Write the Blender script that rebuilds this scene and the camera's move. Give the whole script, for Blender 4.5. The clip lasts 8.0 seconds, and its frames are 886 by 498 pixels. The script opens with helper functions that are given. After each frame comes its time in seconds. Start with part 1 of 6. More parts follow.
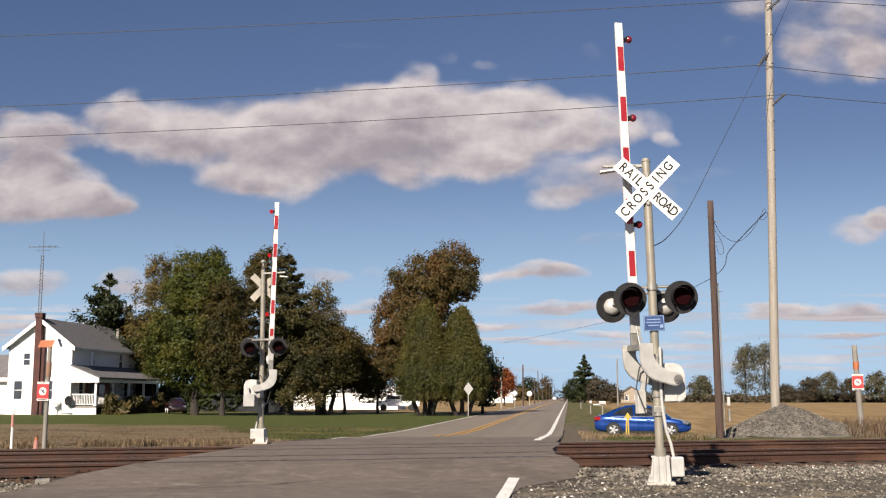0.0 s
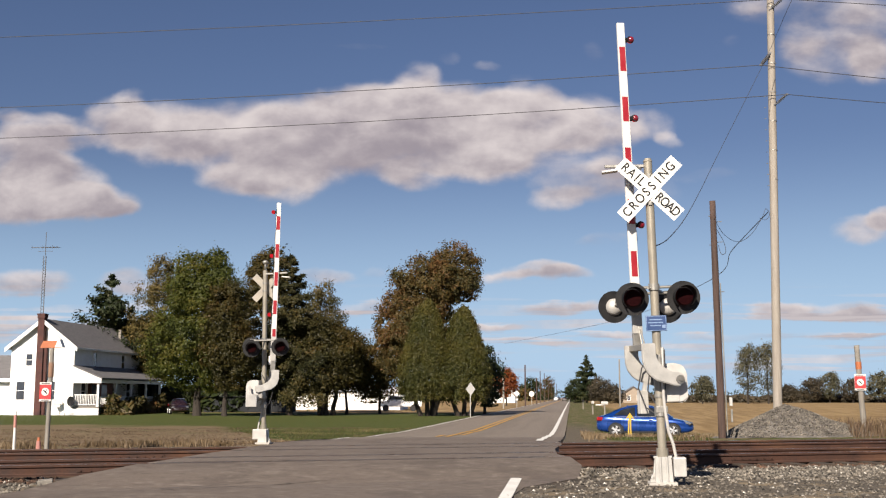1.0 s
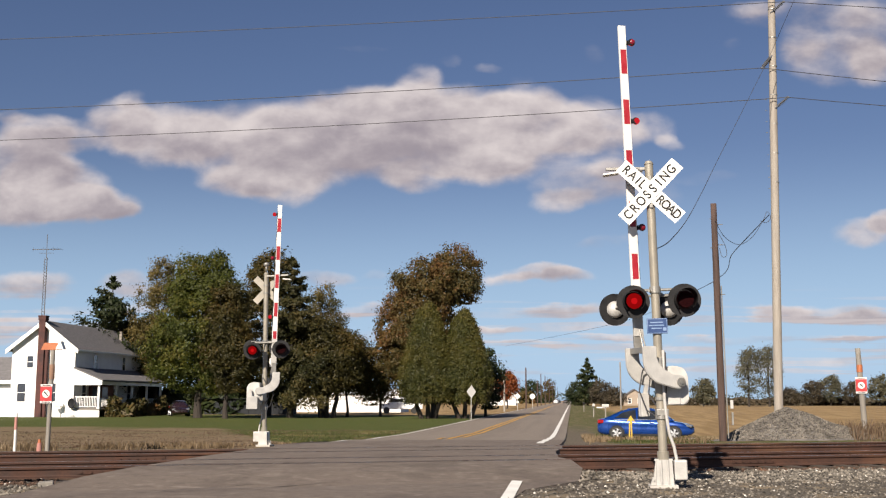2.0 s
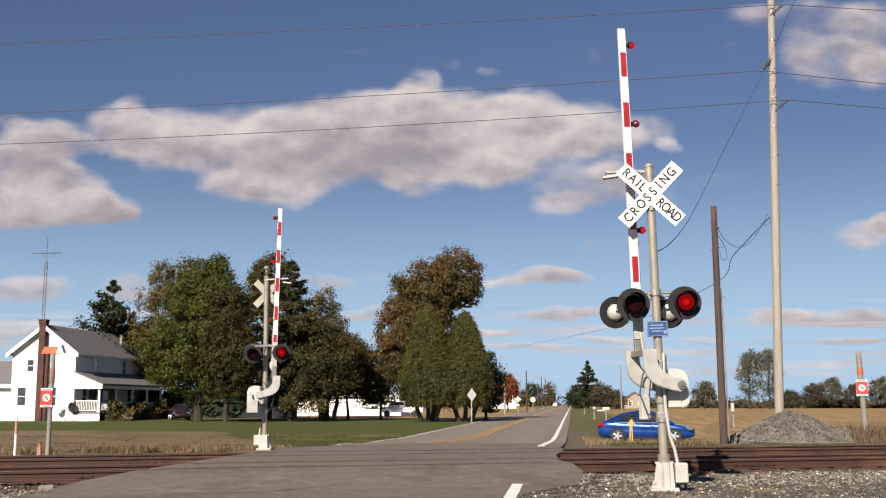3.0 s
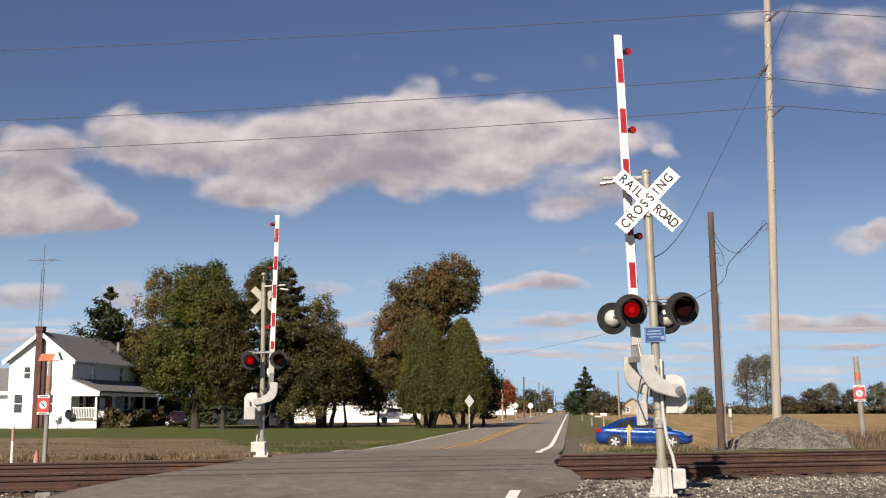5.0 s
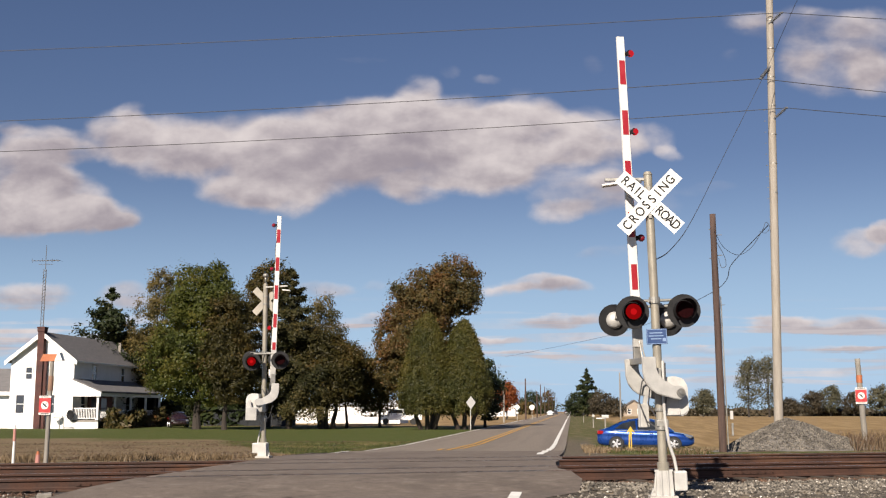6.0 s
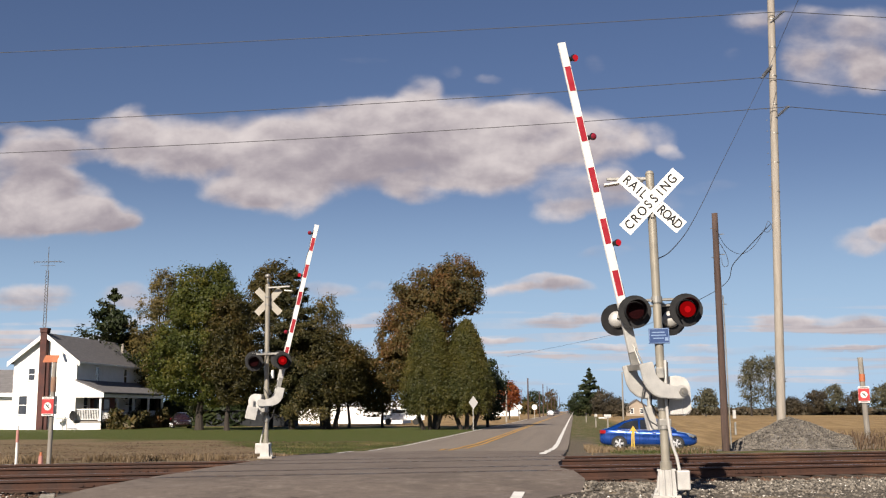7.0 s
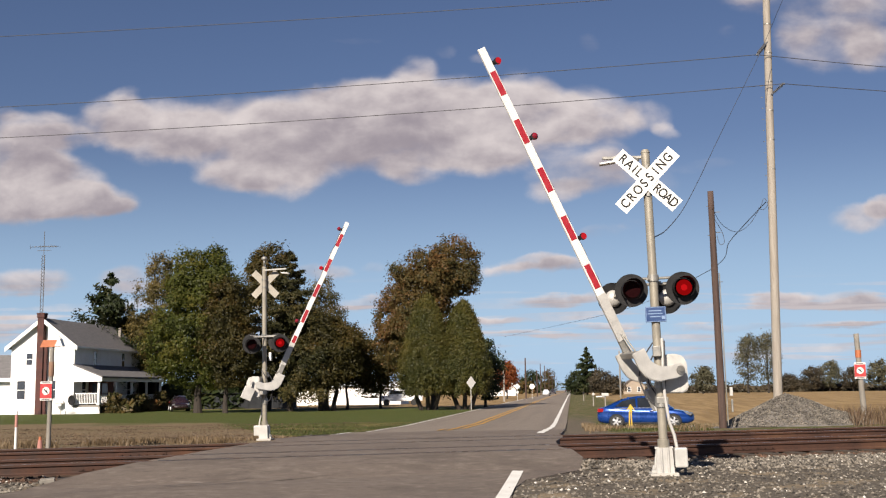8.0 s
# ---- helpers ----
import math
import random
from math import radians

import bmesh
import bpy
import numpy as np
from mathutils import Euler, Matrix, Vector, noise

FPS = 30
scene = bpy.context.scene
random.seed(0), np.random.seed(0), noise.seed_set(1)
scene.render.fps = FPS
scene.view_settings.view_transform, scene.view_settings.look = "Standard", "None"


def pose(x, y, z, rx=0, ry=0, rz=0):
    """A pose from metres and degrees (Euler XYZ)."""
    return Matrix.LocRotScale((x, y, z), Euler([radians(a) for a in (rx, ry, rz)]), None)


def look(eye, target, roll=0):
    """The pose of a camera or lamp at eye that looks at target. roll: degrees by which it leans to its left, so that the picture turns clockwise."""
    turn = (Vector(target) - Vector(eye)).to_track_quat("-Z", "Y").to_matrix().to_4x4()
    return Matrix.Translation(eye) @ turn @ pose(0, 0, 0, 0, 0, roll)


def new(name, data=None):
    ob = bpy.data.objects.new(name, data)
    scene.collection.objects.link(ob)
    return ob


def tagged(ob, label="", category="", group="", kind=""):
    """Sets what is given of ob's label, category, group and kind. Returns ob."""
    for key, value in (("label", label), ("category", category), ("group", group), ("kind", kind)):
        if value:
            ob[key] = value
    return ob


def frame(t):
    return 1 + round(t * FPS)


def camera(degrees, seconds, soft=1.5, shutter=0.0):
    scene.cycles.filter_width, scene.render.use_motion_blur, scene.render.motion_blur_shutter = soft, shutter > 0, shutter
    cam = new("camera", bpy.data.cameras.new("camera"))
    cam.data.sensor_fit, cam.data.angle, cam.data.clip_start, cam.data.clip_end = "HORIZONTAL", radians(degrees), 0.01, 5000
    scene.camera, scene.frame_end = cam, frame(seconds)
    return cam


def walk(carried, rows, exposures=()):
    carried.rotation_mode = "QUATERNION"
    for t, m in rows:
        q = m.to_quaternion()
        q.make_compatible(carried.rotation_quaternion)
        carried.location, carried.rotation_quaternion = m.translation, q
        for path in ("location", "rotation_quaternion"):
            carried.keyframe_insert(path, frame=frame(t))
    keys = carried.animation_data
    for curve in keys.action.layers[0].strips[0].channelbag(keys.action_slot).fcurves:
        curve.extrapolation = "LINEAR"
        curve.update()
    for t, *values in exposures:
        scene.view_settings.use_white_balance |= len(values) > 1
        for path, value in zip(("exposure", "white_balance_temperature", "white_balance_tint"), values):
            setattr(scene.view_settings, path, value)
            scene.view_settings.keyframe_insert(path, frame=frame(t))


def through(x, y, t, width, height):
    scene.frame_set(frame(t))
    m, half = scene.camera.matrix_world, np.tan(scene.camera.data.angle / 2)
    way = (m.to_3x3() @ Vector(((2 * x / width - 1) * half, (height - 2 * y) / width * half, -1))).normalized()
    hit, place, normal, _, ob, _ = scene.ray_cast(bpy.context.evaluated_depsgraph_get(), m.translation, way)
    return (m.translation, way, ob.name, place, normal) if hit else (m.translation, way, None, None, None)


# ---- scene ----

cam = camera(45.0, 8.0, soft=1.2)


def aim(yaw, pitch, roll):
    return Matrix.Translation((0, 0, 1.95)) @ pose(0, 0, 0, 90 + pitch, 0, yaw) @ pose(0, 0, 0, 0, 0, roll)


walk(cam, [
    (0.0, aim(6.659, 7.821, 0.0)), (0.5, aim(6.751, 7.865, -0.10)), (1.0, aim(6.769, 7.84, -0.03)),
    (1.5, aim(6.814, 7.89, 0.08)), (3.0, aim(6.831, 8.139, -0.053)), (3.5, aim(6.747, 8.223, 0.0)),
    (4.0, aim(6.734, 8.299, -0.33)), (4.5, aim(6.69, 8.39, -0.268)), (6.0, aim(6.78, 8.547, -0.029)),
    (6.5, aim(6.831, 8.521, -0.025)), (7.0, aim(6.89, 8.547, -0.183)), (7.5, aim(6.871, 8.31, -0.442)),
    (8.0, aim(6.699, 7.515, -0.803))], exposures=[(0.0, 0.88, 6500, 10.0), (8.0, 0.85, 6500, 10.0)])

# ---- sky and sun ----
SUN_EL, SUN_AZ = 33.0, 195.0            # degrees; azimuth clockwise from +y
sun = new("sun", bpy.data.lights.new("sun", "SUN"))
sun.data.energy, sun.data.angle, sun.data.color = 5.0, radians(0.53), (1.0, 0.885, 0.75)
_a, _e = radians(SUN_AZ), radians(SUN_EL)
SUN_DIR = Vector((math.sin(_a) * math.cos(_e), math.cos(_a) * math.cos(_e), math.sin(_e)))
sun.matrix_world = look(SUN_DIR * 100, (0, 0, 0))


class Nodes:
    """Short ways to add nodes to a tree."""

    def __init__(self, tree):
        self.t, self.n, self.l = tree, tree.nodes, tree.links
        self.n.clear()

    def add(self, kind, **props):
        nd = self.n.new(kind)
        for k, v in props.items():
            if k == "operation":
                nd.operation = v
            elif k == "data_type":
                nd.data_type = v
            elif k == "blend_type":
                nd.blend_type = v
            elif k == "interpolation_type":
                nd.interpolation_type = v
            elif k == "clamp":
                nd.use_clamp = v
        return nd

    def put(self, socket, v):
        if isinstance(v, bpy.types.NodeSocket):
            self.l.new(v, socket)
        else:
            socket.default_value = v

    def math(self, op, a, b=0.0, clamp=False):
        nd = self.add("ShaderNodeMath", operation=op, clamp=clamp)
        self.put(nd.inputs[0], a), self.put(nd.inputs[1], b)
        return nd.outputs[0]

    def vec(self, op, a, b=(0, 0, 0)):
        nd = self.add("ShaderNodeVectorMath", operation=op)
        self.put(nd.inputs[0], a), self.put(nd.inputs[1], b)
        return nd.outputs["Value"] if op in ("DOT_PRODUCT", "LENGTH") else nd.outputs[0]

    def ramp(self, v, lo, hi, a=0.0, b=1.0, smooth=True):
        nd = self.add("ShaderNodeMapRange", interpolation_type="SMOOTHSTEP" if smooth else "LINEAR")
        for i, x in enumerate((v, lo, hi, a, b)):
            self.put(nd.inputs[i], x)
        return nd.outputs[0]

    def mix(self, f, a, b, blend="MIX"):
        nd = self.add("ShaderNodeMix", data_type="RGBA", blend_type=blend)
        self.put(nd.inputs[0], f)
        for i, c in ((6, a), (7, b)):
            self.put(nd.inputs[i], c if isinstance(c, bpy.types.NodeSocket) else (*c, 1.0)[:4])
        return nd.outputs[2]

    def noise(self, vector, scale, detail=3.0, rough=0.55, distort=0.0):
        nd = self.add("ShaderNodeTexNoise")
        if vector is not None:
            self.put(nd.inputs["Vector"], vector)
        for k, v in (("Scale", scale), ("Detail", detail), ("Roughness", rough), ("Distortion", distort)):
            nd.inputs[k].default_value = v
        return nd.outputs["Fac"]

    def combine(self, x, y, z):
        nd = self.add("ShaderNodeCombineXYZ")
        for s, v in zip(nd.inputs, (x, y, z)):
            self.put(s, v)
        return nd.outputs[0]


def make_world():
    w = bpy.data.worlds.new("sky")
    w.use_nodes = True
    scene.world = w
    k = Nodes(w.node_tree)
    sky = k.add("ShaderNodeTexSky")
    sky.sky_type, sky.sun_disc = "NISHITA", False
    sky.sun_elevation, sky.sun_rotation = radians(SUN_EL), radians(SUN_AZ)
    sky.air_density, sky.dust_density, sky.ozone_density = 1.0, 0.6, 1.6
    way = k.add("ShaderNodeTexCoord").outputs["Generated"]
    yaw = radians(6.7)
    ahead = k.vec("DOT_PRODUCT", way, (-math.sin(yaw), math.cos(yaw), 0))
    side = k.vec("DOT_PRODUCT", way, (math.cos(yaw), math.sin(yaw), 0))
    up = k.vec("DOT_PRODUCT", way, (0, 0, 1))
    safe = k.math("MAXIMUM", ahead, 0.05)
    u, v = k.math("DIVIDE", side, safe), k.math("DIVIDE", up, safe)
    flat = k.combine(u, v, 0.0)
    n1 = k.noise(flat, 16.0, 5.0, 0.55)
    n2 = k.noise(k.vec("ADD", flat, (3.7, 1.9, 0.4)), 10.0, 5.0, 0.55)
    stretched = k.vec("MULTIPLY", flat, (0.72, 1.25, 1.0))
    nf = k.noise(stretched, 20.0, 7.0, 0.52, 0.2)
    nf_up = k.noise(k.vec("ADD", stretched, (-0.004, 0.013, 0.0)), 20.0, 7.0, 0.52, 0.2)
    uu = k.math("ADD", u, k.math("MULTIPLY", k.math("SUBTRACT", n1, 0.5), 0.035))
    vv = k.math("ADD", v, k.math("MULTIPLY", k.math("SUBTRACT", n2, 0.5), 0.035))
    # clouds: centre and half-size as tangents from the heading, thickness
    main_bank = [(-0.314, 0.261, .030, .0251, 0.80), (-0.267, 0.250, .051, .0290, 1.00), (-0.197, 0.244, .065, .0345, 1.00), (-0.121, 0.244, .070, .0401, 1.00), (-0.046, 0.255, .076, .0447, 1.00), (0.020, 0.255, .065, .0402, 1.00),
        (0.079, 0.255, .060, .0346, 1.00), (0.139, 0.258, .049, .0268, 0.90), (-0.024, 0.306, .021, .0158, 0.60), (-0.304, 0.285, .016, .0101, 0.50), (-0.153, 0.206, .048, .0198, 0.90), (-0.196, 0.204, .038, .0143, 0.80),
        (-0.029, 0.207, .032, .0143, 0.80), (0.036, 0.220, .049, .0165, 0.80), (-0.078, 0.283, .049, .0157, 0.80), (0.079, 0.289, .038, .0140, 0.70)]
    wisps_gate = [(0.201, 0.261, .024, .0145, 0.55), (0.217, 0.247, .014, .0083, 0.45), (0.132, 0.203, .046, .0220, 0.62), (0.108, 0.186, .027, .0109, 0.55), (0.160, 0.217, .027, .0143, 0.50), (0.191, 0.198, .038, .0192, 0.28)]
    bank_west = [(-0.407, 0.220, .049, .0321, 1.00), (-0.373, 0.195, .051, .0263, 1.00), (-0.340, 0.180, .048, .0175, 1.00), (-0.410, 0.181, .048, .0197, 1.00), (-0.310, 0.173, .021, .0098, 0.70), (-0.387, 0.255, .038, .0145, 0.62),
        (-0.356, 0.242, .027, .0122, 0.60), (-0.415, 0.267, .022, .0078, 0.40)]
    high_east = [(0.380, 0.323, .052, .0238, 0.60), (0.415, 0.351, .038, .0343, 0.56), (0.355, 0.368, .066, .0195, 0.48), (0.301, 0.376, .033, .0092, 0.32), (0.283, 0.338, .013, .0091, 0.32), (0.418, 0.314, .027, .0170, 0.48),
        (0.348, 0.337, .022, .0171, 0.36)]
    small_puffs = [(0.399, 0.158, .028, .0130, 0.95), (0.424, 0.168, .021, .0098, 0.80), (0.080, 0.119, .043, .0070, 0.62), (0.115, 0.115, .027, .0064, 0.60), (0.056, 0.115, .027, .0054, 0.50), (0.150, 0.144, .027, .0076, 0.50),
        (0.185, 0.151, .021, .0065, 0.30), (0.109, 0.082, .040, .0069, 0.62), (0.146, 0.084, .026, .0053, 0.50), (0.347, 0.078, .063, .0095, 0.75), (0.310, 0.082, .032, .0064, 0.55)]
    low_puffs = [(0.394, 0.073, .037, .0064, 0.60), (-0.390, 0.106, .040, .0118, 0.85), (-0.409, 0.069, .037, .0116, 0.60), (-0.111, 0.111, .027, .0070, 0.50), (-0.079, 0.082, .024, .0069, 0.55), (-0.297, 0.106, .024, .0118, 0.55)]
    thin_shreds = [(-0.066, 0.114, .013, .0054, 0.30), (0.045, 0.063, .032, .0037, 0.50), (0.267, 0.053, .058, .0042, 0.50), (0.077, 0.050, .047, .0032, 0.50), (0.156, 0.059, .032, .0032, 0.45), (0.367, 0.053, .058, .0037, 0.50),
        (0.003, 0.326, .012, .0079, 0.22), (0.042, 0.319, .015, .0057, 0.25), (0.071, 0.306, .014, .0056, 0.25), (-0.079, 0.338, .033, .0045, 0.16), (0.146, 0.328, .011, .0113, 0.18), (0.251, 0.211, .032, .0077, 0.22)]
    banks = main_bank + wisps_gate + bank_west + high_east + small_puffs + low_puffs + thin_shreds
    cover, lift = None, None
    for cu, cv, a, b, thick in banks:
        ex = k.math("DIVIDE", k.math("SUBTRACT", uu, cu), a)
        ey = k.math("DIVIDE", k.math("SUBTRACT", vv, cv), b)
        r2 = k.math("ADD", k.math("MULTIPLY", ex, ex), k.math("MULTIPLY", ey, ey))
        m = k.ramp(r2, 1.75, 0.05, 0.0, thick)
        h = k.math("MULTIPLY", ey, m)
        cover = m if cover is None else k.math("ADD", cover, m)
        lift = h if lift is None else k.math("ADD", lift, h)
    lift = k.math("DIVIDE", lift, k.math("MAXIMUM", cover, 0.02))
    cover = k.math("MINIMUM", cover, 1.25)
    # low streaks near the horizon, and loose cloud over the rest of the sky
    streak = k.noise(k.combine(k.math("MULTIPLY", u, 5.0), k.math("MULTIPLY", v, 120.0), 0.0), 1.0, 4.0, 0.5)
    low = k.math("MULTIPLY", k.ramp(streak, 0.44, 0.60), k.math("MULTIPLY", k.ramp(v, 0.012, 0.03), k.ramp(v, 0.125, 0.06)))
    cover = k.math("ADD", cover, k.math("MULTIPLY", low, 0.62))
    front = k.ramp(ahead, 0.55, 0.75)
    loose = k.ramp(k.noise(k.vec("MULTIPLY", way, (1, 1, 2.2)), 2.6, 6.0, 0.6), 0.56, 0.74)
    dens = k.math("ADD", k.math("MULTIPLY", cover, front), k.math("MULTIPLY", k.math("MULTIPLY", loose, 0.5), k.math("SUBTRACT", 1.0, front)))
    ragged = k.math("MULTIPLY", k.math("SUBTRACT", nf, 0.5), k.math("MINIMUM", k.math("MULTIPLY", dens, 3.6), 1.5))
    dens = k.math("ADD", dens, ragged)
    alpha = k.ramp(dens, 0.08, 1.12, 0.0, 0.95)
    relief = k.math("MULTIPLY", k.math("SUBTRACT", nf, nf_up), 1.1)
    bright = k.math("ADD", k.math("ADD", k.math("MULTIPLY", lift, 0.20), k.math("MULTIPLY", k.math("SUBTRACT", n2, 0.5), 1.1)),
                    k.math("ADD", relief, k.math("MULTIPLY", k.math("SUBTRACT", 0.9, k.math("MINIMUM", dens, 1.4)), 0.16)))
    shade = k.math("MAXIMUM", k.ramp(bright, -0.42, 0.42), k.math("MULTIPLY", low, 0.55))
    cloud = k.mix(shade, (0.245, 0.212, 0.232), (0.56, 0.50, 0.485))
    base = k.mix(1.0, sky.outputs[0], (0.935, 0.94, 1.15), "MULTIPLY")
    sc = k.vec("MULTIPLY", base, (0.039, 0.039, 0.039))
    haze = k.ramp(up, 0.0, 0.24, 0.76, 0.0)
    sc = k.mix(haze, sc, (0.315, 0.465, 0.645))
    col = k.mix(alpha, sc, cloud)
    bg = k.add("ShaderNodeBackground")
    k.put(bg.inputs[0], col)
    bg.inputs[1].default_value = 0.80
    out = k.add("ShaderNodeOutputWorld")
    k.l.new(bg.outputs[0], out.inputs[0])


make_world()


# ---- materials ----
def surface(name, dark, light, scale=4.0, rough=0.7, metal=0.0, bump=0.2, fine=40.0, stain=None, stain_scale=0.8,
            stain_at=(0.55, 0.75), island=0.0, objvar=0.0, spec=0.5, through=0.0, stretch=(1, 1, 1), coat=0.0, depth=0.01):
    m = bpy.data.materials.new(name)
    m.use_nodes = True
    k = Nodes(m.node_tree)
    co = k.add("ShaderNodeTexCoord").outputs["Object"]
    sv = k.vec("MULTIPLY", co, stretch)
    a, b = k.noise(sv, scale, 4.0), k.noise(sv, fine, 3.0)
    f = k.math("ADD", k.math("MULTIPLY", a, 0.6), k.math("MULTIPLY", b, 0.4))
    col = k.mix(k.ramp(f, 0.32, 0.68), dark, light)
    if stain:
        col = k.mix(k.math("MULTIPLY", k.ramp(k.noise(sv, stain_scale, 5.0, 0.6), *stain_at), 0.85), col, stain)
    if island or objvar:
        src = k.add("ShaderNodeNewGeometry").outputs["Random Per Island"] if island else k.add("ShaderNodeObjectInfo").outputs["Random"]
        g = k.ramp(src, 0.0, 1.0, 1 - (island or objvar), 1 + (island or objvar), smooth=False)
        col = k.mix(1.0, col, k.combine(g, g, g), "MULTIPLY")
    p = k.add("ShaderNodeBsdfPrincipled")
    k.put(p.inputs["Base Color"], col)
    k.put(p.inputs["Roughness"], k.ramp(a, 0.3, 0.7, max(rough - 0.1, 0.03), min(rough + 0.1, 1.0)))
    p.inputs["Metallic"].default_value = metal
    p.inputs["Specular IOR Level"].default_value = spec
    p.inputs["Coat Weight"].default_value = coat
    p.inputs["Coat Roughness"].default_value = 0.05
    if bump:
        bp = k.add("ShaderNodeBump")
        bp.inputs["Strength"].default_value, bp.inputs["Distance"].default_value = bump, depth
        k.put(bp.inputs["Height"], f)
        k.l.new(bp.outputs[0], p.inputs["Normal"])
    out = k.add("ShaderNodeOutputMaterial")
    if through:
        tr = k.add("ShaderNodeBsdfTranslucent")
        k.put(tr.inputs[0], col)
        mx = k.add("ShaderNodeMixShader")
        mx.inputs[0].default_value = through
        k.l.new(p.outputs[0], mx.inputs[1]), k.l.new(tr.outputs[0], mx.inputs[2])
        k.l.new(mx.outputs[0], out.inputs[0])
    else:
        k.l.new(p.outputs[0], out.inputs[0])
    return m


def glowing(name, color, power):
    m = bpy.data.materials.new(name)
    m.use_nodes = True
    k = Nodes(m.node_tree)
    e = k.add("ShaderNodeEmission")
    e.inputs[0].default_value, e.inputs[1].default_value = (*color, 1), power
    out = k.add("ShaderNodeOutputMaterial")
    k.l.new(e.outputs[0], out.inputs[0])
    return m


def leafage(name, a, b, c, through=0.35):
    """Leaves: three colours picked leaf by leaf, with broad drifts over the crown."""
    m = bpy.data.materials.new(name)
    m.use_nodes = True
    k = Nodes(m.node_tree)
    r = k.add("ShaderNodeNewGeometry").outputs["Random Per Island"]
    drift = k.noise(k.add("ShaderNodeTexCoord").outputs["Object"], 0.35, 3.0)
    f = k.math("ADD", k.math("MULTIPLY", r, 0.42), k.math("MULTIPLY", k.ramp(drift, 0.3, 0.7), 0.58))
    col = k.mix(k.ramp(f, 0.15, 0.55), a, b)
    col = k.mix(k.ramp(f, 0.55, 0.9), col, c)
    p = k.add("ShaderNodeBsdfPrincipled")
    k.put(p.inputs["Base Color"], col)
    p.inputs["Roughness"].default_value = 0.55
    p.inputs["Specular IOR Level"].default_value = 0.3
    tr = k.add("ShaderNodeBsdfTranslucent")
    k.put(tr.inputs[0], col)
    mx = k.add("ShaderNodeMixShader")
    mx.inputs[0].default_value = through
    out = k.add("ShaderNodeOutputMaterial")
    k.l.new(p.outputs[0], mx.inputs[1]), k.l.new(tr.outputs[0], mx.inputs[2]), k.l.new(mx.outputs[0], out.inputs[0])
    return m


STEEL = surface("galvanised steel", (0.2145, 0.2082, 0.1892), (0.3154, 0.3028, 0.2776), 6, 0.45, 0.55, 0.1, 60, (0.1892, 0.1640, 0.1262), 2.0)
MAST = surface("mast paint", (0.2271, 0.2082, 0.1703), (0.2965, 0.2712, 0.2208), 3, 0.45, 0.25, 0.1, 50, (0.1640, 0.1388, 0.1072), 1.5, (0.5, 0.8))
SILVER = surface("silver paint", (0.3444, 0.3362, 0.3198), (0.4600, 0.4500, 0.4250), 5, 0.45, 0.1, 0.15, 60, (0.3280, 0.3034, 0.2706), 3.0, (0.58, 0.8))
WHITE_PAINT = surface("white paint", (0.5760, 0.5680, 0.5440), (0.6400, 0.6320, 0.6080), 5, 0.5, 0, 0.1, 50, (0.3652, 0.3453, 0.3054), 2.0, (0.62, 0.85))
BLACK = surface("black enamel", (0.0060, 0.0060, 0.0065), (0.0150, 0.0150, 0.0160), 6, 0.55, 0, 0.1, 60, spec=0.25)
SHEET_WHITE = surface("reflective white sheeting", (0.6290, 0.6205, 0.5865), (0.6800, 0.6715, 0.6375), 4, 0.55, 0, 0.05, 80, (0.5270, 0.5100, 0.4590), 3.0, (0.6, 0.8))
SHEET_RED = surface("reflective red sheeting", (0.2649, 0.0114, 0.0189), (0.3280, 0.0189, 0.0284), 6, 0.45, 0, 0.05, 80)
SHEET_BLUE = surface("blue sign sheeting", (0.0066, 0.0315, 0.1120), (0.0100, 0.0415, 0.1369), 6, 0.45, 0, 0.05, 60)
LENS_RED = surface("dark red lens", (0.0066, 0.0008, 0.0012), (0.0124, 0.0012, 0.0017), 30, 0.5, 0, 0.3, 120, spec=0.03)
LENS_SMALL = surface("small red lens", (0.1328, 0.0083, 0.0166), (0.2158, 0.0124, 0.0249), 30, 0.15, 0, 0.1, 120)
GLOW_RED = glowing("lit red lens", (1.0, 0.012, 0.016), 0.32)
GLOW_SMALL = glowing("lit small red lens", (1.0, 0.03, 0.045), 0.34)
RUBBER = surface("black rubber", (0.0100, 0.0100, 0.0100), (0.0249, 0.0249, 0.0249), 8, 0.75, 0, 0.2, 80)
CONCRETE = surface("concrete", (0.2988, 0.2822, 0.2573), (0.4150, 0.3984, 0.3652), 3, 0.85, 0, 0.4, 60)
RUST = surface("rusty rail steel", (0.0271, 0.0118, 0.0074), (0.0640, 0.0271, 0.0158), 2.5, 0.8, 0.1, 0.3, 35, (0.1132, 0.0541, 0.0271), 0.6, (0.5, 0.7))
RAIL_TOP = surface("worn rail head", (0.1892, 0.1640, 0.1451), (0.2649, 0.2397, 0.2145), 3, 0.32, 0.85, 0.1, 60)
TIE = surface("creosoted tie", (0.0221, 0.0164, 0.0126), (0.0631, 0.0473, 0.0347), 3, 0.9, 0, 0.5, 50)
STONE = surface("ballast stone", (0.0662, 0.0580, 0.0473), (0.1703, 0.1514, 0.1262), 3, 0.9, 0, 0.5, 40, island=0.85)
RUST_STONE = surface("rust-stained stone", (0.0349, 0.0191, 0.0124), (0.0954, 0.0531, 0.0332), 3, 0.9, 0, 0.5, 40, island=0.5)
GRAVEL = surface("loose gravel", (0.0505, 0.0466, 0.0429), (0.1262, 0.1167, 0.1072), 3, 0.9, 0, 0.6, 30, island=0.5)
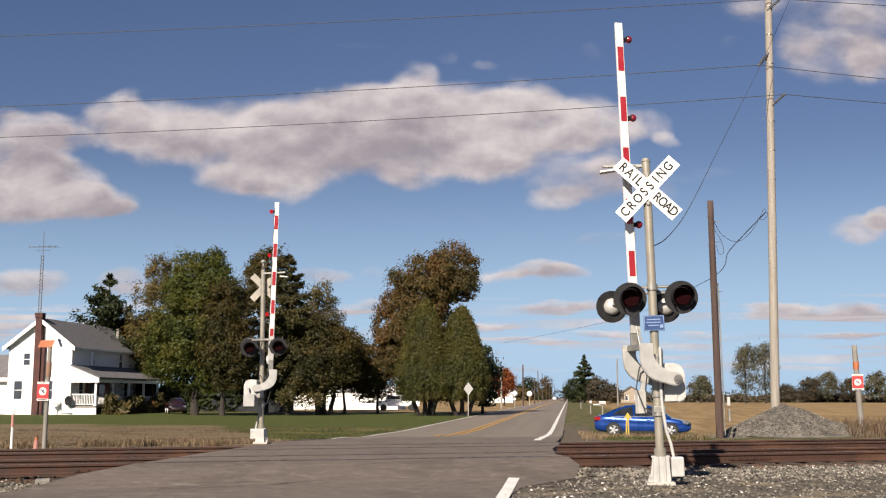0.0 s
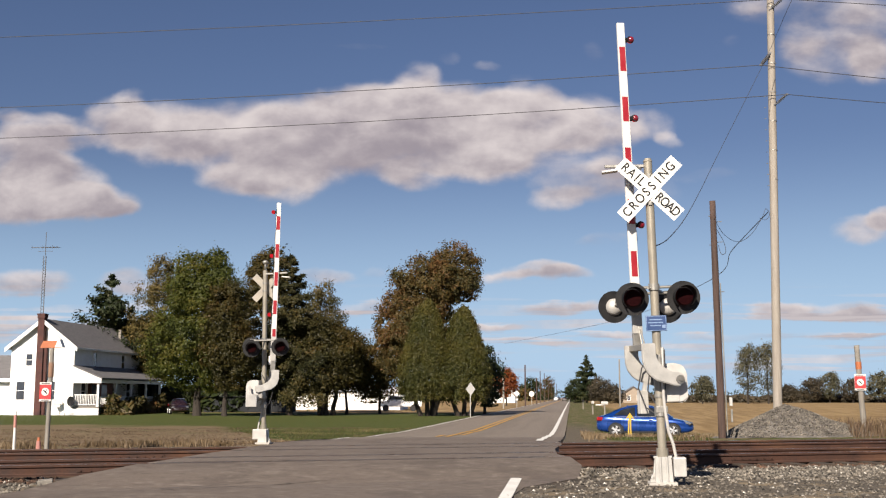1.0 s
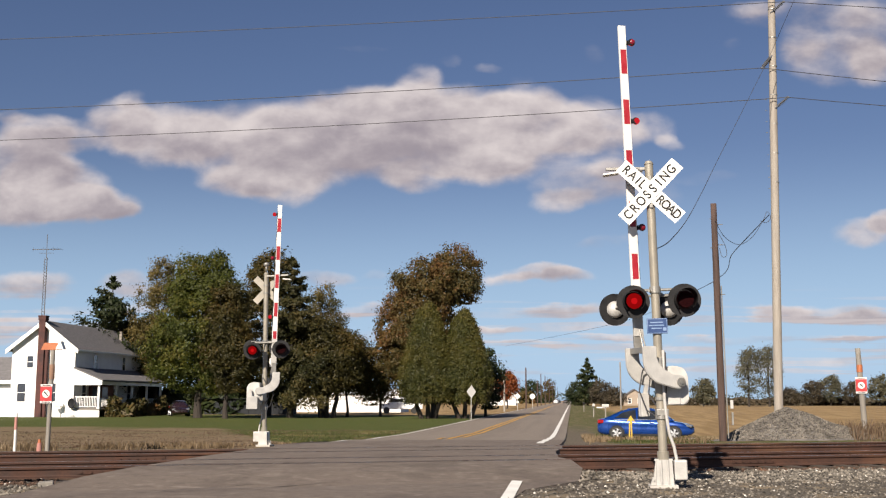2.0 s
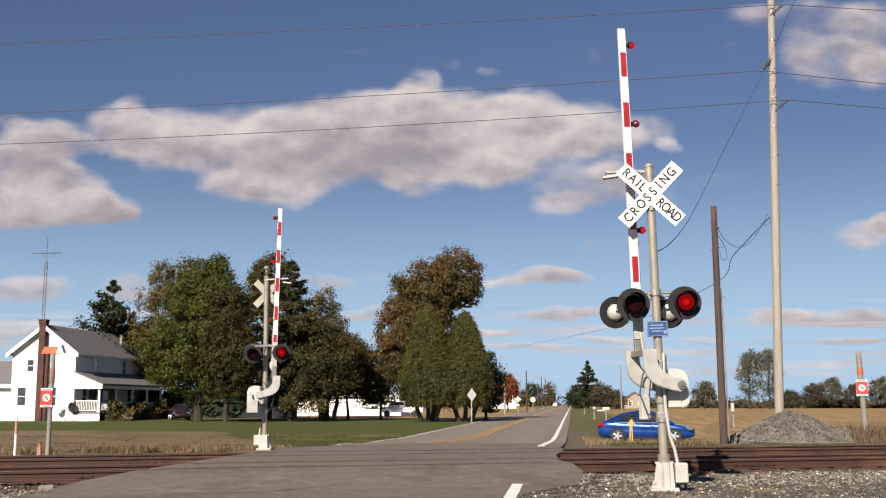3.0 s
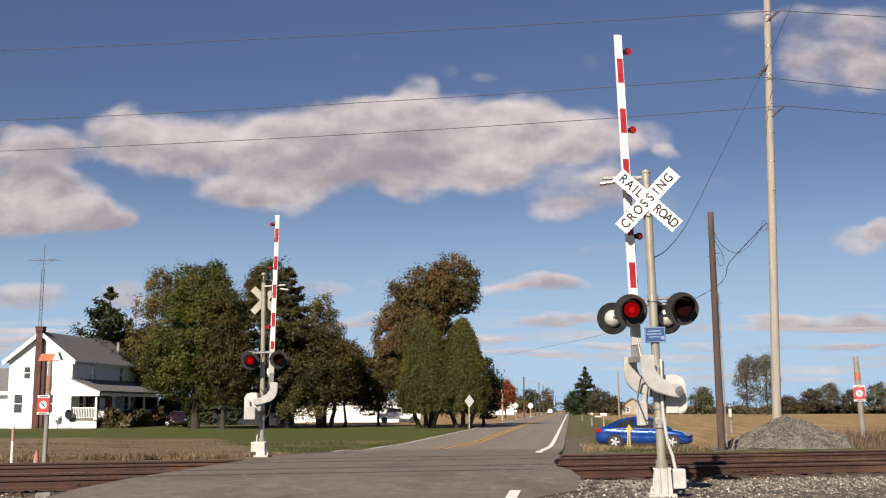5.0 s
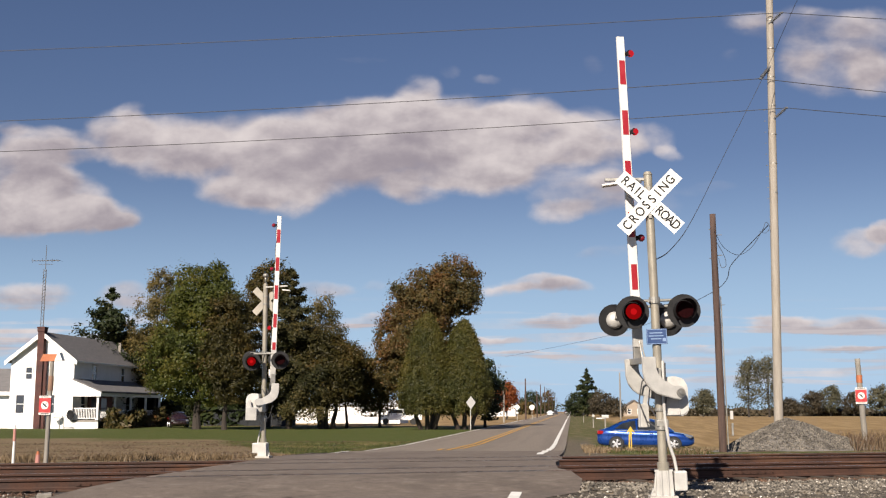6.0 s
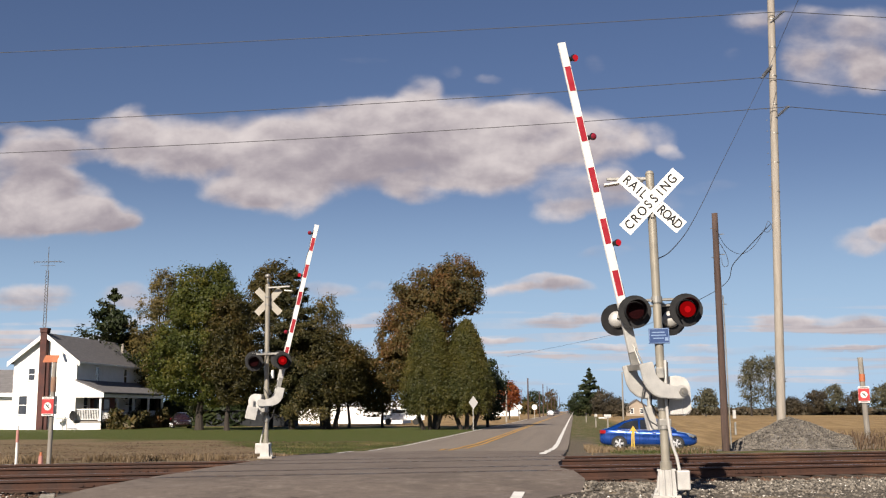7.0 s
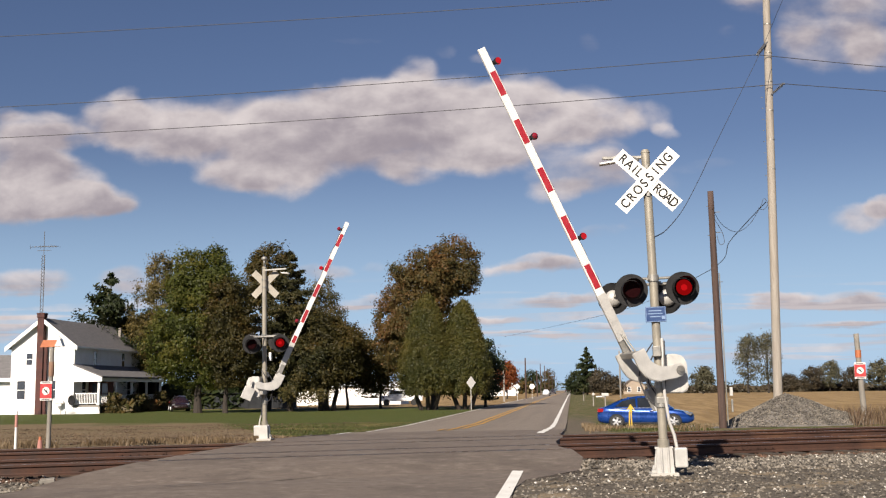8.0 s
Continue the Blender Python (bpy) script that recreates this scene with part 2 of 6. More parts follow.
WOOD_OLD = surface("weathered pole wood", (0.0347, 0.0202, 0.0158), (0.0820, 0.0517, 0.0417), 2, 0.85, 0, 0.5, 30, stretch=(6, 6, 0.5))
WOOD_PALE = surface("pale pole wood", (0.2090, 0.1834, 0.1533), (0.3029, 0.2750, 0.2384), 2, 0.8, 0, 0.4, 30, (0.1776, 0.1456, 0.1136), 1.2, (0.58, 0.75), stretch=(6, 6, 0.5))
WOOD_GREY = surface("grey post wood", (0.1388, 0.1262, 0.1072), (0.2397, 0.2208, 0.1955), 2, 0.85, 0, 0.5, 30, stretch=(6, 6, 0.5))
CABLE = surface("cable jacket", (0.0249, 0.0249, 0.0291), (0.0498, 0.0498, 0.0539), 10, 0.6, 0, 0.05)
BARK = surface("bark", (0.0144, 0.0107, 0.0082), (0.0410, 0.0320, 0.0246), 3, 0.95, 0, 0.7, 25, stretch=(4, 4, 0.8))
YELLOW_PAINT = surface("yellow paint", (0.3469, 0.2271, 0.0189), (0.5472, 0.3648, 0.0380), 6, 0.55, 0, 0.1, 50)
ORANGE = surface("faded orange", (0.3154, 0.0883, 0.0315), (0.3911, 0.1388, 0.0568), 5, 0.6, 0, 0.1, 40)

# ---- plan ----
TRACK = radians(68.0)                                     # heading of the rails from the road's heading
ALONG = Vector((math.sin(TRACK), math.cos(TRACK), 0))
ACROSS = Vector((-math.cos(TRACK), math.sin(TRACK), 0))
RAILS = (18.6, 20.1, 22.56, 24.06)
RAIL_Z = 0.86
GROUND = ((-60, .3), (0, .42), (8, .5), (12, .6), (14.9, .63), (17.2, .61), (17.9, .63), (25.0, .63), (26.5, .59), (31.5, .6), (33.5, .52),
          (40, .32), (48, .2), (200, .2), (420, .0), (3000, -4.0))
ROAD = ((-60, .42), (0, .54), (8, .58), (12, .63), (15.6, .66), (18.3, .86), (24.4, .86), (28, .745), (33, .61), (38, .46), (44, .31), (52, .23), (200, .23), (420, .03), (3000, -3.97))


def profile(table, n):
    for (a, za), (b, zb) in zip(table, table[1:]):
        if n <= b:
            f = max(0.0, (n - a) / (b - a))
            f = f * f * (3 - 2 * f) if b - a < 60 else f
            return za + (zb - za) * f
    return table[-1][1]


def n_of(x, y):
    return x * ACROSS.x + y * ACROSS.y


def ground_z(x, y):
    n = n_of(x, y)
    z = profile(GROUND, n)
    if -3.5 < x < 2.4 and n < 17.9:                       # gravel shoulder level with the asphalt
        f = 1.0 if x < 0.3 else max(0.0, 1 - (x - 0.3) / 2.1)
        z += f * min(1.0, (17.9 - n) / 1.0) * (profile(ROAD, n) - 0.014 - z)
    if x > 0.3 and 36 < n < 120:                          # shallow ditch east of the road
        z -= 0.24 * min(1.0, (x - 0.3) / 2.0) * min(1.0, (n - 36) / 6.0) * min(1.0, (120 - n) / 40.0)
    return z + 0.035 * noise.noise((x * 0.35, y * 0.35, 0)) * (1 if 30 < n < 120 else 0.4)


def y_at(x, n):
    return (n - x * ACROSS.x) / ACROSS.y


# ---- mesh tools ----
def mesh_of(name, bm, mats, smooth=False):
    me = bpy.data.meshes.new(name)
    bm.normal_update()
    bm.to_mesh(me)
    bm.free()
    for m in (mats if isinstance(mats, (list, tuple)) else [mats]):
        me.materials.append(m)
    if smooth:
        me.polygons.foreach_set("use_smooth", [True] * len(me.polygons))
    return me


def part(name, bm, mat, parent=None, label="", at=None, smooth=False):
    ob = new(name, mesh_of(name, bm, mat, smooth))
    if parent is not None:
        ob.parent = parent
    if at is not None:
        ob.matrix_basis = at
    return tagged(ob, label) if label else ob


def thing(name, label, category, at=None, group="", kind=""):
    ob = new(name)
    if at is not None:
        ob.matrix_basis = at
    return tagged(ob, label, category, group, kind)


def box(bm, sx, sy, sz, m=None, bevel=0.0, mat=0):
    made = bmesh.ops.create_cube(bm, size=1.0, matrix=(m or Matrix()) @ Matrix.Diagonal((sx, sy, sz, 1)))
    faces = list({f for v in made["verts"] for f in v.link_faces})
    for f in faces:
        f.material_index = mat
    if bevel:
        edges = list({e for v in made["verts"] for e in v.link_edges})
        bmesh.ops.bevel(bm, geom=edges, offset=bevel, segments=2, affect="EDGES", profile=0.5)
    return bm


def tube(bm, r1, r2, length, m=None, seg=16, caps=True, mat=0):
    """A cone or cylinder that stands on the origin of m, along its z."""
    made = bmesh.ops.create_cone(bm, cap_ends=caps, segments=seg, radius1=r1, radius2=r2, depth=length,
                                 matrix=(m or Matrix()) @ Matrix.Translation((0, 0, length / 2)))
    for f in {f for v in made["verts"] for f in v.link_faces}:
        f.material_index = mat
    return bm


def rod(bm, a, b, r, r2=None, seg=8, mat=0):
    a, b = Vector(a), Vector(b)
    d = b - a
    m = Matrix.Translation(a) @ d.to_track_quat("Z", "Y").to_matrix().to_4x4()
    return tube(bm, r, r if r2 is None else r2, d.length, m, seg, True, mat)


def prism(bm, outline, y0, y1, mat=0):
    """Extrudes a closed x-z outline from y0 to y1."""
    lo = [bm.verts.new((x, y0, z)) for x, z in outline]
    hi = [bm.verts.new((x, y1, z)) for x, z in outline]
    faces = [bm.faces.new(lo), bm.faces.new(hi[::-1])]
    for i in range(len(lo)):
        j = (i + 1) % len(lo)
        faces.append(bm.faces.new((lo[j], lo[i], hi[i], hi[j])))
    for f in faces:
        f.material_index = mat
    bmesh.ops.recalc_face_normals(bm, faces=faces)
    return faces


def B():
    return bmesh.new()


def wire(name, pts, r, mat, label, category, parent=None):
    cu = bpy.data.curves.new(name, "CURVE")
    cu.dimensions, cu.bevel_depth, cu.bevel_resolution = "3D", r, 1
    sp = cu.splines.new("POLY")
    sp.points.add(len(pts) - 1)
    for p, q in zip(sp.points, pts):
        p.co = (*q, 1)
    cu.materials.append(mat)
    ob = new(name, cu)
    if parent is not None:
        ob.parent = parent
        return tagged(ob, label)
    return tagged(ob, label, category)


def sagging(a, b, sag, steps=24):
    a, b = Vector(a), Vector(b)
    return [a.lerp(b, i / steps) - Vector((0, 0, sag * 4 * (i / steps) * (1 - i / steps))) for i in range(steps + 1)]


def writing(name, text, size, mat, parent, m, label=""):
    cu = bpy.data.curves.new(name, "FONT")
    cu.body, cu.size, cu.align_x, cu.align_y, cu.extrude, cu.offset = text, size, "CENTER", "CENTER", 0.001, 0.004
    ob = bpy.data.objects.new(name + "_tmp", cu)
    scene.collection.objects.link(ob)
    me = bpy.data.meshes.new_from_object(ob.evaluated_get(bpy.context.evaluated_depsgraph_get()))
    bpy.data.objects.remove(ob)
    me.materials.clear()
    me.materials.append(mat)
    o = new(name, me)
    o.parent, o.matrix_basis = parent, m
    return tagged(o, label) if label else o

# ---- ground ----
def ground_material():
    m = bpy.data.materials.new("open ground")
    m.use_nodes = True
    k = Nodes(m.node_tree)
    co = k.add("ShaderNodeTexCoord").outputs["Object"]
    sep = k.add("ShaderNodeSeparateXYZ")
    k.l.new(co, sep.inputs[0])
    big, mid, fine = k.noise(co, 0.12, 5.0, 0.6), k.noise(co, 1.3, 5.0, 0.6), k.noise(co, 16.0, 4.0, 0.6)
    wob = k.math("MULTIPLY", k.math("SUBTRACT", mid, 0.5), 5.0)
    x, y = sep.outputs[0], sep.outputs[1]
    n = k.math("ADD", k.vec("DOT_PRODUCT", co, tuple(ACROSS)), k.math("MULTIPLY", wob, 0.3))
    yw = k.math("ADD", y, k.math("ADD", k.math("MULTIPLY", wob, 0.6), k.math("MULTIPLY", k.math("SUBTRACT", big, 0.5), 12.0)))
    xw = k.math("ADD", x, k.math("MULTIPLY", wob, 0.25))
    gravel = k.mix(k.ramp(fine, 0.3, 0.7), (0.0536, 0.0461, 0.0366), (0.1388, 0.1199, 0.0978))
    gravel = k.mix(k.math("MULTIPLY", k.ramp(mid, 0.50, 0.66), 0.75), gravel, (0.2397, 0.1892, 0.1262))
    weeds = k.mix(k.ramp(fine, 0.3, 0.7), (0.1009, 0.0725, 0.0429), (0.2019, 0.1545, 0.0946))
    weeds = k.mix(k.math("MULTIPLY", k.ramp(big, 0.5, 0.7), 0.6), weeds, (0.0631, 0.0662, 0.0221))
    lawn = k.mix(k.ramp(fine, 0.3, 0.7), (0.0347, 0.0473, 0.0101), (0.0725, 0.0915, 0.0214))
    lawn = k.mix(k.math("MULTIPLY", k.ramp(mid, 0.42, 0.68), 0.55), lawn, (0.0883, 0.0757, 0.0252))
    rows = k.noise(k.vec("MULTIPLY", co, (1.0, 0.06, 1.0)), 1.2, 3.0)
    stubble = k.mix(k.ramp(rows, 0.35, 0.65), (0.1892, 0.1262, 0.0599), (0.2776, 0.1955, 0.0978))
    stubble = k.mix(k.math("MULTIPLY", k.ramp(big, 0.45, 0.7), 0.35), stubble, (0.1577, 0.1009, 0.0505))
    left = k.ramp(x, -4.5, -4.4)
    # west of the road: weeds, then lawn, then stubble
    edge = k.math("ADD", 36.0, k.math("MINIMUM", 27.0, k.math("MAXIMUM", k.math("MULTIPLY", k.math("SUBTRACT", -9.0, x), 2.2), 0.0)))
    west = k.mix(k.ramp(k.math("SUBTRACT", yw, edge), -1.5, 1.5), weeds, lawn)
    west = k.mix(k.ramp(yw, 112.0, 116.0), west, stubble)
    verge = k.mix(k.ramp(mid, 0.40, 0.64), lawn, weeds)
    east = k.mix(k.ramp(xw, 4.0, 6.5), verge, k.mix(k.ramp(yw, 56.0, 62.0), verge, stubble))
    col = k.mix(left, west, east)
    dirt = k.mix(k.ramp(fine, 0.3, 0.7), (0.075, 0.060, 0.047), (0.150, 0.125, 0.100))
    by_road = k.math("MULTIPLY", k.ramp(xw, 1.5, 0.7), k.math("MULTIPLY", left, k.ramp(n, 75.0, 50.0)))
    col = k.mix(k.math("MULTIPLY", by_road, 0.85), col, dirt)
    rusty = k.math("MULTIPLY", k.ramp(n, 17.5, 18.2), k.ramp(n, 25.2, 24.6))
    gravel = k.mix(k.math("MULTIPLY", rusty, 0.8), gravel, (0.0706, 0.0373, 0.0232))
    soil = k.math("MULTIPLY", k.ramp(xw, 0.55, -0.25), k.math("MULTIPLY", k.ramp(x, -4.5, -4.4), k.ramp(n, 13.5, 15.5)))
    gravel = k.mix(k.math("MULTIPLY", soil, 0.75), gravel, (0.0622, 0.0498, 0.0415))
    col = k.mix(k.ramp(n, 30.6, 29.2), col, gravel)
    p = k.add("ShaderNodeBsdfPrincipled")
    k.put(p.inputs["Base Color"], col)
    p.inputs["Roughness"].default_value = 0.95
    p.inputs["Specular IOR Level"].default_value = 0.15
    bp = k.add("ShaderNodeBump")
    bp.inputs["Strength"].default_value, bp.inputs["Distance"].default_value = 0.7, 0.05
    k.put(bp.inputs["Height"], k.math("ADD", fine, mid))
    k.l.new(bp.outputs[0], p.inputs["Normal"])
    out = k.add("ShaderNodeOutputMaterial")
    k.l.new(p.outputs[0], out.inputs[0])
    return m


def build_ground():
    ss = [-3500, -1500, -700, -350, -200, -140] + list(range(-100, 101, 2)) + [140, 200, 350, 700, 1500, 3500]
    ns = [-600, -200, -60, -20, -5] + [v * 0.8 for v in range(0, 78)] + list(range(64, 125, 4)) + [140, 170, 200, 280, 420, 700, 1200, 3000]
    verts, faces = [], []
    for n in ns:
        for s in ss:
            q = ALONG * s + ACROSS * n
            verts.append((q.x, q.y, ground_z(q.x, q.y)))
    w = len(ss)
    for j in range(len(ns) - 1):
        for i in range(w - 1):
            a = j * w + i
            faces.append((a, a + 1, a + w + 1, a + w))
    me = bpy.data.meshes.new("ground")
    me.from_pydata(verts, [], faces)
    me.materials.append(ground_material())
    me.polygons.foreach_set("use_smooth", [True] * len(me.polygons))
    return tagged(new("ground", me), "gravel shoulders, dry weeds, mown lawn and stubble field", "ground", kind="structure")


build_ground()

ROAD_L, ROAD_R, MID, EDGE_R, EDGE_L = -8.35, -0.3, -4.62, -0.87, -8.12


def road_material():
    m = bpy.data.materials.new("asphalt")
    m.use_nodes = True
    k = Nodes(m.node_tree)
    co = k.add("ShaderNodeTexCoord").outputs["Object"]
    fine, mid = k.noise(co, 45.0, 4.0, 0.7), k.noise(co, 0.7, 5.0, 0.6)
    lane = k.noise(k.vec("MULTIPLY", co, (1.1, 0.05, 1.0)), 1.0, 3.0)
    n = k.vec("DOT_PRODUCT", co, tuple(ACROSS))
    col = k.mix(k.ramp(fine, 0.3, 0.7), (0.1411, 0.1179, 0.0971), (0.2158, 0.1826, 0.1511))
    col = k.mix(k.math("MULTIPLY", k.ramp(lane, 0.45, 0.65), 0.35), col, (0.1158, 0.0939, 0.0777))
    new_top = k.ramp(k.math("ADD", n, k.math("MULTIPLY", k.math("SUBTRACT", mid, 0.5), 2.5)), 34.0, 33.6)
    dark = k.mix(k.ramp(fine, 0.25, 0.75), (0.0938, 0.0747, 0.0622), (0.1618, 0.1336, 0.1112))
    streaks = k.noise(k.vec("MULTIPLY", co, (0.5, 2.6, 1.0)), 1.4, 5.0, 0.65)
    dark = k.mix(k.math("MULTIPLY", k.ramp(streaks, 0.55, 0.72), 0.55), dark, (0.1743, 0.1535, 0.1286))
    dark = k.mix(k.math("MULTIPLY", k.ramp(mid, 0.48, 0.68), 0.5), dark, (0.0681, 0.0548, 0.0465))
    blotch = k.noise(co, 4.5, 5.0, 0.65)
    dark = k.mix(k.math("MULTIPLY", k.ramp(blotch, 0.52, 0.70), 0.45), dark, (0.235, 0.200, 0.172))
    dark = k.mix(k.math("MULTIPLY", k.ramp(blotch, 0.46, 0.34), 0.55), dark, (0.070, 0.055, 0.047))
    scuff = k.noise(k.vec("MULTIPLY", co, (0.9, 9.0, 1.0)), 1.1, 4.0, 0.7)
    dark = k.mix(k.math("MULTIPLY", k.ramp(scuff, 0.62, 0.74), 0.5), dark, (0.290, 0.255, 0.225))
    col = k.mix(new_top, col, dark)
    p = k.add("ShaderNodeBsdfPrincipled")
    k.put(p.inputs["Base Color"], col)
    p.inputs["Roughness"].default_value = 0.85
    p.inputs["Specular IOR Level"].default_value = 0.3
    bp = k.add("ShaderNodeBump")
    bp.inputs["Strength"].default_value, bp.inputs["Distance"].default_value = 0.5, 0.01
    k.put(bp.inputs["Height"], fine)
    k.l.new(bp.outputs[0], p.inputs["Normal"])
    out = k.add("ShaderNodeOutputMaterial")
    k.l.new(p.outputs[0], out.inputs[0])
    return m


def road_z(x, y):
    n = n_of(x, y)
    crown = 0.05 * max(0.0, 1 - abs(x - MID) / 4.0) * (0 if 15.8 < n < 28 else 1)
    return profile(ROAD, n) + crown


def road_edge(side, n):
    """The asphalt's ragged edge: it widens a little at the crossing."""
    base = ROAD_R if side > 0 else ROAD_L
    if side > 0:
        wide = 0.46 * max(0.0, 1 - ((n - 16.9) / 2.3) ** 2) - 0.5 * min(1.0, max(0.0, (15.9 - n) / 1.2))
    else:
        wide = -1.35 * min(1.0, max(0.0, (31 - n) / 5.5)) + 0.5 * min(1.0, max(0.0, (18.5 - n) / 2.0))
    return base + side * (wide + 0.10 * noise.noise((n * 0.45, side * 9.0, 0)))


def strip_of_road(bm, n0, n1, steps):
    cols = 9
    grid = []
    for j in range(steps + 1):
        n = n0 + (n1 - n0) * j / steps
        row = []
        for i in range(cols):
            lo, hi = road_edge(-1, n), road_edge(1, n)
            x = lo + (hi - lo) * i / (cols - 1)
            y = y_at(x, n)
            row.append((x, y, road_z(x, y)))
        grid.append(row)
    top = [[bm.verts.new(q) for q in row] for row in grid]
    for j in range(steps):
        for i in range(cols - 1):
            bm.faces.new((top[j][i], top[j][i + 1], top[j + 1][i + 1], top[j + 1][i]))
    # skirts give the slab its thickness
    ring = top[0] + [r[-1] for r in top[1:-1]] + top[-1][::-1] + [r[0] for r in top[1:-1]][::-1]
    low = [bm.verts.new(v.co - Vector((0, 0, 0.14))) for v in ring]
    for i in range(len(ring)):
        j = (i + 1) % len(ring)
        bm.faces.new((ring[i], low[i], low[j], ring[j]))


def build_road():
    asphalt = road_material()
    bm = B()
    cuts = [-60.0]
    for r in RAILS:
        cuts += [r - 0.17, r + 0.15]
    cuts.append(60.0)
    for a, b in zip(cuts[::2], cuts[1::2]):
        strip_of_road(bm, a, b, max(2, int((b - a) / 1.2)))
    bmesh.ops.recalc_face_normals(bm, faces=bm.faces)
    road = tagged(part("road", bm, asphalt), "worn grey two-lane asphalt country road over the tracks", "road", kind="structure")
    bm = B()
    prev = None
    for n in [60, 70, 80, 100, 120, 150, 200, 260, 340, 420, 700, 1200, 2200, 3000]:
        row = [bm.verts.new((x, y_at(x, n), road_z(x, y_at(x, n)))) for x in (ROAD_L, MID - 2, MID, MID + 2, ROAD_R)]
        if prev:
            for i in range(4):
                bm.faces.new((prev[i], prev[i + 1], row[i + 1], row[i]))
        prev = row
    part("far_stretch", bm, asphalt, road)
    # flangeway floor under the rails
    for i, r in enumerate(RAILS):
        bm = B()
        q = Vector((MID + .95, y_at(MID + .95, r), 0.69))
        box(bm, 7.3, 0.33, 0.05, Matrix.Translation(q) @ pose(0, 0, 0, 0, 0, 90 - 68))
        part("flangeway_floor", bm, RUBBER, road, "dark dirty flangeway beside a rail")
        for o in (-.108, .098):
            bm = B()
            q = Vector((MID + .95, y_at(MID + .95, r + o), 0.803))
            box(bm, 6.9, 0.10, 0.112, Matrix.Translation(q) @ pose(0, 0, 0, 0, 0, 90 - 68), 0.012)
            part("rubber_seal", bm, RUBBER, road, "black rubber strip beside a rail")
    return road


road = build_road()
LINE_WHITE = surface("road line white", (0.55, 0.54, 0.50), (0.72, 0.71, 0.68), 3, 0.7, 0, 0.1, 40, (0.2490, 0.2324, 0.2158), 2.5, (0.62, 0.8))
LINE_YELLOW = surface("road line yellow", (0.3486, 0.1826, 0.0232), (0.56, 0.31, 0.045), 3, 0.7, 0, 0.1, 40, (0.2158, 0.1577, 0.0913), 2.0, (0.58, 0.8))


def painted(name, mat, x0, x1, y0, y1, label, lift=0.012):
    bm = B()
    steps = max(1, int(min(y1 - y0, 160) / 1.5))
    prev = None
    for j in range(steps + 1):
        f = j / steps
        y = y0 + (y1 - y0) * (f if y1 - y0 < 160 else f * f)
        w = 0.012 * noise.noise((y * 1.7, x0, 3))
        row = [bm.verts.new((x + w, y, road_z(x, y) + lift)) for x in (x0, x1)]
        if prev:
            bm.faces.new((prev[0], prev[1], row[1], row[0]))
        prev = row
    return part(name, bm, mat, road, label)


painted("edge_line", LINE_WHITE, EDGE_R - 0.10, EDGE_R + 0.10, 29.5, 900, "white edge line")
painted("edge_line", LINE_WHITE, EDGE_R - 0.085, EDGE_R + 0.085, 3.0, 17.0, "white edge line")
painted("edge_line", LINE_WHITE, EDGE_L - 0.06, EDGE_L + 0.06, 33.0, 900, "faded white edge line")
painted("centre_line", LINE_YELLOW, MID - 0.25, MID - 0.10, 38.5, 900, "worn yellow centre line")
painted("centre_line", LINE_YELLOW, MID + 0.10, MID + 0.25, 38.5, 900, "worn yellow centre line")
DARK_MARK = surface("dark road mark", (0.0149, 0.0133, 0.0124), (0.0373, 0.0332, 0.0307), 8, 0.7, 0, 0.1, 60)


# thin dark line laid just above the asphalt, uneven in width
def dark_stroke(pts, w):
    bm = B()
    prev = None
    for i, (x, n) in enumerate(pts):
        y = y_at(x, n)
        q = Vector((x, y, road_z(x, y) + 0.006))
        ww = w * (0.7 + 0.6 * random.random())
        row = [bm.verts.new(q + ACROSS * ww), bm.verts.new(q - ACROSS * ww)]
        if prev:
            bm.faces.new((prev[0], prev[1], row[1], row[0]))
        prev = row
    part("tar_seam", bm, DARK_MARK, road, "thin dark line across the asphalt")


dark_stroke([(ROAD_L + 1.0 + 0.23 * i, 16.3 + 0.012 * math.sin(i * 0.9) + 0.04 * noise.noise((i * .3, 0, 1))) for i in range(30)], 0.025)
dark_stroke([(-5.6 + 0.12 * i, 15.4 + 0.055 * i) for i in range(16)] + [(-3.7, 16.4), (-3.9, 16.55), (-4.3, 16.5), (-4.9, 16.2)], 0.02)
dark_stroke([(-7.6 + 0.25 * i, 14.9 + 0.04 * i) for i in range(14)], 0.012)


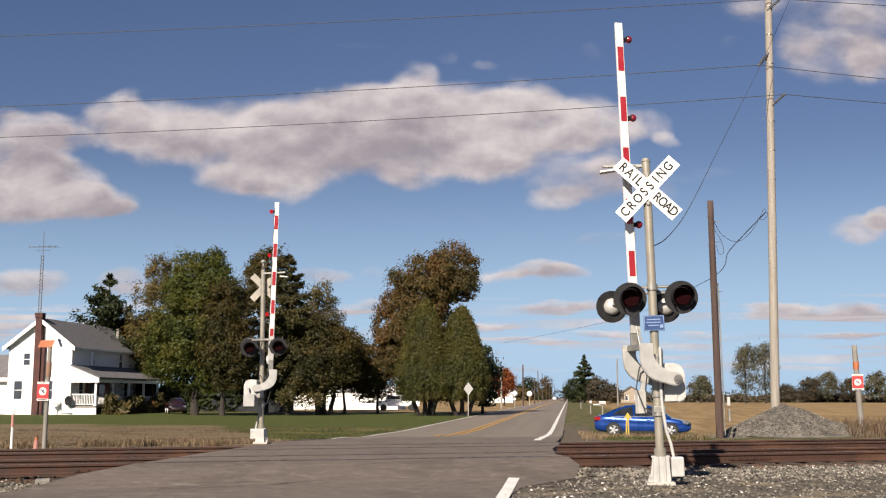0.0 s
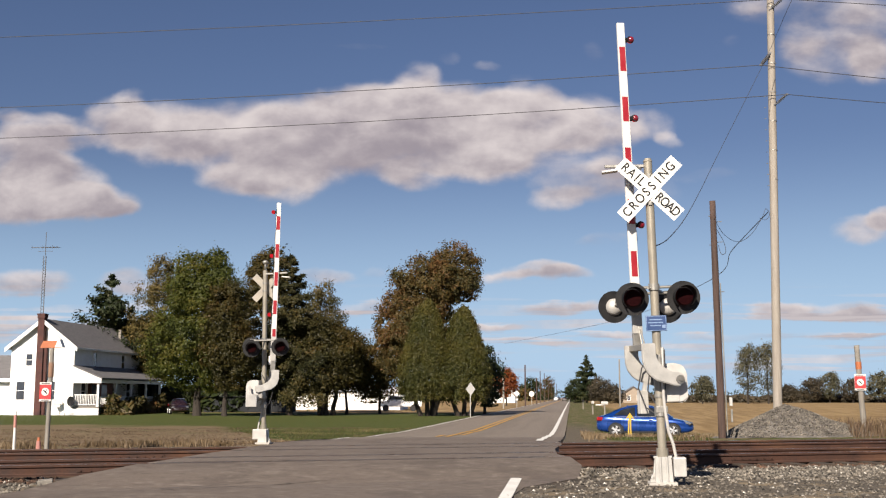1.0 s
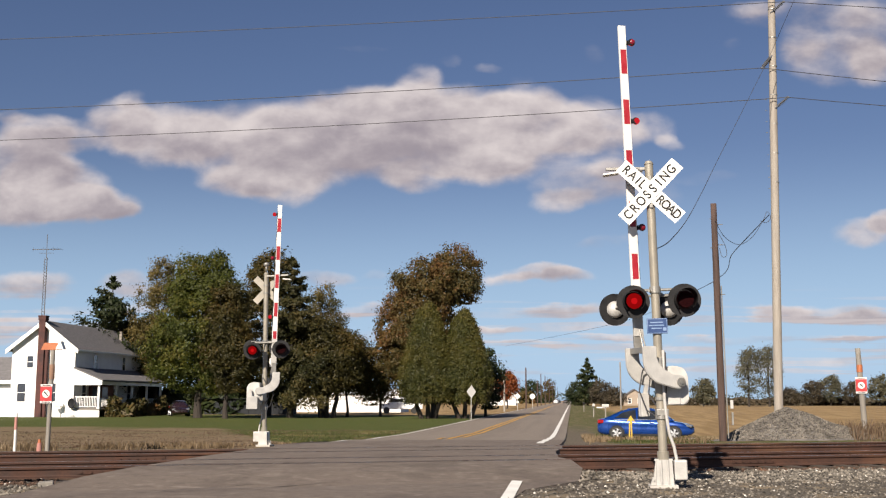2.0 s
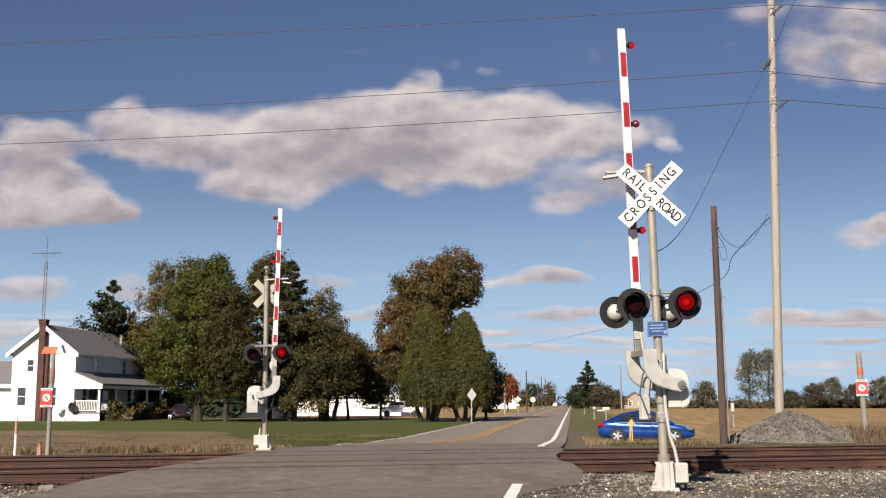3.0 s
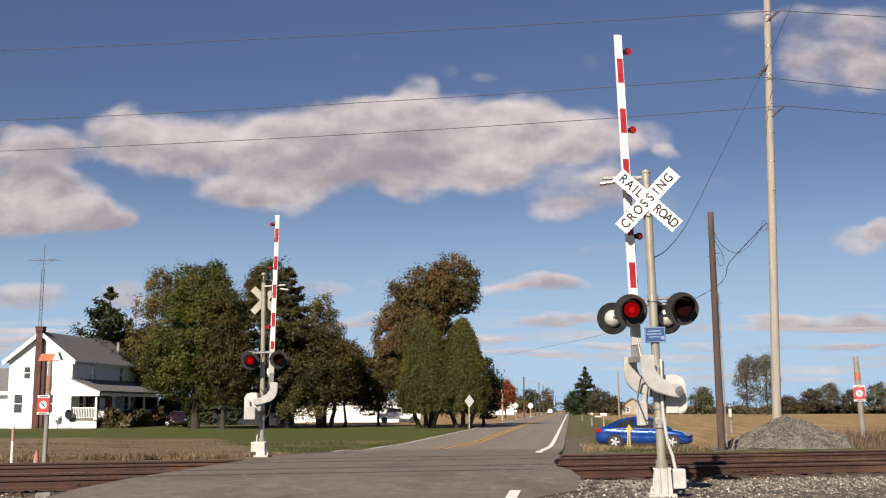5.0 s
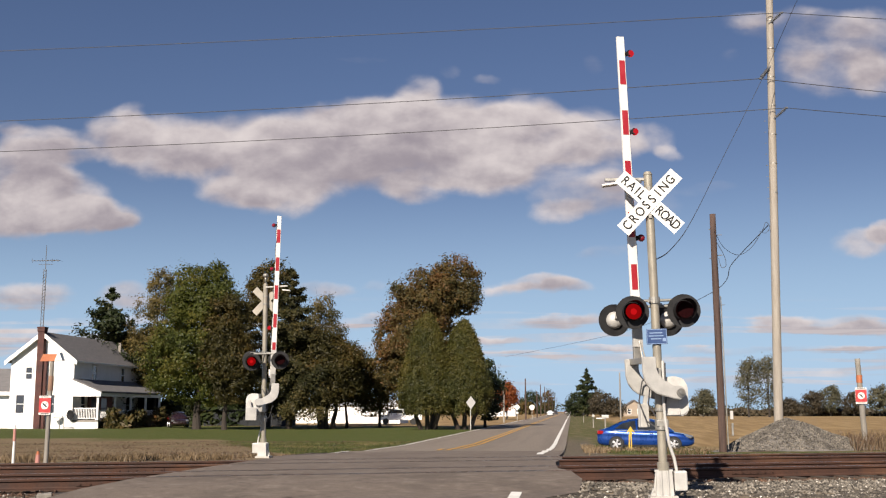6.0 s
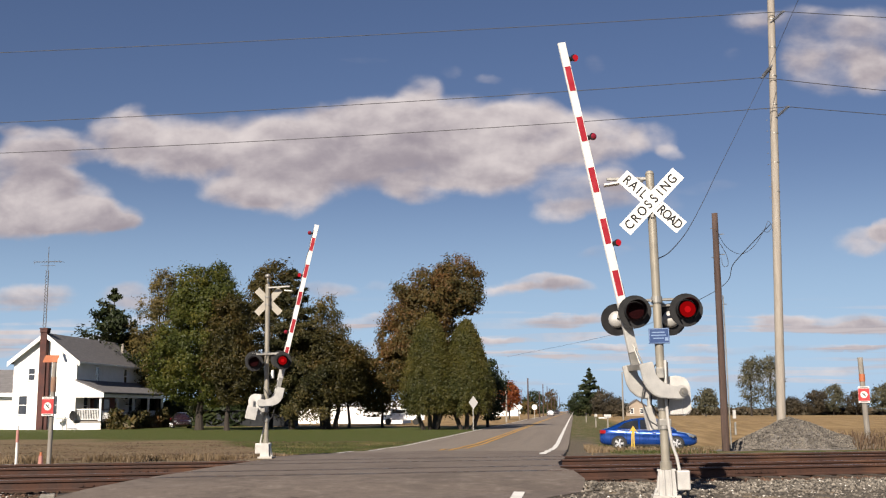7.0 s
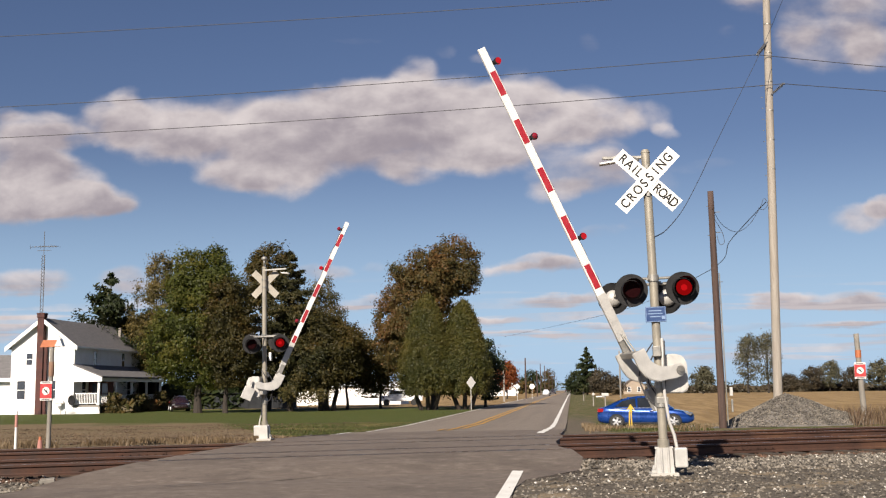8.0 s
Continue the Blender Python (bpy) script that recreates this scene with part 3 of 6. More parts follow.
# ---- tracks ----
def build_tracks():
    span = (-70.0, 110.0)
    length = span[1] - span[0]
    mid = (span[0] + span[1]) / 2
    for pair in (RAILS[:2], RAILS[2:]):
        centre = sum(pair) / 2
        track = thing("railway_track", "rusty steel railway track on wooden ties in ballast", "railway track",
                      Matrix.Translation(ACROSS * centre) @ pose(0, 0, 0, 0, 0, 90 - 68), "double track", "structure")
        for r in pair:
            o = r - centre
            prof = [(-.075, 0), (.075, 0), (.075, .012), (.02, .03), (.010, .045), (.010, .125), (.036, .142), (.037, .172), (.030, .181),
                    (-.030, .181), (-.037, .172), (-.036, .142), (-.010, .125), (-.010, .045), (-.02, .03), (-.075, .012)]
            bm = B()
            lo = [bm.verts.new((span[0], o + a, RAIL_Z - .181 + b)) for a, b in prof]
            hi = [bm.verts.new((span[1], o + a, RAIL_Z - .181 + b)) for a, b in prof]
            for i in range(len(prof)):
                j = (i + 1) % len(prof)
                f = bm.faces.new((lo[i], lo[j], hi[j], hi[i]))
                f.material_index = 1 if i == 8 else 0
            bm.faces.new(lo[::-1]), bm.faces.new(hi)
            bmesh.ops.recalc_face_normals(bm, faces=bm.faces)
            part("rail", bm, [RUST, RAIL_TOP], track, "rusted rail with a worn bright head")
            for s0 in (-0.15, 11.7, 23.6):
                bm = B()
                box(bm, 0.92, 0.016, 0.072, pose(s0 + r * .13 - 2.9, o - .020, RAIL_Z - .096), 0.004)
                for i in range(6):
                    tube(bm, .016, .016, .022, pose(s0 + r * .13 - 3.3 + .16 * i, o - .026, RAIL_Z - .096, 90, 0, 0), 6)
                part("joint_bar", bm, RUST, track, "bolted rail joint bar")
        bm = B()
        box(bm, 0.22, 2.6, 0.16, bevel=0.008)
        me = mesh_of("tie", bm, TIE)
        for i in range(int(length / 0.55)):
            s = span[0] + i * 0.55
            q = ACROSS * centre + ALONG * s
            if ROAD_L - 1.2 < q.x < ROAD_R + 1.0 or not (-20 < s < 60):
                continue
            ob = new("tie", me)
            ob.parent = track
            ob.matrix_basis = pose(s, random.uniform(-.03, .03), RAIL_Z - .181 - .078, 0, 0, random.uniform(-1.5, 1.5))


build_tracks()


def scatter(name, mat, pts, sizes, label, category, seed=3):
    """Loose stones: squashed, turned octahedra, all in one mesh."""
    rng = np.random.default_rng(seed)
    pts, sizes = np.asarray(pts, float), np.asarray(sizes, float)
    k = len(pts)
    base = np.array([(1, 0, 0), (-1, 0, 0), (0, 1, 0), (0, -1, 0), (0, 0, 1), (0, 0, -1)], float)
    tri = np.array([(0, 2, 4), (2, 1, 4), (1, 3, 4), (3, 0, 4), (2, 0, 5), (1, 2, 5), (3, 1, 5), (0, 3, 5)])
    v = base[None] * rng.uniform(0.55, 1.25, (k, 6, 1)) + rng.uniform(-.35, .35, (k, 6, 3))
    a = rng.uniform(0, 6.283, k)
    c, s = np.cos(a), np.sin(a)
    x, y = v[..., 0] * c[:, None] - v[..., 1] * s[:, None], v[..., 0] * s[:, None] + v[..., 1] * c[:, None]
    v = np.stack([x, y, v[..., 2] * 0.75], -1) * sizes[:, None, None] + pts[:, None, :]
    f = (tri[None] + 6 * np.arange(k)[:, None, None]).reshape(-1, 3)
    me = bpy.data.meshes.new(name)
    me.from_pydata(v.reshape(-1, 3).tolist(), [], f.tolist())
    me.materials.append(mat)
    return tagged(new(name, me), label, category, kind="stuff")


cb = thing("timber_block", "weathered grey timber block half sunk in the ballast", "block", pose(-7.95, 15.75, .60, 3, -4, 24))
bm = B()
box(bm, .22, .20, .14, pose(0, 0, .03), .015)
part("block", bm, WOOD_GREY, cb)
# dark box put in for the shadowed hole right of the block
bm = B()
box(bm, .36, .20, .12, pose(.31, .02, .02), .01)
part("dark_cap", bm, TIE, cb, "dark box standing in for the shaded hole beside the block")

PALE_STONE = surface("pale stone chips", (0.3486, 0.3237, 0.2822), (0.60, 0.57, 0.52), 3, 0.9, 0, 0.3, 40, island=0.3)


def stones():
    rng = np.random.default_rng(11)
    pts, sizes = [], []
    while len(pts) < 62000:
        n = rng.uniform(10.5, 25.5) if rng.random() < 0.8 else rng.uniform(16.2, 18.5)
        s = rng.uniform(-12, 46) if rng.random() < 0.6 else rng.uniform(3, 30)
        q = ALONG * s + ACROSS * n
        if road_edge(-1, n) - 0.02 < q.x < road_edge(1, n) - 0.05 + 0.5 * rng.random() ** 3:
            continue
        size = rng.uniform(0.012, 0.034) if n < 15.5 else rng.uniform(0.02, 0.045)
        if n < 15.5 and noise.noise((q.x * .5, q.y * .5, 4)) > 0.25 and rng.random() < 0.45:
            continue
        z = ground_z(q.x, q.y)
        pts.append((q.x, q.y, z + size * 0.2))
        sizes.append(size)
    bright = np.asarray(pts)[rng.integers(0, len(pts), 2600)] + rng.normal(0, .03, (2600, 3)) * np.array([1, 1, 0])
    bright[:, 2] += .008
    scatter("pale_stones", PALE_STONE, bright, rng.uniform(.012, .03, len(bright)), "pale chips among the grey ballast", "ballast", 17)
    pts, sizes = np.asarray(pts), np.asarray(sizes)
    across = pts[:, 0] * ACROSS.x + pts[:, 1] * ACROSS.y
    rusty = (across > 17.9 + rng.normal(0, .12, len(pts))) & (across < 24.9)
    scatter("rusty_stones", RUST_STONE, pts[rusty], sizes[rusty], "ballast stained brown by rust between the rails", "ballast", 19)
    scatter("ballast_stones", STONE, pts[~rusty], sizes[~rusty], "grey crushed-stone ballast lying loose beside the rails", "ballast")


stones()


def gravel_pile():
    cx, cy, top, rx, ry = 7.41, 38.9, 1.74, 2.45, 1.9
    def h(x, y):
        r = math.hypot((x - cx) / (rx if x < cx else rx * 1.26), (y - cy) / ry)
        return (top - 0.5) * max(0.0, 1 - r) ** 1.12 * (1 - 0.05 * math.exp(-r * r * 60)) + 0.07 * noise.noise((x * 1.1, y * 1.1, 7))
    bm = B()
    size = 34
    grid = [[bm.verts.new((cx - 4 + 8 * i / size, cy - 3 + 6 * j / size, 0)) for i in range(size + 1)] for j in range(size + 1)]
    for row in grid:
        for v in row:
            r = math.hypot((v.co.x - cx) / (rx * 1.26), (v.co.y - cy) / ry)
            v.co.z = ground_z(v.co.x, v.co.y) + (h(v.co.x, v.co.y) if r < 1.05 else -0.05)
    for j in range(size):
        for i in range(size):
            bm.faces.new((grid[j][i], grid[j][i + 1], grid[j + 1][i + 1], grid[j + 1][i]))
    pile = tagged(part("mound", bm, GRAVEL, smooth=True), "heap of grey crushed stone beside the tracks", "gravel pile")
    rng = np.random.default_rng(5)
    pts = []
    while len(pts) < 15000:
        x, y = rng.uniform(cx - 3.4, cx + 3.6), rng.uniform(cy - 2.2, cy + 1.2)
        if h(x, y) > 0.02:
            pts.append((x, y, ground_z(x, y) + h(x, y) + 0.012))
    st = scatter("loose_stone", STONE, pts, rng.uniform(0.012, 0.034, len(pts)), "grey crushed stone", "", 8)
    st.parent = pile


gravel_pile()


# ---- crossing gates ----
def lamp_unit(parent, x, y, z, facing, turn=0.0):
    """A flashing lamp with its round background, hood and lens; facing -1 looks along -y. Returns the lens."""
    m = pose(x, y, z, 0, 0, (0 if facing < 0 else 180) + turn)
    bm = B()
    # background disc
    tube(bm, 0.254, 0.254, 0.012, pose(0, 0, 0, 90, 0, 0), 40)
    unit = part("signal_lamp", bm, BLACK, parent, "black round lamp background", m)
    bm = B()
    bmesh.ops.create_uvsphere(bm, u_segments=20, v_segments=12, radius=0.135, matrix=Matrix.Diagonal((1, .85, 1, 1)))
    bmesh.ops.bisect_plane(bm, geom=bm.verts[:] + bm.edges[:] + bm.faces[:], plane_co=(0, .002, 0), plane_no=(0, -1, 0), clear_outer=True)
    part("housing", bm, SILVER, unit, "silver painted lamp housing", smooth=True)
    # hood: three quarters of a tube, open below, longer on top
    bm = B()
    rings = []
    for j in range(2):
        ring = []
        for i in range(21):
            a = radians(-50 + 280 * i / 20)
            reach = 0.03 + (0.31 * (0.35 + 0.65 * max(0, math.sin(a) * 0.5 + 0.5))) * j
            for r in (0.165, 0.158):
                ring.append(bm.verts.new((r * math.cos(a), -reach, r * math.sin(a))))
        rings.append(ring)
    for i in range(20):
        for o, p in ((0, 2), (3, 1)):
            bm.faces.new((rings[0][2 * i + o], rings[0][2 * i + p], rings[1][2 * i + p], rings[1][2 * i + o]))
        bm.faces.new((rings[1][2 * i], rings[1][2 * i + 1], rings[1][2 * i + 3], rings[1][2 * i + 2]))
    part("hood", bm, BLACK, unit, "black visor hood")
    bm = B()
    tube(bm, 0.12, 0.12, 0.016, pose(0, 0.008, 0, 90, 0, 0), 28)
    for f in bm.faces:
        f.material_index = 1 if f.calc_center_median().y > 0.007 else 0
    bmesh.ops.inset_region(bm, faces=[f for f in bm.faces if f.material_index == 1 and len(f.verts) > 4], thickness=0.072)
    big = [f for f in bm.faces if f.material_index == 1]
    for f in big:
        f.material_index = 1 if len(f.verts) > 4 else 2
    return part("lens", bm, [LENS_RED, GLOW_RED, GLOW_DIM], unit, "round red signal lens", pose(0, -0.135, 0))


GLOW_DIM = glowing("lens rim glow", (1.0, 0.01, 0.012), 0.15)


PALE_BLUE = surface("pale blue marks", (0.1245, 0.1992, 0.3486), (0.1826, 0.2573, 0.4067), 6, 0.5, 0, 0.05, 60)
BOARD_BACK = surface("weathered board back", (0.2390, 0.2191, 0.1793), (0.3320, 0.3054, 0.2590), 3, 0.7, 0, 0.1, 30)


def gate(name_at, label, blue, strong=True, weight_x=0.0, reach=4.97, board=1.22):
    g = thing("crossing_gate", label, "crossing gate", name_at, "crossing gates")
    # foundation and base casting
    bm = B()
    box(bm, 0.42, 0.40, 0.10, pose(-.02, 0, 0.0), 0.012)
    part("foundation", bm, CONCRETE, g, "low concrete foundation block")
    bm = B()
    outline = [(-.20, .05), (.15, .05), (.15, .09), (.12, .10), (.115, .40), (.135, .405), (.135, .43), (-.135, .43), (-.135, .405), (-.12, .40), (-.165, .10), (-.20, .09)]
    prism(bm, outline, -0.05, 0.05)
    for q in (-1, 1):
        prism(bm, [(-.13, .05), (.13, .05), (.115, .42), (-.115, .42)], q * 0.15, q * 0.075)
    for ax in (-.05, .05):
        rod(bm, (ax, -0.16, .05), (ax, -0.155, .42), 0.018)
    for ax in (-.16, .125):
        rod(bm, (ax, -.03, .08), (ax, -.03, .16), 0.022)
        tube(bm, .035, .035, .03, pose(ax, -.03, .10), 6)
    part("base", bm, SILVER, g, "silver cast base bolted down")
    bm = B()
    box(bm, 0.19, 0.20, 0.29, pose(0.235, -0.10, 0.27), 0.02)
    part("junction_box", bm, SILVER, g, "silver junction box on the base")
    # mast
    bm = B()
    tube(bm, 0.066, 0.066, 4.55, pose(0, 0, 0.40), 24)
    tube(bm, 0.074, 0.05, 0.05, pose(0, 0, 4.95), 24)
    tube(bm, 0.09, 0.09, 0.14, pose(0, 0, 0.40), 24)
    part("mast", bm, MAST, g, "tan-grey round steel mast", smooth=False)
    bm = B()
    pts = [(0.07, -0.06, 2.05), (0.06, -0.085, 1.75), (0.05, -0.09, 1.45), (0.06, -0.09, 1.15), (0.10, -0.09, .8), (0.16, -0.09, .6), (0.19, -0.09, .40)]
    for a, b in zip(pts, pts[1:]):
        rod(bm, a, b, 0.024, seg=10)
    part("conduit", bm, SILVER, g, "bent metal cable conduit")
    # crossbuck
    sign = part("crossbuck", box(box(B(), board, 0.006, board * .193, pose(0, -0.095, 4.50, 0, 45, 0)), board, 0.006, board * .193, pose(0, -0.104, 4.50, 0, -45, 0)),
                SHEET_WHITE if strong else BOARD_BACK, g, "white crossed sign boards lettered in black")
    if strong:
        up = pose(0, 0, 0, 90, 0, 0)
        for text, ang, spots in (("CROSSING", -45, [-.50, -.36, -.21, -.07, .06, .19, .32, .47]), ("RAILROAD", 45, [-.50, -.37, -.26, -.17, .20, .31, .42, .53])):
            for ch, s in zip(text, spots):
                writing("letter", ch, 0.215, BLACK, sign, pose(0, -0.1085 if ang < 0 else -0.0992, 4.50, 0, ang, 0) @ pose(s, 0, 0) @ up @ Matrix.Diagonal((0.8, 0.95, 1, 1)))
    bm = B()
    box(bm, 0.05, 0.03, 0.5, pose(0, -0.074, 4.5), 0.005)
    tube(bm, 0.08, 0.08, 0.04, pose(0, 0, 4.38), 20)
    tube(bm, 0.08, 0.08, 0.04, pose(0, 0, 4.60), 20)
    part("sign_bracket", bm, STEEL, g)
    # arm rest bracket near the top
    bm = B()
    box(bm, 0.66, 0.06, 0.045, pose(-0.34, 0.03, 4.90, 0, 2, 0), 0.006)
    rod(bm, (-.20, .03, 4.90), (-.12, -.10, 4.82), 0.018)
    box(bm, 0.09, 0.09, 0.09, pose(0, 0.0, 4.88), 0.01)
    bracket = part("top_bracket", bm, STEEL, g, "galvanised bracket at the mast top")
    bm = B()
    box(bm, 0.24, 0.16, 0.03, pose(-0.60, -0.10, 4.80, 0, -6, 0), 0.006)
    part("rest_plate", bm, WHITE_PAINT, bracket, "white arm rest plate")
    # lamp crossarm
    bm = B()
    rod(bm, (-.38, .02, 2.98), (.42, .02, 2.98), 0.022, seg=10)
    rod(bm, (-.10, -.12, 2.96), (.14, .46, 2.96), 0.02, seg=10)
    rod(bm, (-.52, .44, 2.93), (.24, .46, 2.93), 0.022, seg=10)
    for x, y in ((-.33, .04), (.42, .04)):
        rod(bm, (x, .06, 2.80), (x, .04, 2.98), 0.022, seg=10)
    for x, y in ((-.58, .34), (.25, .34)):
        rod(bm, (x, y, 2.74), (x + .05, y + .10, 2.93), 0.022, seg=10)
    tube(bm, 0.085, 0.085, 0.10, pose(0, 0, 2.93), 16)
    part("crossarm", bm, STEEL, g, "pipe crossarm carrying the lamps")
    lenses = [lamp_unit(g, -0.345, -0.08, 2.80, -1, 4), lamp_unit(g, 0.425, -0.08, 2.80, -1, 4),
              lamp_unit(g, -0.60, 0.48, 2.735, 1, 14), lamp_unit(g, 0.235, 0.48, 2.71, 1, 14)]
    # blue notice
    if blue:
        bm = B()
        box(bm, 0.31, 0.012, 0.235, pose(0.0, -0.085, 2.42), 0.004)
        plate = part("notice_plate", bm, [SHEET_BLUE], g, "small blue notice plate with pale bars")
        bm = B()
        for i, w in enumerate((.19, .22, .16)):
            box(bm, w, 0.004, 0.016, pose(-0.01, -0.0935, 2.475 - i * 0.045))
        box(bm, 0.05, 0.004, 0.05, pose(0.11, -0.0935, 2.37))
        for sx, sz, px, pz in ((.29, .008, 0, .108), (.29, .008, 0, -.108), (.008, .22, .145, 0), (.008, .22, -.145, 0)):
            box(bm, sx, 0.003, sz, pose(px, -0.093, 2.42 + pz))
        part("pale_bars", bm, PALE_BLUE, plate)
    # mechanism case
    bm = B()
    prism(bm, [(.05, 1.22), (.36, 1.22), (.43, 1.28), (.43, 1.66), (.37, 1.78), (.24, 1.82), (.05, 1.80)], 0.02, 0.36)
    bmesh.ops.bevel(bm, geom=bm.edges[:], offset=0.018, segments=2, affect="EDGES")
    case = part("mechanism_case", bm, SILVER, g, "rounded silver gate motor case")
    bm = B()
    box(bm, 0.22, 0.02, 0.26, pose(0.19, 0.012, 1.36), 0.01)
    part("cover_plate", bm, SILVER, case, "bolted cover plate")
    bm = B()
    box(bm, 0.16, 0.30, 0.26, pose(0.03, 0.18, 1.42), 0.01)
    for z in (1.3, 1.55):
        tube(bm, 0.08, 0.08, 0.05, pose(0, 0, z), 20)
    part("clamp", bm, STEEL, g, "clamp that holds the motor case")
    for i, pts in enumerate((((-.06, .08, 2.0), (-.24, .14, 1.75), (-.30, .16, 1.45), (-.20, .12, 1.15), (-.06, .06, 1.05)),
                             ((.02, .12, 1.95), (-.12, .16, 1.7), (-.16, .15, 1.4), (-.05, .10, 1.2)),
                             ((.10, -.07, 2.02), (.09, -.10, 1.5), (.05, -.08, 1.1)))):
        bm = B()
        for a, b in zip(pts, pts[1:]):
            rod(bm, a, b, 0.011, seg=6)
        part("control_cable", bm, CABLE, g, "black control cable")
    bm = B()
    box(bm, 0.12, 0.10, 0.16, pose(-0.02, -0.09, 1.86), 0.01)
    part("terminal_box", bm, STEEL, g, "small grey terminal box")
    bm = B()
    box(bm, 0.18, 0.14, 0.10, pose(0.02, -0.02, 1.12), 0.01)
    tube(bm, .09, .09, .16, pose(0, 0, 1.02), 18)
    part("lower_clamp", bm, STEEL, g, "grey bolted mast clamp")
    # moving arm, hung at the main shaft; raised it points up
    arm = part("gate_arm", tube(B(), 0.045, 0.045, 0.62, pose(0, 0.42, 0, 90, 0, 0), 20), STEEL, g, "main shaft of the gate arm", pose(0.225, 0, 1.565, 0, 0, 22))
    def sweep(y0, y1, thick):
        b = B()
        prism(b, [(.10, .0), (.075, -.075), (.0, -.105), (-.10, -.09), (-.38, -.01), (-.48, .06), (-.55, .15), (-.585, .27), (-.59, .54), (-.37, .54),
                  (-.37, .36), (-.34, .28), (-.27, .20), (-.10, .105), (.0, .105), (.075, .075)], y0, y1)
        bmesh.ops.bevel(b, geom=b.edges[:], offset=0.012, segments=2, affect="EDGES")
        return b
    part("support_arm", sweep(-0.20, -0.14, 0), SILVER, arm, "curved silver support arm")
    back = sweep(0.40, 0.46, 0)
    part("support_arm", back, SILVER, arm, "curved silver support arm")
    bm = B()
    wide, shift = (0.30, weight_x) if weight_x else (0.14, 0.13)
    box(bm, wide, 0.05, 0.36, pose(-0.44 + shift, 0.49, -0.33), 0.01)
    box(bm, wide, 0.07, 0.36, pose(-0.44 + shift, 0.43, -0.33), 0.01)
    box(bm, 0.06, 0.05, 0.34, pose(-0.41 + shift, 0.43, -0.10, 0, 12, 0), 0.005)
    part("counterweight", bm, SILVER, arm, "plate counterweight on the support arm")
    bm = B()
    tube(bm, 0.065, 0.065, 0.03, pose(0, -0.195, 0, 90, 0, 0), 24)
    tube(bm, 0.03, 0.03, 0.03, pose(0, -0.215, 0, 90, 0, 0), 12)
    part("hub", bm, STEEL, arm, "round hub cap")
    bm = B()
    box(bm, 0.09, 0.62, 0.09, pose(-.48, 0.13, .49), 0.008)
    box(bm, 0.12, 0.05, 0.34, pose(-.42, 0.345, .64), 0.006)
    box(bm, 0.14, 0.08, 0.07, pose(-.45, 0.34, .50), 0.006)
    rod(bm, (-.40, .20, .50), (-.40, .29, .82), 0.012)
    rod(bm, (-.35, .20, .50), (-.37, .29, .78), 0.012)
    part("adapter", bm, STEEL, arm, "steel adapter that holds the boom")
    # boom: a lean flat channel with red and white sheeting
    boom_m = pose(-.405, 0.33, .74, 0, -0.5, 0)
    L = reach
    bm = B()
    taper = [(-.074, 0), (.074, 0), (.072, .8), (.062, L), (-.062, L), (-.072, .8)]
    prism(bm, taper, -0.022, 0.022)
    bmesh.ops.bevel(bm, geom=bm.edges[:], offset=0.004, segments=1, affect="EDGES")
    boom = part("boom", bm, WHITE_PAINT, arm, "long white boom with red bands", boom_m)
    for i in range(5):
        z1 = L - 0.40 - 0.826 * i
        z0 = z1 - 0.40
        if z0 < 0.5:
            break
        bm = B()
        for yy in (-0.024, 0.024):
            box(bm, 0.10, 0.003, 0.40, pose(0, yy, (z0 + z1) / 2))
        part("red_band", bm, SHEET_RED, arm, "", boom_m)
    bm = B()
    box(bm, 0.156, 0.052, 0.78, pose(0, 0, 0.37), 0.004)
    for z in (.12, .30, .48, .66):
        for x in (-.04, .04):
            tube(bm, .012, .012, .066, pose(x, .033, z, 90, 0, 0), 6)
    part("boom_sleeve", bm, SILVER, arm, "bolted grey steel sleeve at the foot of the boom", boom_m)
    bm = B()
    prev = Vector((.075, 0.02, 0.3))
    for i in range(1, 30):
        q = Vector((.085 - .02 * i / 30 + 0.012 * math.sin(i * 1.7), 0.02, 0.3 + i * 0.145))
        rod(bm, prev, q, 0.007, seg=5)
        prev = q
    part("lamp_cable", bm, CABLE, arm, "black cable along the boom", boom_m)
    small = []
    for z in (L - 0.28, L - 1.575, L - 3.29):
        bm = B()
        box(bm, 0.05, 0.05, 0.07, pose(.085, 0, z), 0.005)
        tube(bm, 0.052, 0.052, 0.02, pose(.13, -0.045, z, 90, 0, 0), 16)
        part("arm_lamp", bm, BLACK, arm, "black arm lamp bracket", boom_m)
        bm = B()
        bmesh.ops.create_uvsphere(bm, u_segments=16, v_segments=10, radius=0.058)
        for f in bm.faces:
            f.material_index = 1 if f.calc_center_median().y > 0.0 else 0
        small.append(part("arm_lens", bm, [LENS_SMALL, GLOW_SMALL], arm, "round red arm lamp lens", boom_m @ pose(.15, -0.03, z)))
    return g, arm, lenses, small


NEAR_AT = pose(1.36, 16.64, 0.63, 0, -1.3, 0)
near_gate, near_arm, near_lenses, near_small = gate(NEAR_AT, "tall raised railway crossing gate with flashing lamps and crossbuck", True)
FAR_AT = pose(-8.77, 30.25, 0.60, 0, 0.6, 180)
far_gate, far_arm, far_lenses, far_small = gate(FAR_AT, "railway crossing gate beyond the tracks, seen from behind", False, False, 0.62, 4.68, 1.0)
bm = B()
bmesh.ops.create_uvsphere(bm, u_segments=16, v_segments=10, radius=0.085, matrix=pose(0, 0, 5.24) @ Matrix.Diagonal((1, 1, .8, 1)))
tube(bm, .03, .03, .25, pose(0, 0, 5.0), 10)
part("bell", bm, STEEL, far_gate, "round warning bell on the mast top", smooth=True)
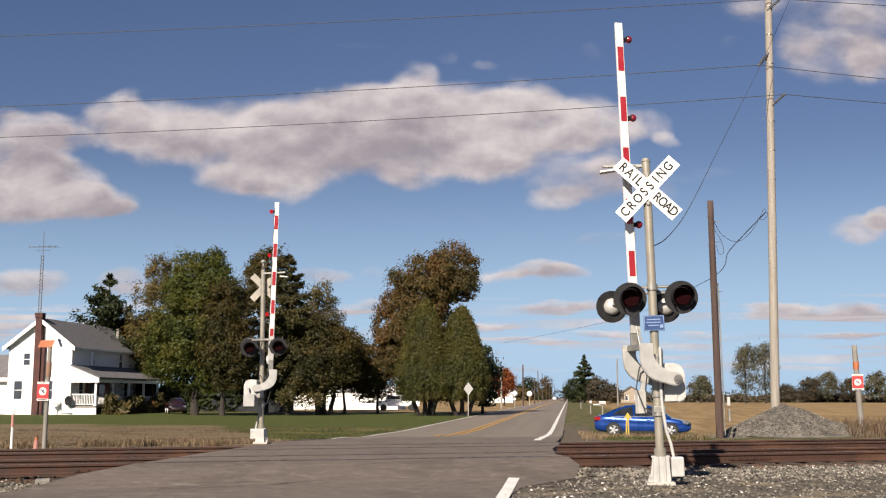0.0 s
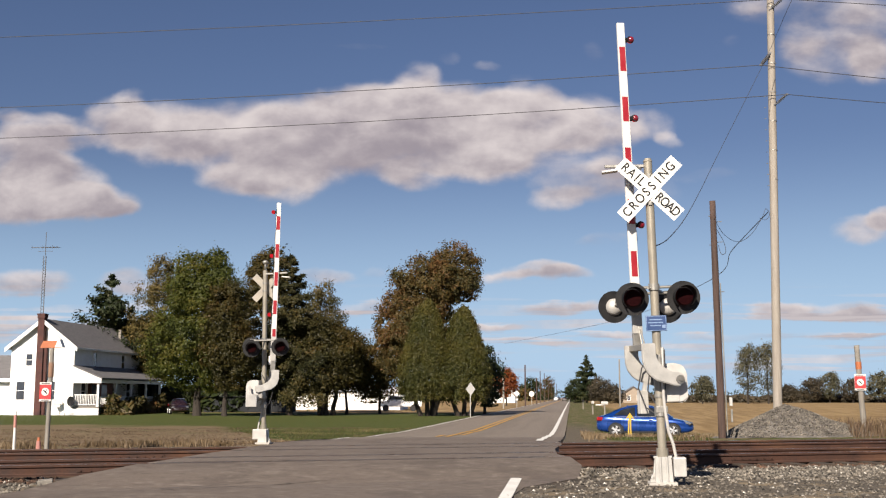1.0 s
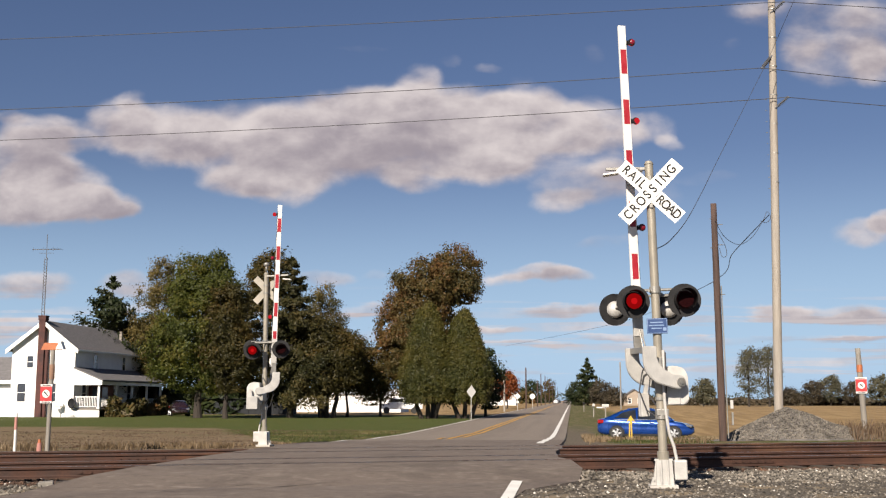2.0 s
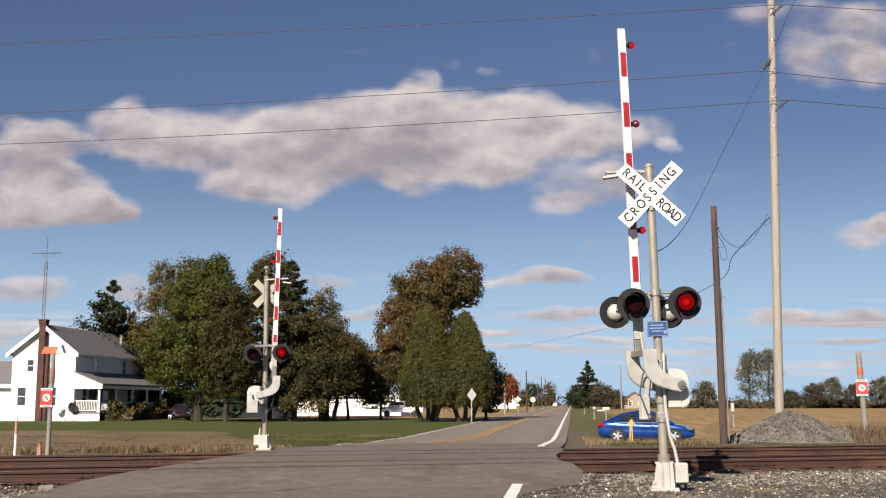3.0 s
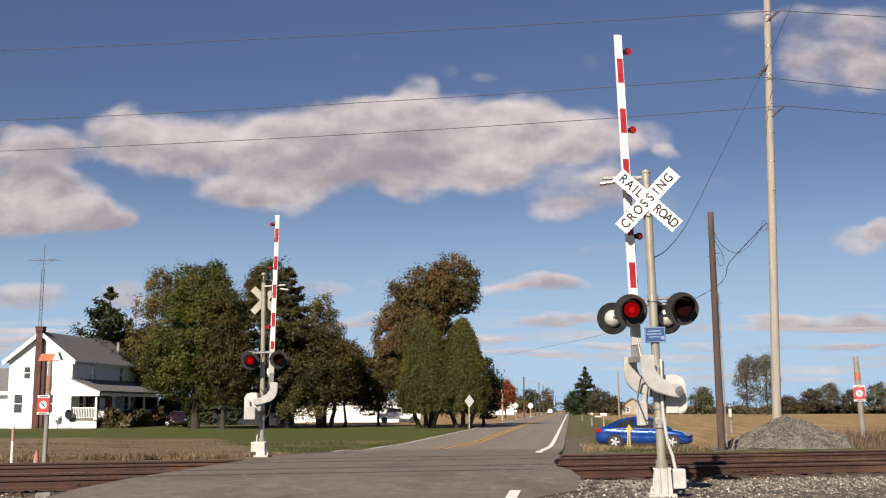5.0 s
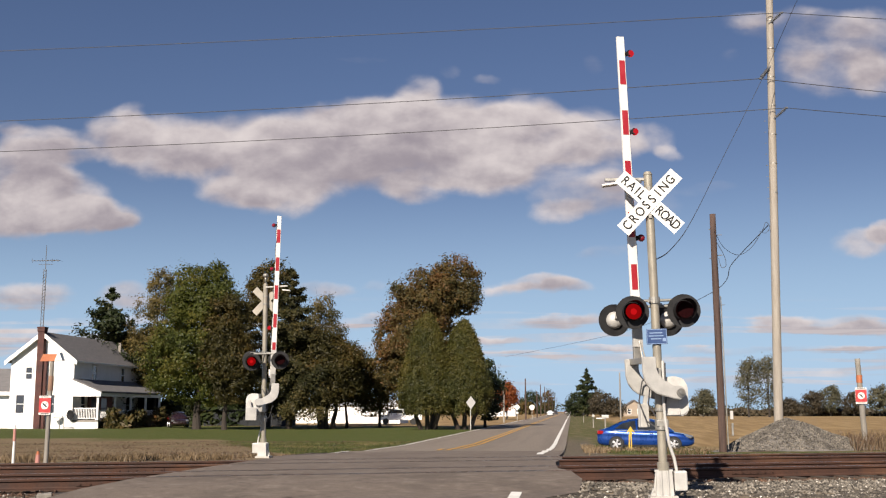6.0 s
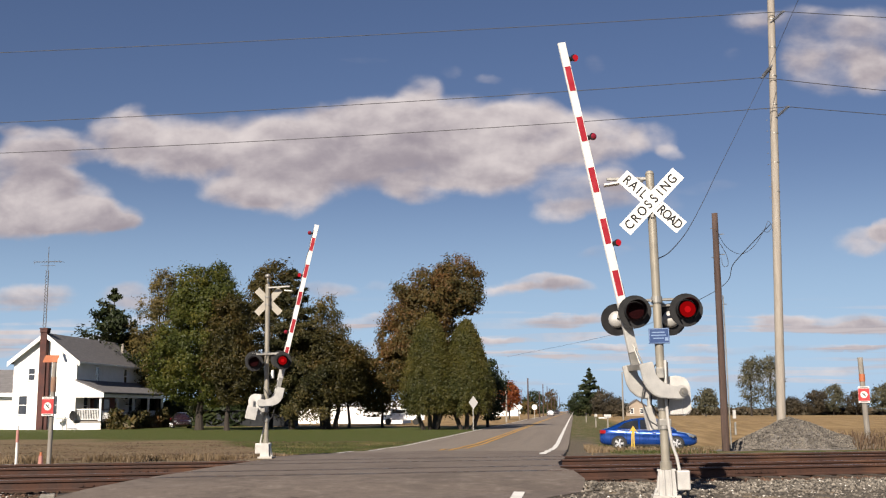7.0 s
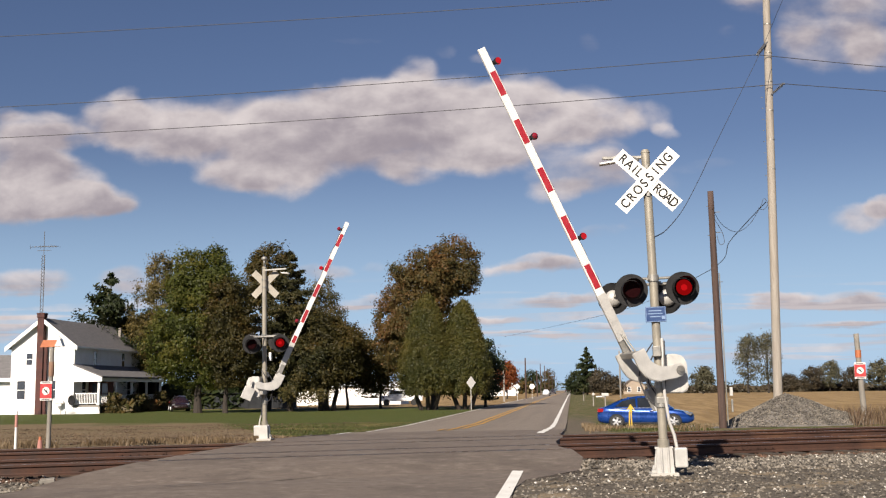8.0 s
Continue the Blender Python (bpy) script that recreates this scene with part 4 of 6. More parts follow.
bm = B()
box(bm, 0.07, 0.10, 0.24, pose(-0.16, -0.05, 2.38), 0.01)
part("small_box", bm, WHITE_PAINT, far_gate)


def motions():
    glow = [1.85, 2.46, 3.13, 3.80, 4.45, 5.14, 5.81, 6.45, 7.15, 7.83]
    def flashing(lens, home, first_on, angle0=0.0):
        """Half a turn shows the lit side of the lens, the next half its dark side."""
        rows, a = [(0.0, home)], 0.0
        on = False
        def turn(t):
            nonlocal a
            for i, dt in enumerate((0.0, 1 / 30, 2 / 30, 3 / 30)):
                rows.append((t - 0.05 + dt, home @ pose(0, 0, 0, 0, 0, a + 60 * i)))
            a += 180.0
        for i, t in enumerate(glow):
            want = (i % 2 == 0) == first_on
            if want != on:
                turn(t)
                on = want
        if rows[-1][0] < 8.0:
            rows.append((8.0, home @ pose(0, 0, 0, 0, 0, a)))
        walk(lens, rows)
    for lenses in (near_lenses, far_lenses):
        for i, lens in enumerate(lenses):
            first = i in (0, 2) if lenses is near_lenses else i in (1, 3)
            flashing(lens, pose(0, -0.135, 0), first)
    for small in (near_small, far_small):
        for i, lens in enumerate(small):
            home = lens.matrix_basis.copy()
            if i == 0:
                walk(lens, [(0.0, home), (2.0, home), (2.04, home @ pose(0, 0, 0, 0, 0, 60)), (2.07, home @ pose(0, 0, 0, 0, 0, 120)),
                            (2.1, home @ pose(0, 0, 0, 0, 0, 180)), (8.0, home @ pose(0, 0, 0, 0, 0, 180))])
            else:
                flashing(lens, home, i == 1)
    def lowering(arm, table):
        p = arm.location.copy()
        walk(arm, [(t, Matrix.Translation(p) @ pose(0, 0, 0, 0, 0, 22) @ pose(0, 0, 0, 0, -a, 0)) for t, a in table])
    lowering(near_arm, [(0, 0), (3, 0), (6.2, 0), (6.3, .2), (6.4, 1.8), (6.5, 3.9), (6.6, 5.4), (6.8, 7.8), (7.0, 10.6), (7.2, 13.1), (7.4, 15.7),
                        (7.6, 18.6), (7.8, 21.4), (8.0, 24.2)])
    lowering(far_arm, [(0, 1.2), (3, 1.2), (6.2, 1.2), (6.3, 1.3), (6.4, 2.4), (6.5, 4.2), (6.6, 6.2), (6.8, 9.4), (7.0, 12.5), (7.2, 14.9), (7.4, 17.4),
                       (7.6, 20.0), (7.8, 22.4), (8.0, 24.4)])
    for ob, y0, y1, x in moving_cars:
        walk(ob, [(t, pose(x, y0 + (y1 - y0) * t / 8, road_z(x, y0 + (y1 - y0) * t / 8), 0, 0, 0 if y1 > y0 else 180)) for t in (0.0, 2.0, 4.0, 6.0, 8.0)])


moving_cars = []

# ---- house ----
SIDING = surface("white siding", (0.72, 0.71, 0.69), (0.80, 0.79, 0.77), 1.2, 0.6, 0, 0.1, 12, (0.66, 0.64, 0.60), 0.5)
ROOFING = surface("grey shingles", (0.0842, 0.0809, 0.0842), (0.1489, 0.1424, 0.1457), 2.0, 0.9, 0, 0.5, 14, stretch=(1, 1, 3))
TRIM = surface("white trim", (0.74, 0.73, 0.71), (0.82, 0.81, 0.79), 2, 0.5, 0, 0.05, 20)
BRICK = surface("red-brown brick", (0.0513, 0.0198, 0.0181), (0.0932, 0.0374, 0.0310), 3.0, 0.9, 0, 0.6, 14, (0.0280, 0.0154, 0.0155), 0.6, (0.5, 0.7))
GLASS_DARK = surface("window glass", (0.0249, 0.0291, 0.0373), (0.0498, 0.0539, 0.0664), 1.5, 0.08, 0, 0.0, 8, spec=0.9)
# dark grey boards with the trees' shade put into the colour
SHADED_BOARD = surface("shade-darkened grey boards", (0.0166, 0.0183, 0.0216), (0.0332, 0.0357, 0.0398), 2, 0.9, 0, 0.2, 14, spec=0.1)
DECK = surface("porch deck", (0.1618, 0.1424, 0.1230), (0.2266, 0.2072, 0.1813), 2, 0.8, 0, 0.2, 12)


def lapped(x0, x1, z0, z1, step=0.2, gap=None):
    """Lap siding on a wall that faces -y, from x0 to x1."""
    bm = B()
    z = z0
    while z < z1 - 0.01:
        t = min(z + step, z1)
        a = [bm.verts.new(q) for q in ((x0, -.03, z), (x1, -.03, z), (x1, -.006, t), (x0, -.006, t))]
        bm.faces.new(a)
        b = [bm.verts.new(q) for q in ((x0, -.006, z), (x1, -.006, z))]
        bm.faces.new((b[0], b[1], a[1], a[0]))
        z = t
    return bm


def window(parent, m, w, h, cross=True):
    bm = B()
    for sx, sz, px, pz in ((w + .2, .10, 0, h / 2 + .05), (w + .24, .10, 0, -h / 2 - .05), (.10, h, w / 2 + .05, 0), (.10, h, -w / 2 - .05, 0)):
        box(bm, sx, 0.06, sz, pose(px, -0.03, pz))
    if cross:
        box(bm, w, 0.04, 0.06, pose(0, -0.02, 0))
    f = part("window", bm, TRIM, parent, "white framed sash window", m)
    for s in (-1, 1):
        bm = B()
        box(bm, w, 0.012, h / 2 - .03, pose(0, -0.004, s * h / 4))
        part("pane", bm, GLASS_DARK, f)
    return f


def farmhouse():
    z0 = 0.15
    h = thing("farmhouse", "white two-storey farmhouse with grey roof and porch", "house", pose(-49.85, 97.0, z0))
    W, D, EAVE, RIDGE = 3.16, 15.6, 6.55, 9.0
    bm = B()
    prism(bm, [(-W, 0), (W, 0), (W, EAVE), (0, RIDGE), (-W, EAVE)], 0.0, D)
    part("wall", bm, SIDING, h, "white clapboard walls")
    part("siding", lapped(-W, W, 0.3, EAVE, 0.22), SIDING, h, "white lap siding", pose(0, -0.004, 0))
    bm = lapped(0, D, 0.3, EAVE, 0.22)
    part("siding", bm, SIDING, h, "white lap siding", pose(W + 0.004, 0, 0, 0, 0, 90))
    for s in (-1, 1):
        bm = B()
        prism(bm, [(0, RIDGE + .02), (s * (W + .42), EAVE - .30), (s * (W + .42), EAVE - .16), (0, RIDGE + .18)], -0.45, D + .4)
        part("roof", bm, ROOFING, h, "grey shingle roof slope")
        bm = B()
        prism(bm, [(0, RIDGE - .22), (s * (W + .46), EAVE - .56), (s * (W + .46), EAVE - .14), (0, RIDGE + .20)], -0.52, -0.45)
        part("barge_board", bm, TRIM, h, "white barge board")
        bm = B()
        box(bm, .10, D + .8, .16, pose(s * (W + .44), D / 2, EAVE - .24))
        part("gutter", bm, TRIM, h)
    # gable windows
    window(h, pose(-1.3, -0.03, 5.25), 0.6, 1.1)
    window(h, pose(-2.05, -0.03, 2.35), 0.8, 1.7)
    window(h, pose(0.98, -0.03, 2.35), 0.8, 1.7)
    for y in (4.3, 11.0):
        window(h, pose(W + .03, y, 5.35, 0, 0, 90), 0.75, 1.45)
    # chimney up the gable, two stacks of brick
    bm = B()
    box(bm, 0.62, 0.55, 9.3, pose(-0.05, -0.32, 4.65))
    box(bm, 0.74, 0.66, 0.35, pose(-0.05, -0.32, 9.35), 0.02)
    box(bm, 0.80, 0.72, 0.14, pose(-0.05, -0.32, 9.55), 0.02)
    box(bm, 0.5, 0.3, 7.0, pose(0.3, -0.26, 3.5))
    ch = part("chimney", bm, BRICK, h, "dark red brick chimney against the gable")
    # porch along the side
    P = 2.6
    bm = B()
    prism(bm, [(W, 4.75), (W + P + .35, 3.55), (W + P + .35, 3.40), (W, 4.55)], -0.3, D + .2)
    part("porch_roof", bm, ROOFING, h, "grey shingle porch roof")
    bm = B()
    prism(bm, [(W, 4.62), (W + P + .3, 3.45), (W + P + .3, 3.05), (W, 3.05)], -0.32, -0.22)
    part("porch_gable", bm, SIDING, h, "white boarded porch end")
    bm = B()
    box(bm, .16, D + .3, .30, pose(W + P, D / 2, 3.22))
    part("porch_beam", bm, TRIM, h)
    bm = B()
    box(bm, P, D, .18, pose(W + P / 2, D / 2, .78))
    part("porch_floor", bm, DECK, h, "grey porch floor")
    for y in (0.0, 3.8, 7.6, 11.4, 15.2):
        bm = B()
        box(bm, .20, .20, 2.35, pose(0, 0, 1.17), .015)
        box(bm, .28, .28, .14, pose(0, 0, .07))
        box(bm, .28, .28, .14, pose(0, 0, 2.28))
        part("porch_post", bm, TRIM, h, "", pose(W + P - .1, y, .86))
    bm = B()
    box(bm, P - .3, .06, .08, pose(W + P / 2, .02, 1.95))
    box(bm, P - .3, .06, .06, pose(W + P / 2, .02, 1.02))
    part("railing", bm, TRIM, h)
    bm0 = B()
    box(bm0, .05, .05, .9)
    bal = mesh_of("baluster", bm0, TRIM)
    for i in range(14):
        o = new("baluster", bal)
        o.parent, o.matrix_basis = h, pose(W + .3 + i * .16, .02, 1.48)
    bm = B()
    box(bm, .06, D, .08, pose(W + P - .1, D / 2, 1.75))
    box(bm, .06, D, .06, pose(W + P - .1, D / 2, 1.02))
    for i in range(60):
        box(bm, .05, .05, .7, pose(W + P - .1, .15 + i * .26, 1.38))
    tagged(part("side_railing", bm, TRIM, h, "white balustrade along the porch"), kind="stuff")
    # lattice skirt
    bm = B()
    for i in range(34):
        for s in (-1, 1):
            box(bm, .035, .02, 1.0, Matrix.Translation((W + .05 + i * .075, .01 * s, .36)) @ pose(0, 0, 0, 0, 45 * s, 0))
    bmesh.ops.bisect_plane(bm, geom=bm.verts[:] + bm.edges[:] + bm.faces[:], plane_co=(0, 0, .68), plane_no=(0, 0, 1), clear_outer=True)
    bmesh.ops.bisect_plane(bm, geom=bm.verts[:] + bm.edges[:] + bm.faces[:], plane_co=(0, 0, .02), plane_no=(0, 0, -1), clear_outer=True)
    bmesh.ops.bisect_plane(bm, geom=bm.verts[:] + bm.edges[:] + bm.faces[:], plane_co=(W + .02, 0, 0), plane_no=(-1, 0, 0), clear_outer=True)
    bmesh.ops.bisect_plane(bm, geom=bm.verts[:] + bm.edges[:] + bm.faces[:], plane_co=(W + P, 0, 0), plane_no=(1, 0, 0), clear_outer=True)
    tagged(part("lattice", bm, TRIM, h, "white lattice skirt under the porch"), kind="stuff")
    bm = B()
    box(bm, P, .05, .68, pose(W + P / 2, .06, .34))
    part("skirt_back", bm, DECK, h)
    for y in (2.0, 5.6, 9.0, 12.6):
        window(h, pose(W + .03, y, 2.3, 0, 0, 90), 0.9, 1.6)
    # porch end windows in the recess
    for x in (.75, 1.75):
        bm = B()
        box(bm, .55, .05, 1.6, pose(W + x, 3.0, 2.1))
        part("porch_window", bm, GLASS_DARK, h)
    bm = B()
    box(bm, P - .1, .08, 2.3, pose(W + P / 2, 3.06, 2.0))
    part("porch_partition", bm, BRICK, h, "shaded red-brown inner porch wall")
    # added dark panel: stands in for dark shrubs and trees beyond the porch
    bm = B()
    box(bm, P - .1, .1, 2.4, pose(W + P / 2, D - .2, 2.0))
    part("porch_end", bm, SHADED_BOARD, h, "added dark panel standing in for the dark shrubs beyond the porch")
    # wing on the other side
    bm = B()
    prism(bm, [(-W - 6.5, 0), (-W, 0), (-W, 3.5), (-W - 6.5, 3.5)], 1.0, 6.5)
    part("wing", bm, SIDING, h, "white one-storey wing")
    bm = B()
    yy = [(0.5, 3.35), (3.75, 5.6), (7.0, 3.35), (7.0, 3.55), (3.75, 5.85), (0.5, 3.55)]
    lo = [bm.verts.new((-W - 6.9, a, b)) for a, b in yy]
    hi = [bm.verts.new((-W + .0, a, b)) for a, b in yy]
    bm.faces.new(lo), bm.faces.new(hi[::-1])
    for i in range(6):
        bm.faces.new((lo[i], hi[i], hi[(i + 1) % 6], lo[(i + 1) % 6]))
    bmesh.ops.recalc_face_normals(bm, faces=bm.faces)
    part("wing_roof", bm, ROOFING, h, "grey wing roof")
    bm = B()
    box(bm, 6.8, .12, .35, pose(-W - 3.4, .5, 3.35))
    part("wing_fascia", bm, TRIM, h)
    # back chimney pipe
    bm = B()
    box(bm, .28, .28, 1.9, pose(1.5, D - 1.6, 8.0))
    part("back_chimney", bm, DECK, h)
    return h


farmhouse()


def satellite_dish():
    d = thing("satellite_dish", "grey satellite dish on a short post by the house", "satellite dish", pose(-47.2, 95.6, 0.15))
    bm = B()
    rod(bm, (0, 0, 0), (0, 0, 1.1), .04)
    part("post", bm, STEEL, d)
    for x, s, mat in ((-.55, .75, WHITE_PAINT), (.35, .8, BLACK)):
        bm = B()
        bmesh.ops.create_uvsphere(bm, u_segments=20, v_segments=12, radius=1.0)
        bmesh.ops.bisect_plane(bm, geom=bm.verts[:] + bm.edges[:] + bm.faces[:], plane_co=(0, -.8, 0), plane_no=(0, 1, 0), clear_outer=True)
        bmesh.ops.scale(bm, verts=bm.verts[:], vec=(s, s * .8, s))
        bmesh.ops.solidify(bm, geom=bm.faces[:], thickness=.03)
        part("dish", bm, mat, d, "round metal dish", pose(x, .5, 1.35, 20 if x < 0 else 0, 0, 180 + (25 if x < 0 else -20)), smooth=True)
    bm = B()
    rod(bm, (-.6, .0, 1.1), (.5, .0, 1.1), .035)
    rod(bm, (0.35, 0, 1.1), (0.35, .2, .0), .03)
    part("brace", bm, STEEL, d)


satellite_dish()


DARK_STEEL = surface("dull dark steel", (0.0842, 0.0777, 0.0777), (0.1424, 0.1360, 0.1295), 6, 0.6, 0.3, 0.1, 40)


def antenna_tower():
    t = thing("antenna_tower", "slim steel lattice tower with a television aerial", "antenna tower", pose(-54.0, 104.5, 0.2))
    H = 16.2
    bm = B()
    legs = [(-.2, -.12), (.2, -.12), (0, .22)]
    for x, y in legs:
        rod(bm, (x, y, 0), (x * .6, y * .6, H), .028, seg=5)
    part("mast", bm, DARK_STEEL, t)
    bm = B()
    for i in range(24):
        z = i * H / 24
        for a, b in ((0, 1), (1, 2), (2, 0)):
            p, q = legs[a], legs[b]
            rod(bm, (*p, z), (*q, z + H / 48), .014, seg=4)
            rod(bm, (*q, z + H / 48), (*p, z + H / 24), .014, seg=4)
    tagged(part("lattice", bm, DARK_STEEL, t, "zigzag lattice bracing"), kind="stuff")
    bm = B()
    rod(bm, (0, 0, H), (0, 0, H + 2.5), .03, seg=6)
    rod(bm, (-1.5, 0, H + .9), (1.5, 0, H + .9), .03, seg=6)
    for i in range(9):
        x = -1.5 + i * .37
        w = .25 + .05 * i
        rod(bm, (x, -w, H + .9), (x, w, H + .9), .014, seg=4)
        if i % 3 == 0:
            rod(bm, (x, 0, H + .7), (x, 0, H + 1.15), .014, seg=4)
    rod(bm, (-.8, 0, H + .5), (.8, 0, H + .5), .02, seg=5)
    part("aerial", bm, DARK_STEEL, t, "television aerial")


antenna_tower()


def shed(name, label, x0, x1, y, depth, height, wall, roof_mat, rise=0.9):
    s = thing(name, label, "shed", pose((x0 + x1) / 2, y, 0.17))
    w = (x1 - x0) / 2
    bm = B()
    box(bm, 2 * w, depth, height, pose(0, depth / 2, height / 2))
    part("wall", bm, wall, s)
    bm = B()
    a = [bm.verts.new(q) for q in ((-w - .3, -.3, height - .02), (w + .3, -.3, height - .02), (w + .3, depth / 2, height + rise), (-w - .3, depth / 2, height + rise),
                                   (w + .3, depth + .3, height - .02), (-w - .3, depth + .3, height - .02))]
    bm.faces.new((a[0], a[1], a[2], a[3])), bm.faces.new((a[3], a[2], a[4], a[5]))
    bm.faces.new((a[0], a[3], a[5])), bm.faces.new((a[1], a[4], a[2]))
    bm.faces.new((a[0], a[5], a[4], a[1]))
    bmesh.ops.recalc_face_normals(bm, faces=bm.faces)
    part("roof", bm, roof_mat, s, "shallow shed roof")
    for i in range(int(w)):
        bm = B()
        box(bm, .06, .05, height - .1, pose(-w + 1 + i * 2.0, -.02, height / 2))
        part("batten", bm, wall, s)
    return s


TIN = surface("white tin roof", (0.62, 0.62, 0.63), (0.74, 0.74, 0.75), 2, 0.45, 0.2, 0.1, 12)
shed("white_shed", "long low white shed behind the trees", -36.8, -22.0, 138.0, 7.0, 2.35, SIDING, TIN, 0.7)
shed("dark_shed", "low dark grey shed beside the trees, their shade in its colour", -40.5, -31.6, 116.0, 6.0, 1.75, SHADED_BOARD, SHADED_BOARD, 0.5)

# ---- cars ----
CAR_BLUE = surface("metallic blue paint", (0.0048, 0.0415, 0.2241), (0.0051, 0.0448, 0.2365), 2, 0.28, 0.45, 0.0, 20, coat=1.0)
CAR_WHITE = surface("white car paint", (0.72, 0.73, 0.74), (0.78, 0.79, 0.80), 6, 0.3, 0, 0.0, 60, coat=0.6)
CAR_DARK = surface("dark car paint", (0.0208, 0.0183, 0.0199), (0.0415, 0.0349, 0.0373), 6, 0.3, 0, 0.0, 60, coat=0.8)
# maroon darkened so that the paint carries the shade beside the house
CAR_MAROON_SHADED = surface("shade-darkened maroon paint", (0.0116, 0.0050, 0.0066), (0.0183, 0.0075, 0.0091), 6, 0.3, 0, 0.0, 60, coat=0.8)
CAR_GLASS = surface("tinted car glass", (0.0100, 0.0116, 0.0133), (0.0166, 0.0191, 0.0216), 3, 0.05, 0, 0.0, 20, spec=0.8)
ALLOY = surface("bright alloy", (0.62, 0.62, 0.63), (0.74, 0.74, 0.75), 6, 0.3, 0.7, 0.0, 40)
TAIL = surface("red tail lamp", (0.2075, 0.0066, 0.0083), (0.2988, 0.0100, 0.0124), 8, 0.2, 0, 0.0, 40)
HEADLAMP = surface("clear headlamp", (0.0830, 0.0871, 0.0954), (0.1494, 0.1535, 0.1660), 8, 0.15, 0, 0.0, 40)
CHROME = surface("chrome", (0.6, 0.6, 0.61), (0.7, 0.7, 0.71), 8, 0.15, 0.9, 0.0, 40)


def sedan(name, label, paint, at, detail=True, kind="saloon"):
    """A four-door car, 4.65 m long, nose at +y."""
    car = thing(name, label, "car", at)
    # stations along the car: y, top, bottom and half-width; one rounded section for all
    stations = [(-2.33, .80, .46, .60), (-2.30, .92, .36, .70), (-2.20, 1.00, .29, .78), (-2.0, 1.035, .25, .85), (-1.7, 1.035, .22, .885), (-1.36, 1.02, .20, .90),
                (-1.0, 1.0, .20, .905), (-.5, .97, .20, .905), (0, .95, .20, .905), (.5, .94, .20, .905), (1.0, .92, .20, .90), (1.36, .89, .20, .895),
                (1.7, .84, .21, .87), (2.0, .765, .23, .81), (2.2, .675, .28, .72), (2.32, .55, .36, .55)]
    section = [(0, 0), (.8, 0), (.95, .07), (1.0, .22), (1.0, .48), (.975, .66), (.985, .70), (.955, .90), (.89, .975), (.6, 1.0), (0, 1.025)]
    bm = B()
    rings = []
    for y, hi, lo, wd in stations:
        half = [(a * wd, lo + g * (hi - lo)) for a, g in section]
        loop = half + [(-a, g) for a, g in half[-2:0:-1]]
        rings.append([bm.verts.new((a, y, g)) for a, g in loop])
    for a, b in zip(rings, rings[1:]):
        for i in range(len(a)):
            j = (i + 1) % len(a)
            bm.faces.new((a[i], a[j], b[j], b[i]))
    bm.faces.new(rings[0][::-1]), bm.faces.new(rings[-1])
    bmesh.ops.recalc_face_normals(bm, faces=bm.faces)
    body = part("body", bm, paint, car, "", smooth=True)
    # cabin: roof arch above the shoulder line
    cab = [(-2.0, 1.02), (-1.75, 1.11), (-1.45, 1.25), (-1.1, 1.39), (-.75, 1.48), (-.35, 1.535), (.05, 1.535), (.35, 1.48), (.65, 1.36), (1.0, 1.17), (1.36, .93)]
    def arch(bm, scale_w, grow, y_lo=-9, y_hi=9):
        top, low = [], []
        for y, z in cab:
            w = (0.80 - 0.24 * max(0, (z - .95)) / .5) * scale_w
            top.append([bm.verts.new((s * w, y, z + grow)) for s in (-1, -.55, .55, 1)])
            low.append([bm.verts.new((s * .84 * scale_w, y, .90)) for s in (-1, 1)])
            for v in (top[-1][1], top[-1][2]):
                v.co.z += .025
        for i in range(len(cab) - 1):
            for k2 in range(3):
                bm.faces.new((top[i][k2], top[i][k2 + 1], top[i + 1][k2 + 1], top[i + 1][k2]))
            bm.faces.new((low[i][0], top[i][0], top[i + 1][0], low[i + 1][0]))
            bm.faces.new((top[i][3], low[i][1], low[i + 1][1], top[i + 1][3]))
        for i in (0, -1):
            bm.faces.new((low[i][0], top[i][0], top[i][1], top[i][2], top[i][3], low[i][1]))
        bmesh.ops.recalc_face_normals(bm, faces=bm.faces)
        return bm
    part("cabin", arch(B(), 1.0, 0.0), paint, car, "", smooth=True)
    # glass
    for s in (-1, 1):
        for outline in ([(-1.45, 1.06), (-.42, 1.02), (-.46, 1.455), (-.75, 1.41), (-1.10, 1.31)], [(-.34, 1.02), (1.02, 1.0), (.72, 1.25), (.38, 1.41), (.05, 1.465), (-.36, 1.465)]):
            bm = B()
            a = [bm.verts.new((s * (0.80 - 0.24 * max(0, (z - .95)) / .5 + .016 + .02 * (z < 1.1)), y, z)) for y, z in outline]
            b = [bm.verts.new(v.co - Vector((s * .02, 0, 0))) for v in a]
            bm.faces.new(a)
            for i in range(len(a)):
                j = (i + 1) % len(a)
                bm.faces.new((a[i], b[i], b[j], a[j]))
            bmesh.ops.recalc_face_normals(bm, faces=bm.faces)
            part("side_window", bm, CAR_GLASS, car, "dark tinted side glass")
    for ya, za, yb, zb, nm in ((1.26, .99, .50, 1.43, "windscreen"), (-1.80, 1.085, -1.10, 1.40, "rear_window")):
        bm = B()
        n = .022
        vs = [bm.verts.new(q) for q in ((-.70, ya, za + n), (.70, ya, za + n), (.56, yb, zb + n + .02), (-.56, yb, zb + n + .02))]
        f = bm.faces.new(vs)
        bmesh.ops.solidify(bm, geom=[f], thickness=.015)
        part(nm, bm, CAR_GLASS, car, "sloping dark glass")
